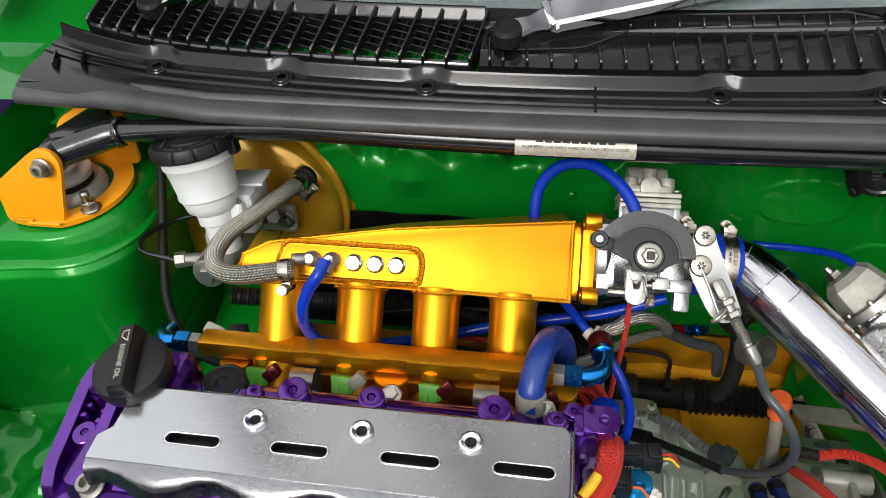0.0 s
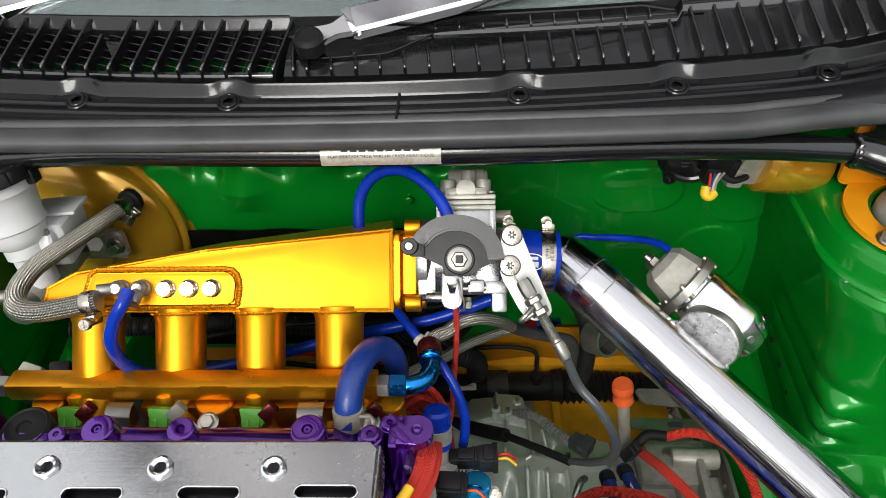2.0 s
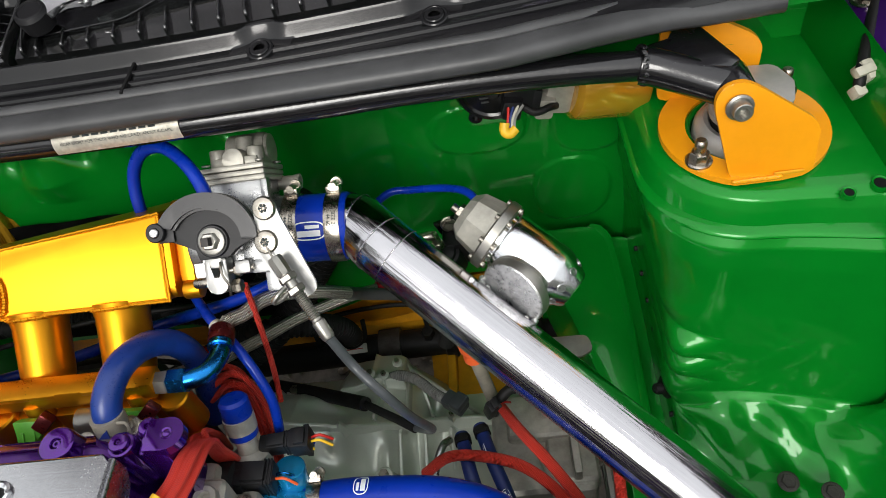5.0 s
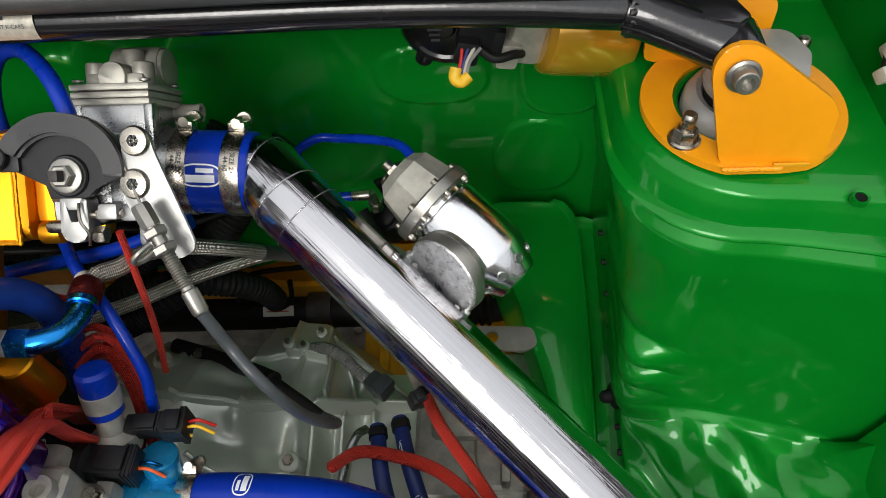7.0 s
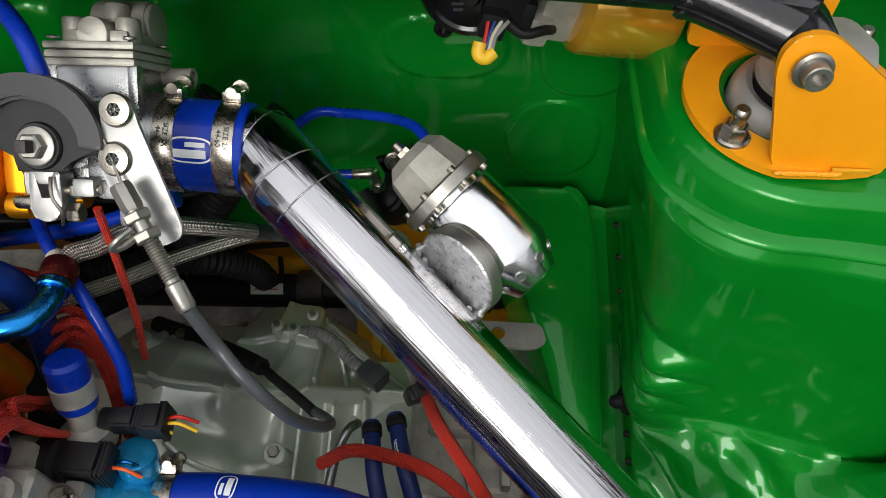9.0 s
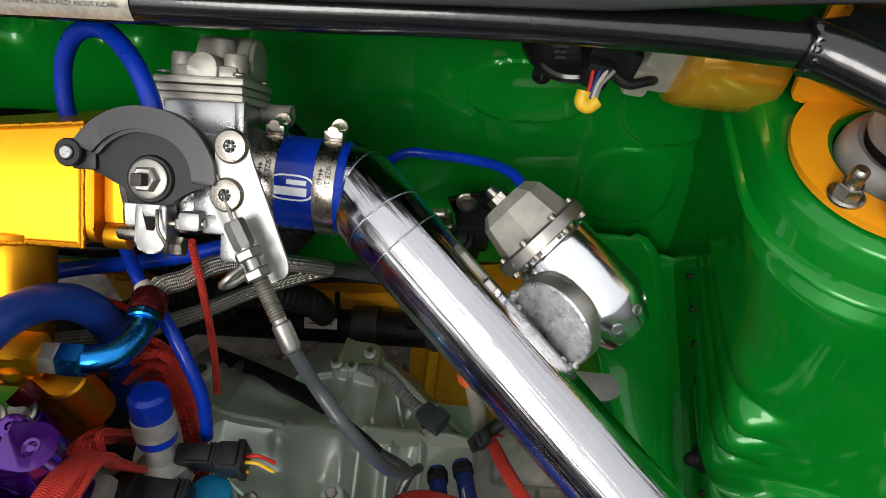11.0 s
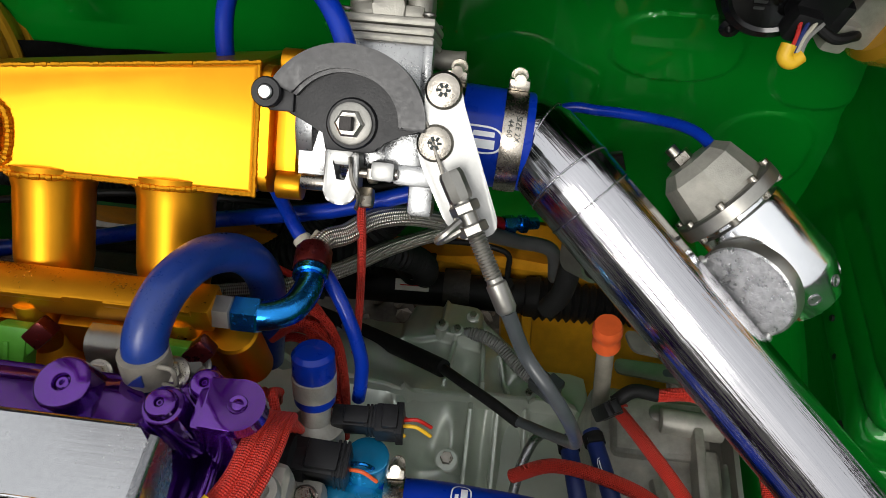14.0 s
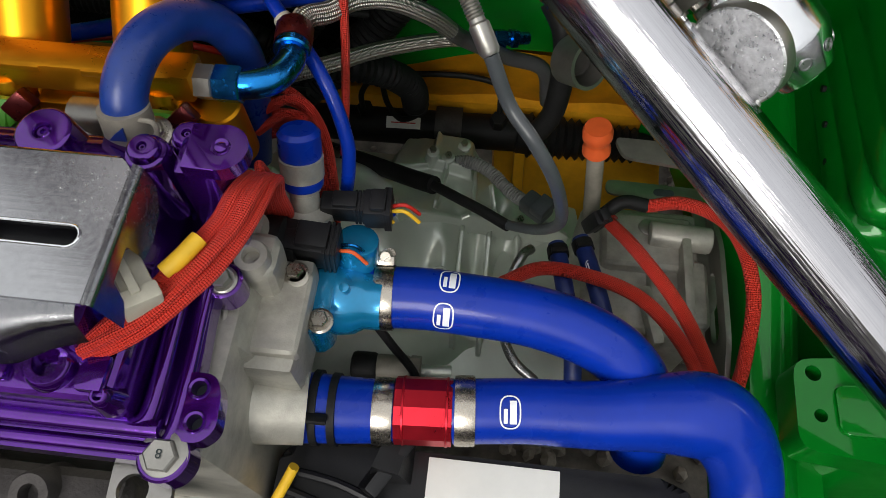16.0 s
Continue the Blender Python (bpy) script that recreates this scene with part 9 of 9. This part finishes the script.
def logo(parent, p, axis, face, r, length, width, along=True):
    """A printed oval outline with two plain bars."""
    f0 = wrapped(p, axis, face, r + 0.0004)
    f = f0 if along else (lambda u, v: f0(v, u))
    bm = bmesh.new()
    n = 40
    a, b = [], []
    for k in range(n):
        t = 2 * math.pi * k / n
        c, s = math.cos(t), math.sin(t)
        c, s = math.copysign(abs(c) ** 0.6, c), math.copysign(abs(s) ** 0.8, s)
        a.append(bm.verts.new(f(c * length / 2, s * width / 2)))
        b.append(bm.verts.new(f(c * (length / 2 - width * 0.07), s * (width / 2 - width * 0.07))))
    for k in range(n):
        j = (k + 1) % n
        bm.faces.new((a[k], a[j], b[j], b[k]))
    patch(bm, f, -length * 0.34, length * 0.34, -width * 0.02, width * 0.30)
    patch(bm, f, -length * 0.10, length * 0.32, -width * 0.30, -width * 0.12)
    return part("printed_logo", bm, PRINT, parent, "white printed oval logo", flat=True)


things = {}
for ob in scene.objects:
    if not ob.parent:
        things.setdefault(ob.name.split(".")[0], []).append(ob)
logo(things["coupling_hose"][0], HB + ax * 0.026, ax, (0.05, -0.75, 0.66), 0.0275, 0.027, 0.015)
rads = things["radiator_hose"]
logo(rads[0], (0.1475, 0.3060, 0.651), (1, -0.01, 0), (0, 0.35, 0.94), 0.0192, 0.019, 0.0125, along=False)
logo(rads[0], (0.1460, 0.3060, 0.651), (1, -0.01, 0), (0, -0.80, 0.60), 0.0192, 0.019, 0.0125, along=False)
logo(rads[1], (0.1900, 0.2482, 0.6296), (1, 0.08, 0.02), (0, -0.30, 0.95), 0.0200, 0.020, 0.0125, along=False)
navy = things["coolant_hose"]
for k, (p, a) in enumerate((((0.2345, 0.327, 0.5728), (0.30, -0.9, -0.4)), ((0.2595, 0.331, 0.5735), (0.33, -0.9, -0.4)), ((0.246, 0.3695, 0.5838), (0.25, -0.95, 0.1)))):
    logo(navy[min(k, 1)], p, a, (0, -0.2, 0.98), 0.0070, 0.013, 0.007)


def lettering(text, size, parent, place, material, name="lettering", depth=0.0003):
    """Raised letters; place maps (x, y) of the text to a point."""
    cu = bpy.data.curves.new(name, "FONT")
    cu.body, cu.size, cu.align_x, cu.align_y = text, 1.0, "CENTER", "CENTER"
    tmp = bpy.data.objects.new(name, cu)
    scene.collection.objects.link(tmp)
    dg = bpy.context.evaluated_depsgraph_get()
    me = bpy.data.meshes.new_from_object(tmp.evaluated_get(dg))
    bpy.data.objects.remove(tmp)
    bm = bmesh.new()
    bm.from_mesh(me)
    bpy.data.meshes.remove(me)
    bmesh.ops.triangulate(bm, faces=bm.faces[:])
    for v in bm.verts:
        v.co = place(v.co.x * size, v.co.y * size)
    return part(name, bm, material, parent, flat=True)


# oil cap grip, with the words along its ridge
lettering("ENGINE OIL", 0.0062, cap, lambda x, y: GR @ Vector((-0.006 - x * 0.92, -y * 0.9, 0.0133)), TAG, "moulded_words")
# clamp sizes, stamped along the bands
clamps = things["hose_clamp"]
for c, off in ((clamps[0], 0.010), (clamps[1], 0.044)):
    f = wrapped(HB + ax * off, ax, (0.05, -0.55, 0.85), 0.0293)
    lettering("SIZE 2X\n44-60", 0.0042, c, lambda x, y, f=f: f(y, x), INK_AND_HOLE, "stamped_size")
# strut brace sticker: two rows, the upper one worn off to a bar
f = wrapped((0.018, 0.4925, 0.9110), (1, 0, 0), (0, -0.90, 0.42), 0.0131)
lettering("KCAR SPORT FOR THOSE WHO ARE CRAZY ABOUT K-CARS.", 0.0034, brace, lambda x, y: f(x * 0.92, 0.0012 - y), INK_AND_HOLE, "printed_words")
bm = bmesh.new()
for k in range(9):
    patch(bm, f, -0.032 + 0.0072 * k, -0.0265 + 0.0072 * k, -0.0062, -0.0026, 2)
part("worn_print", bm, INK_AND_HOLE, brace, "worn unreadable print", flat=True)
lettering("8", 0.006, cover, lambda x, y: Vector((0.0340 - x, 0.1830 - y, 0.7415)), INK_AND_HOLE, "head_mark")
# reservoir cap and wiper motor marks too small to read
bm = bmesh.new()
for k in range(3):
    box(bm, (0.010 - 0.002 * k, 0.0004, 0.0018), pose(0.283, 0.5465, 0.858 - 0.004 * k, 0))
part("moulded_marks", bm, RUBBER, wm)
bm = bmesh.new()
box(bm, (0.026, 0.0012, 0.0004), pose(0.071, 0.5865, 0.4575, 38, 0, 2))
box(bm, (0.018, 0.0012, 0.0004), pose(0.069, 0.5895, 0.4552, 38, 0, 2))
part("label_print", bm, RED_TUBE, rack, "unreadable red print")
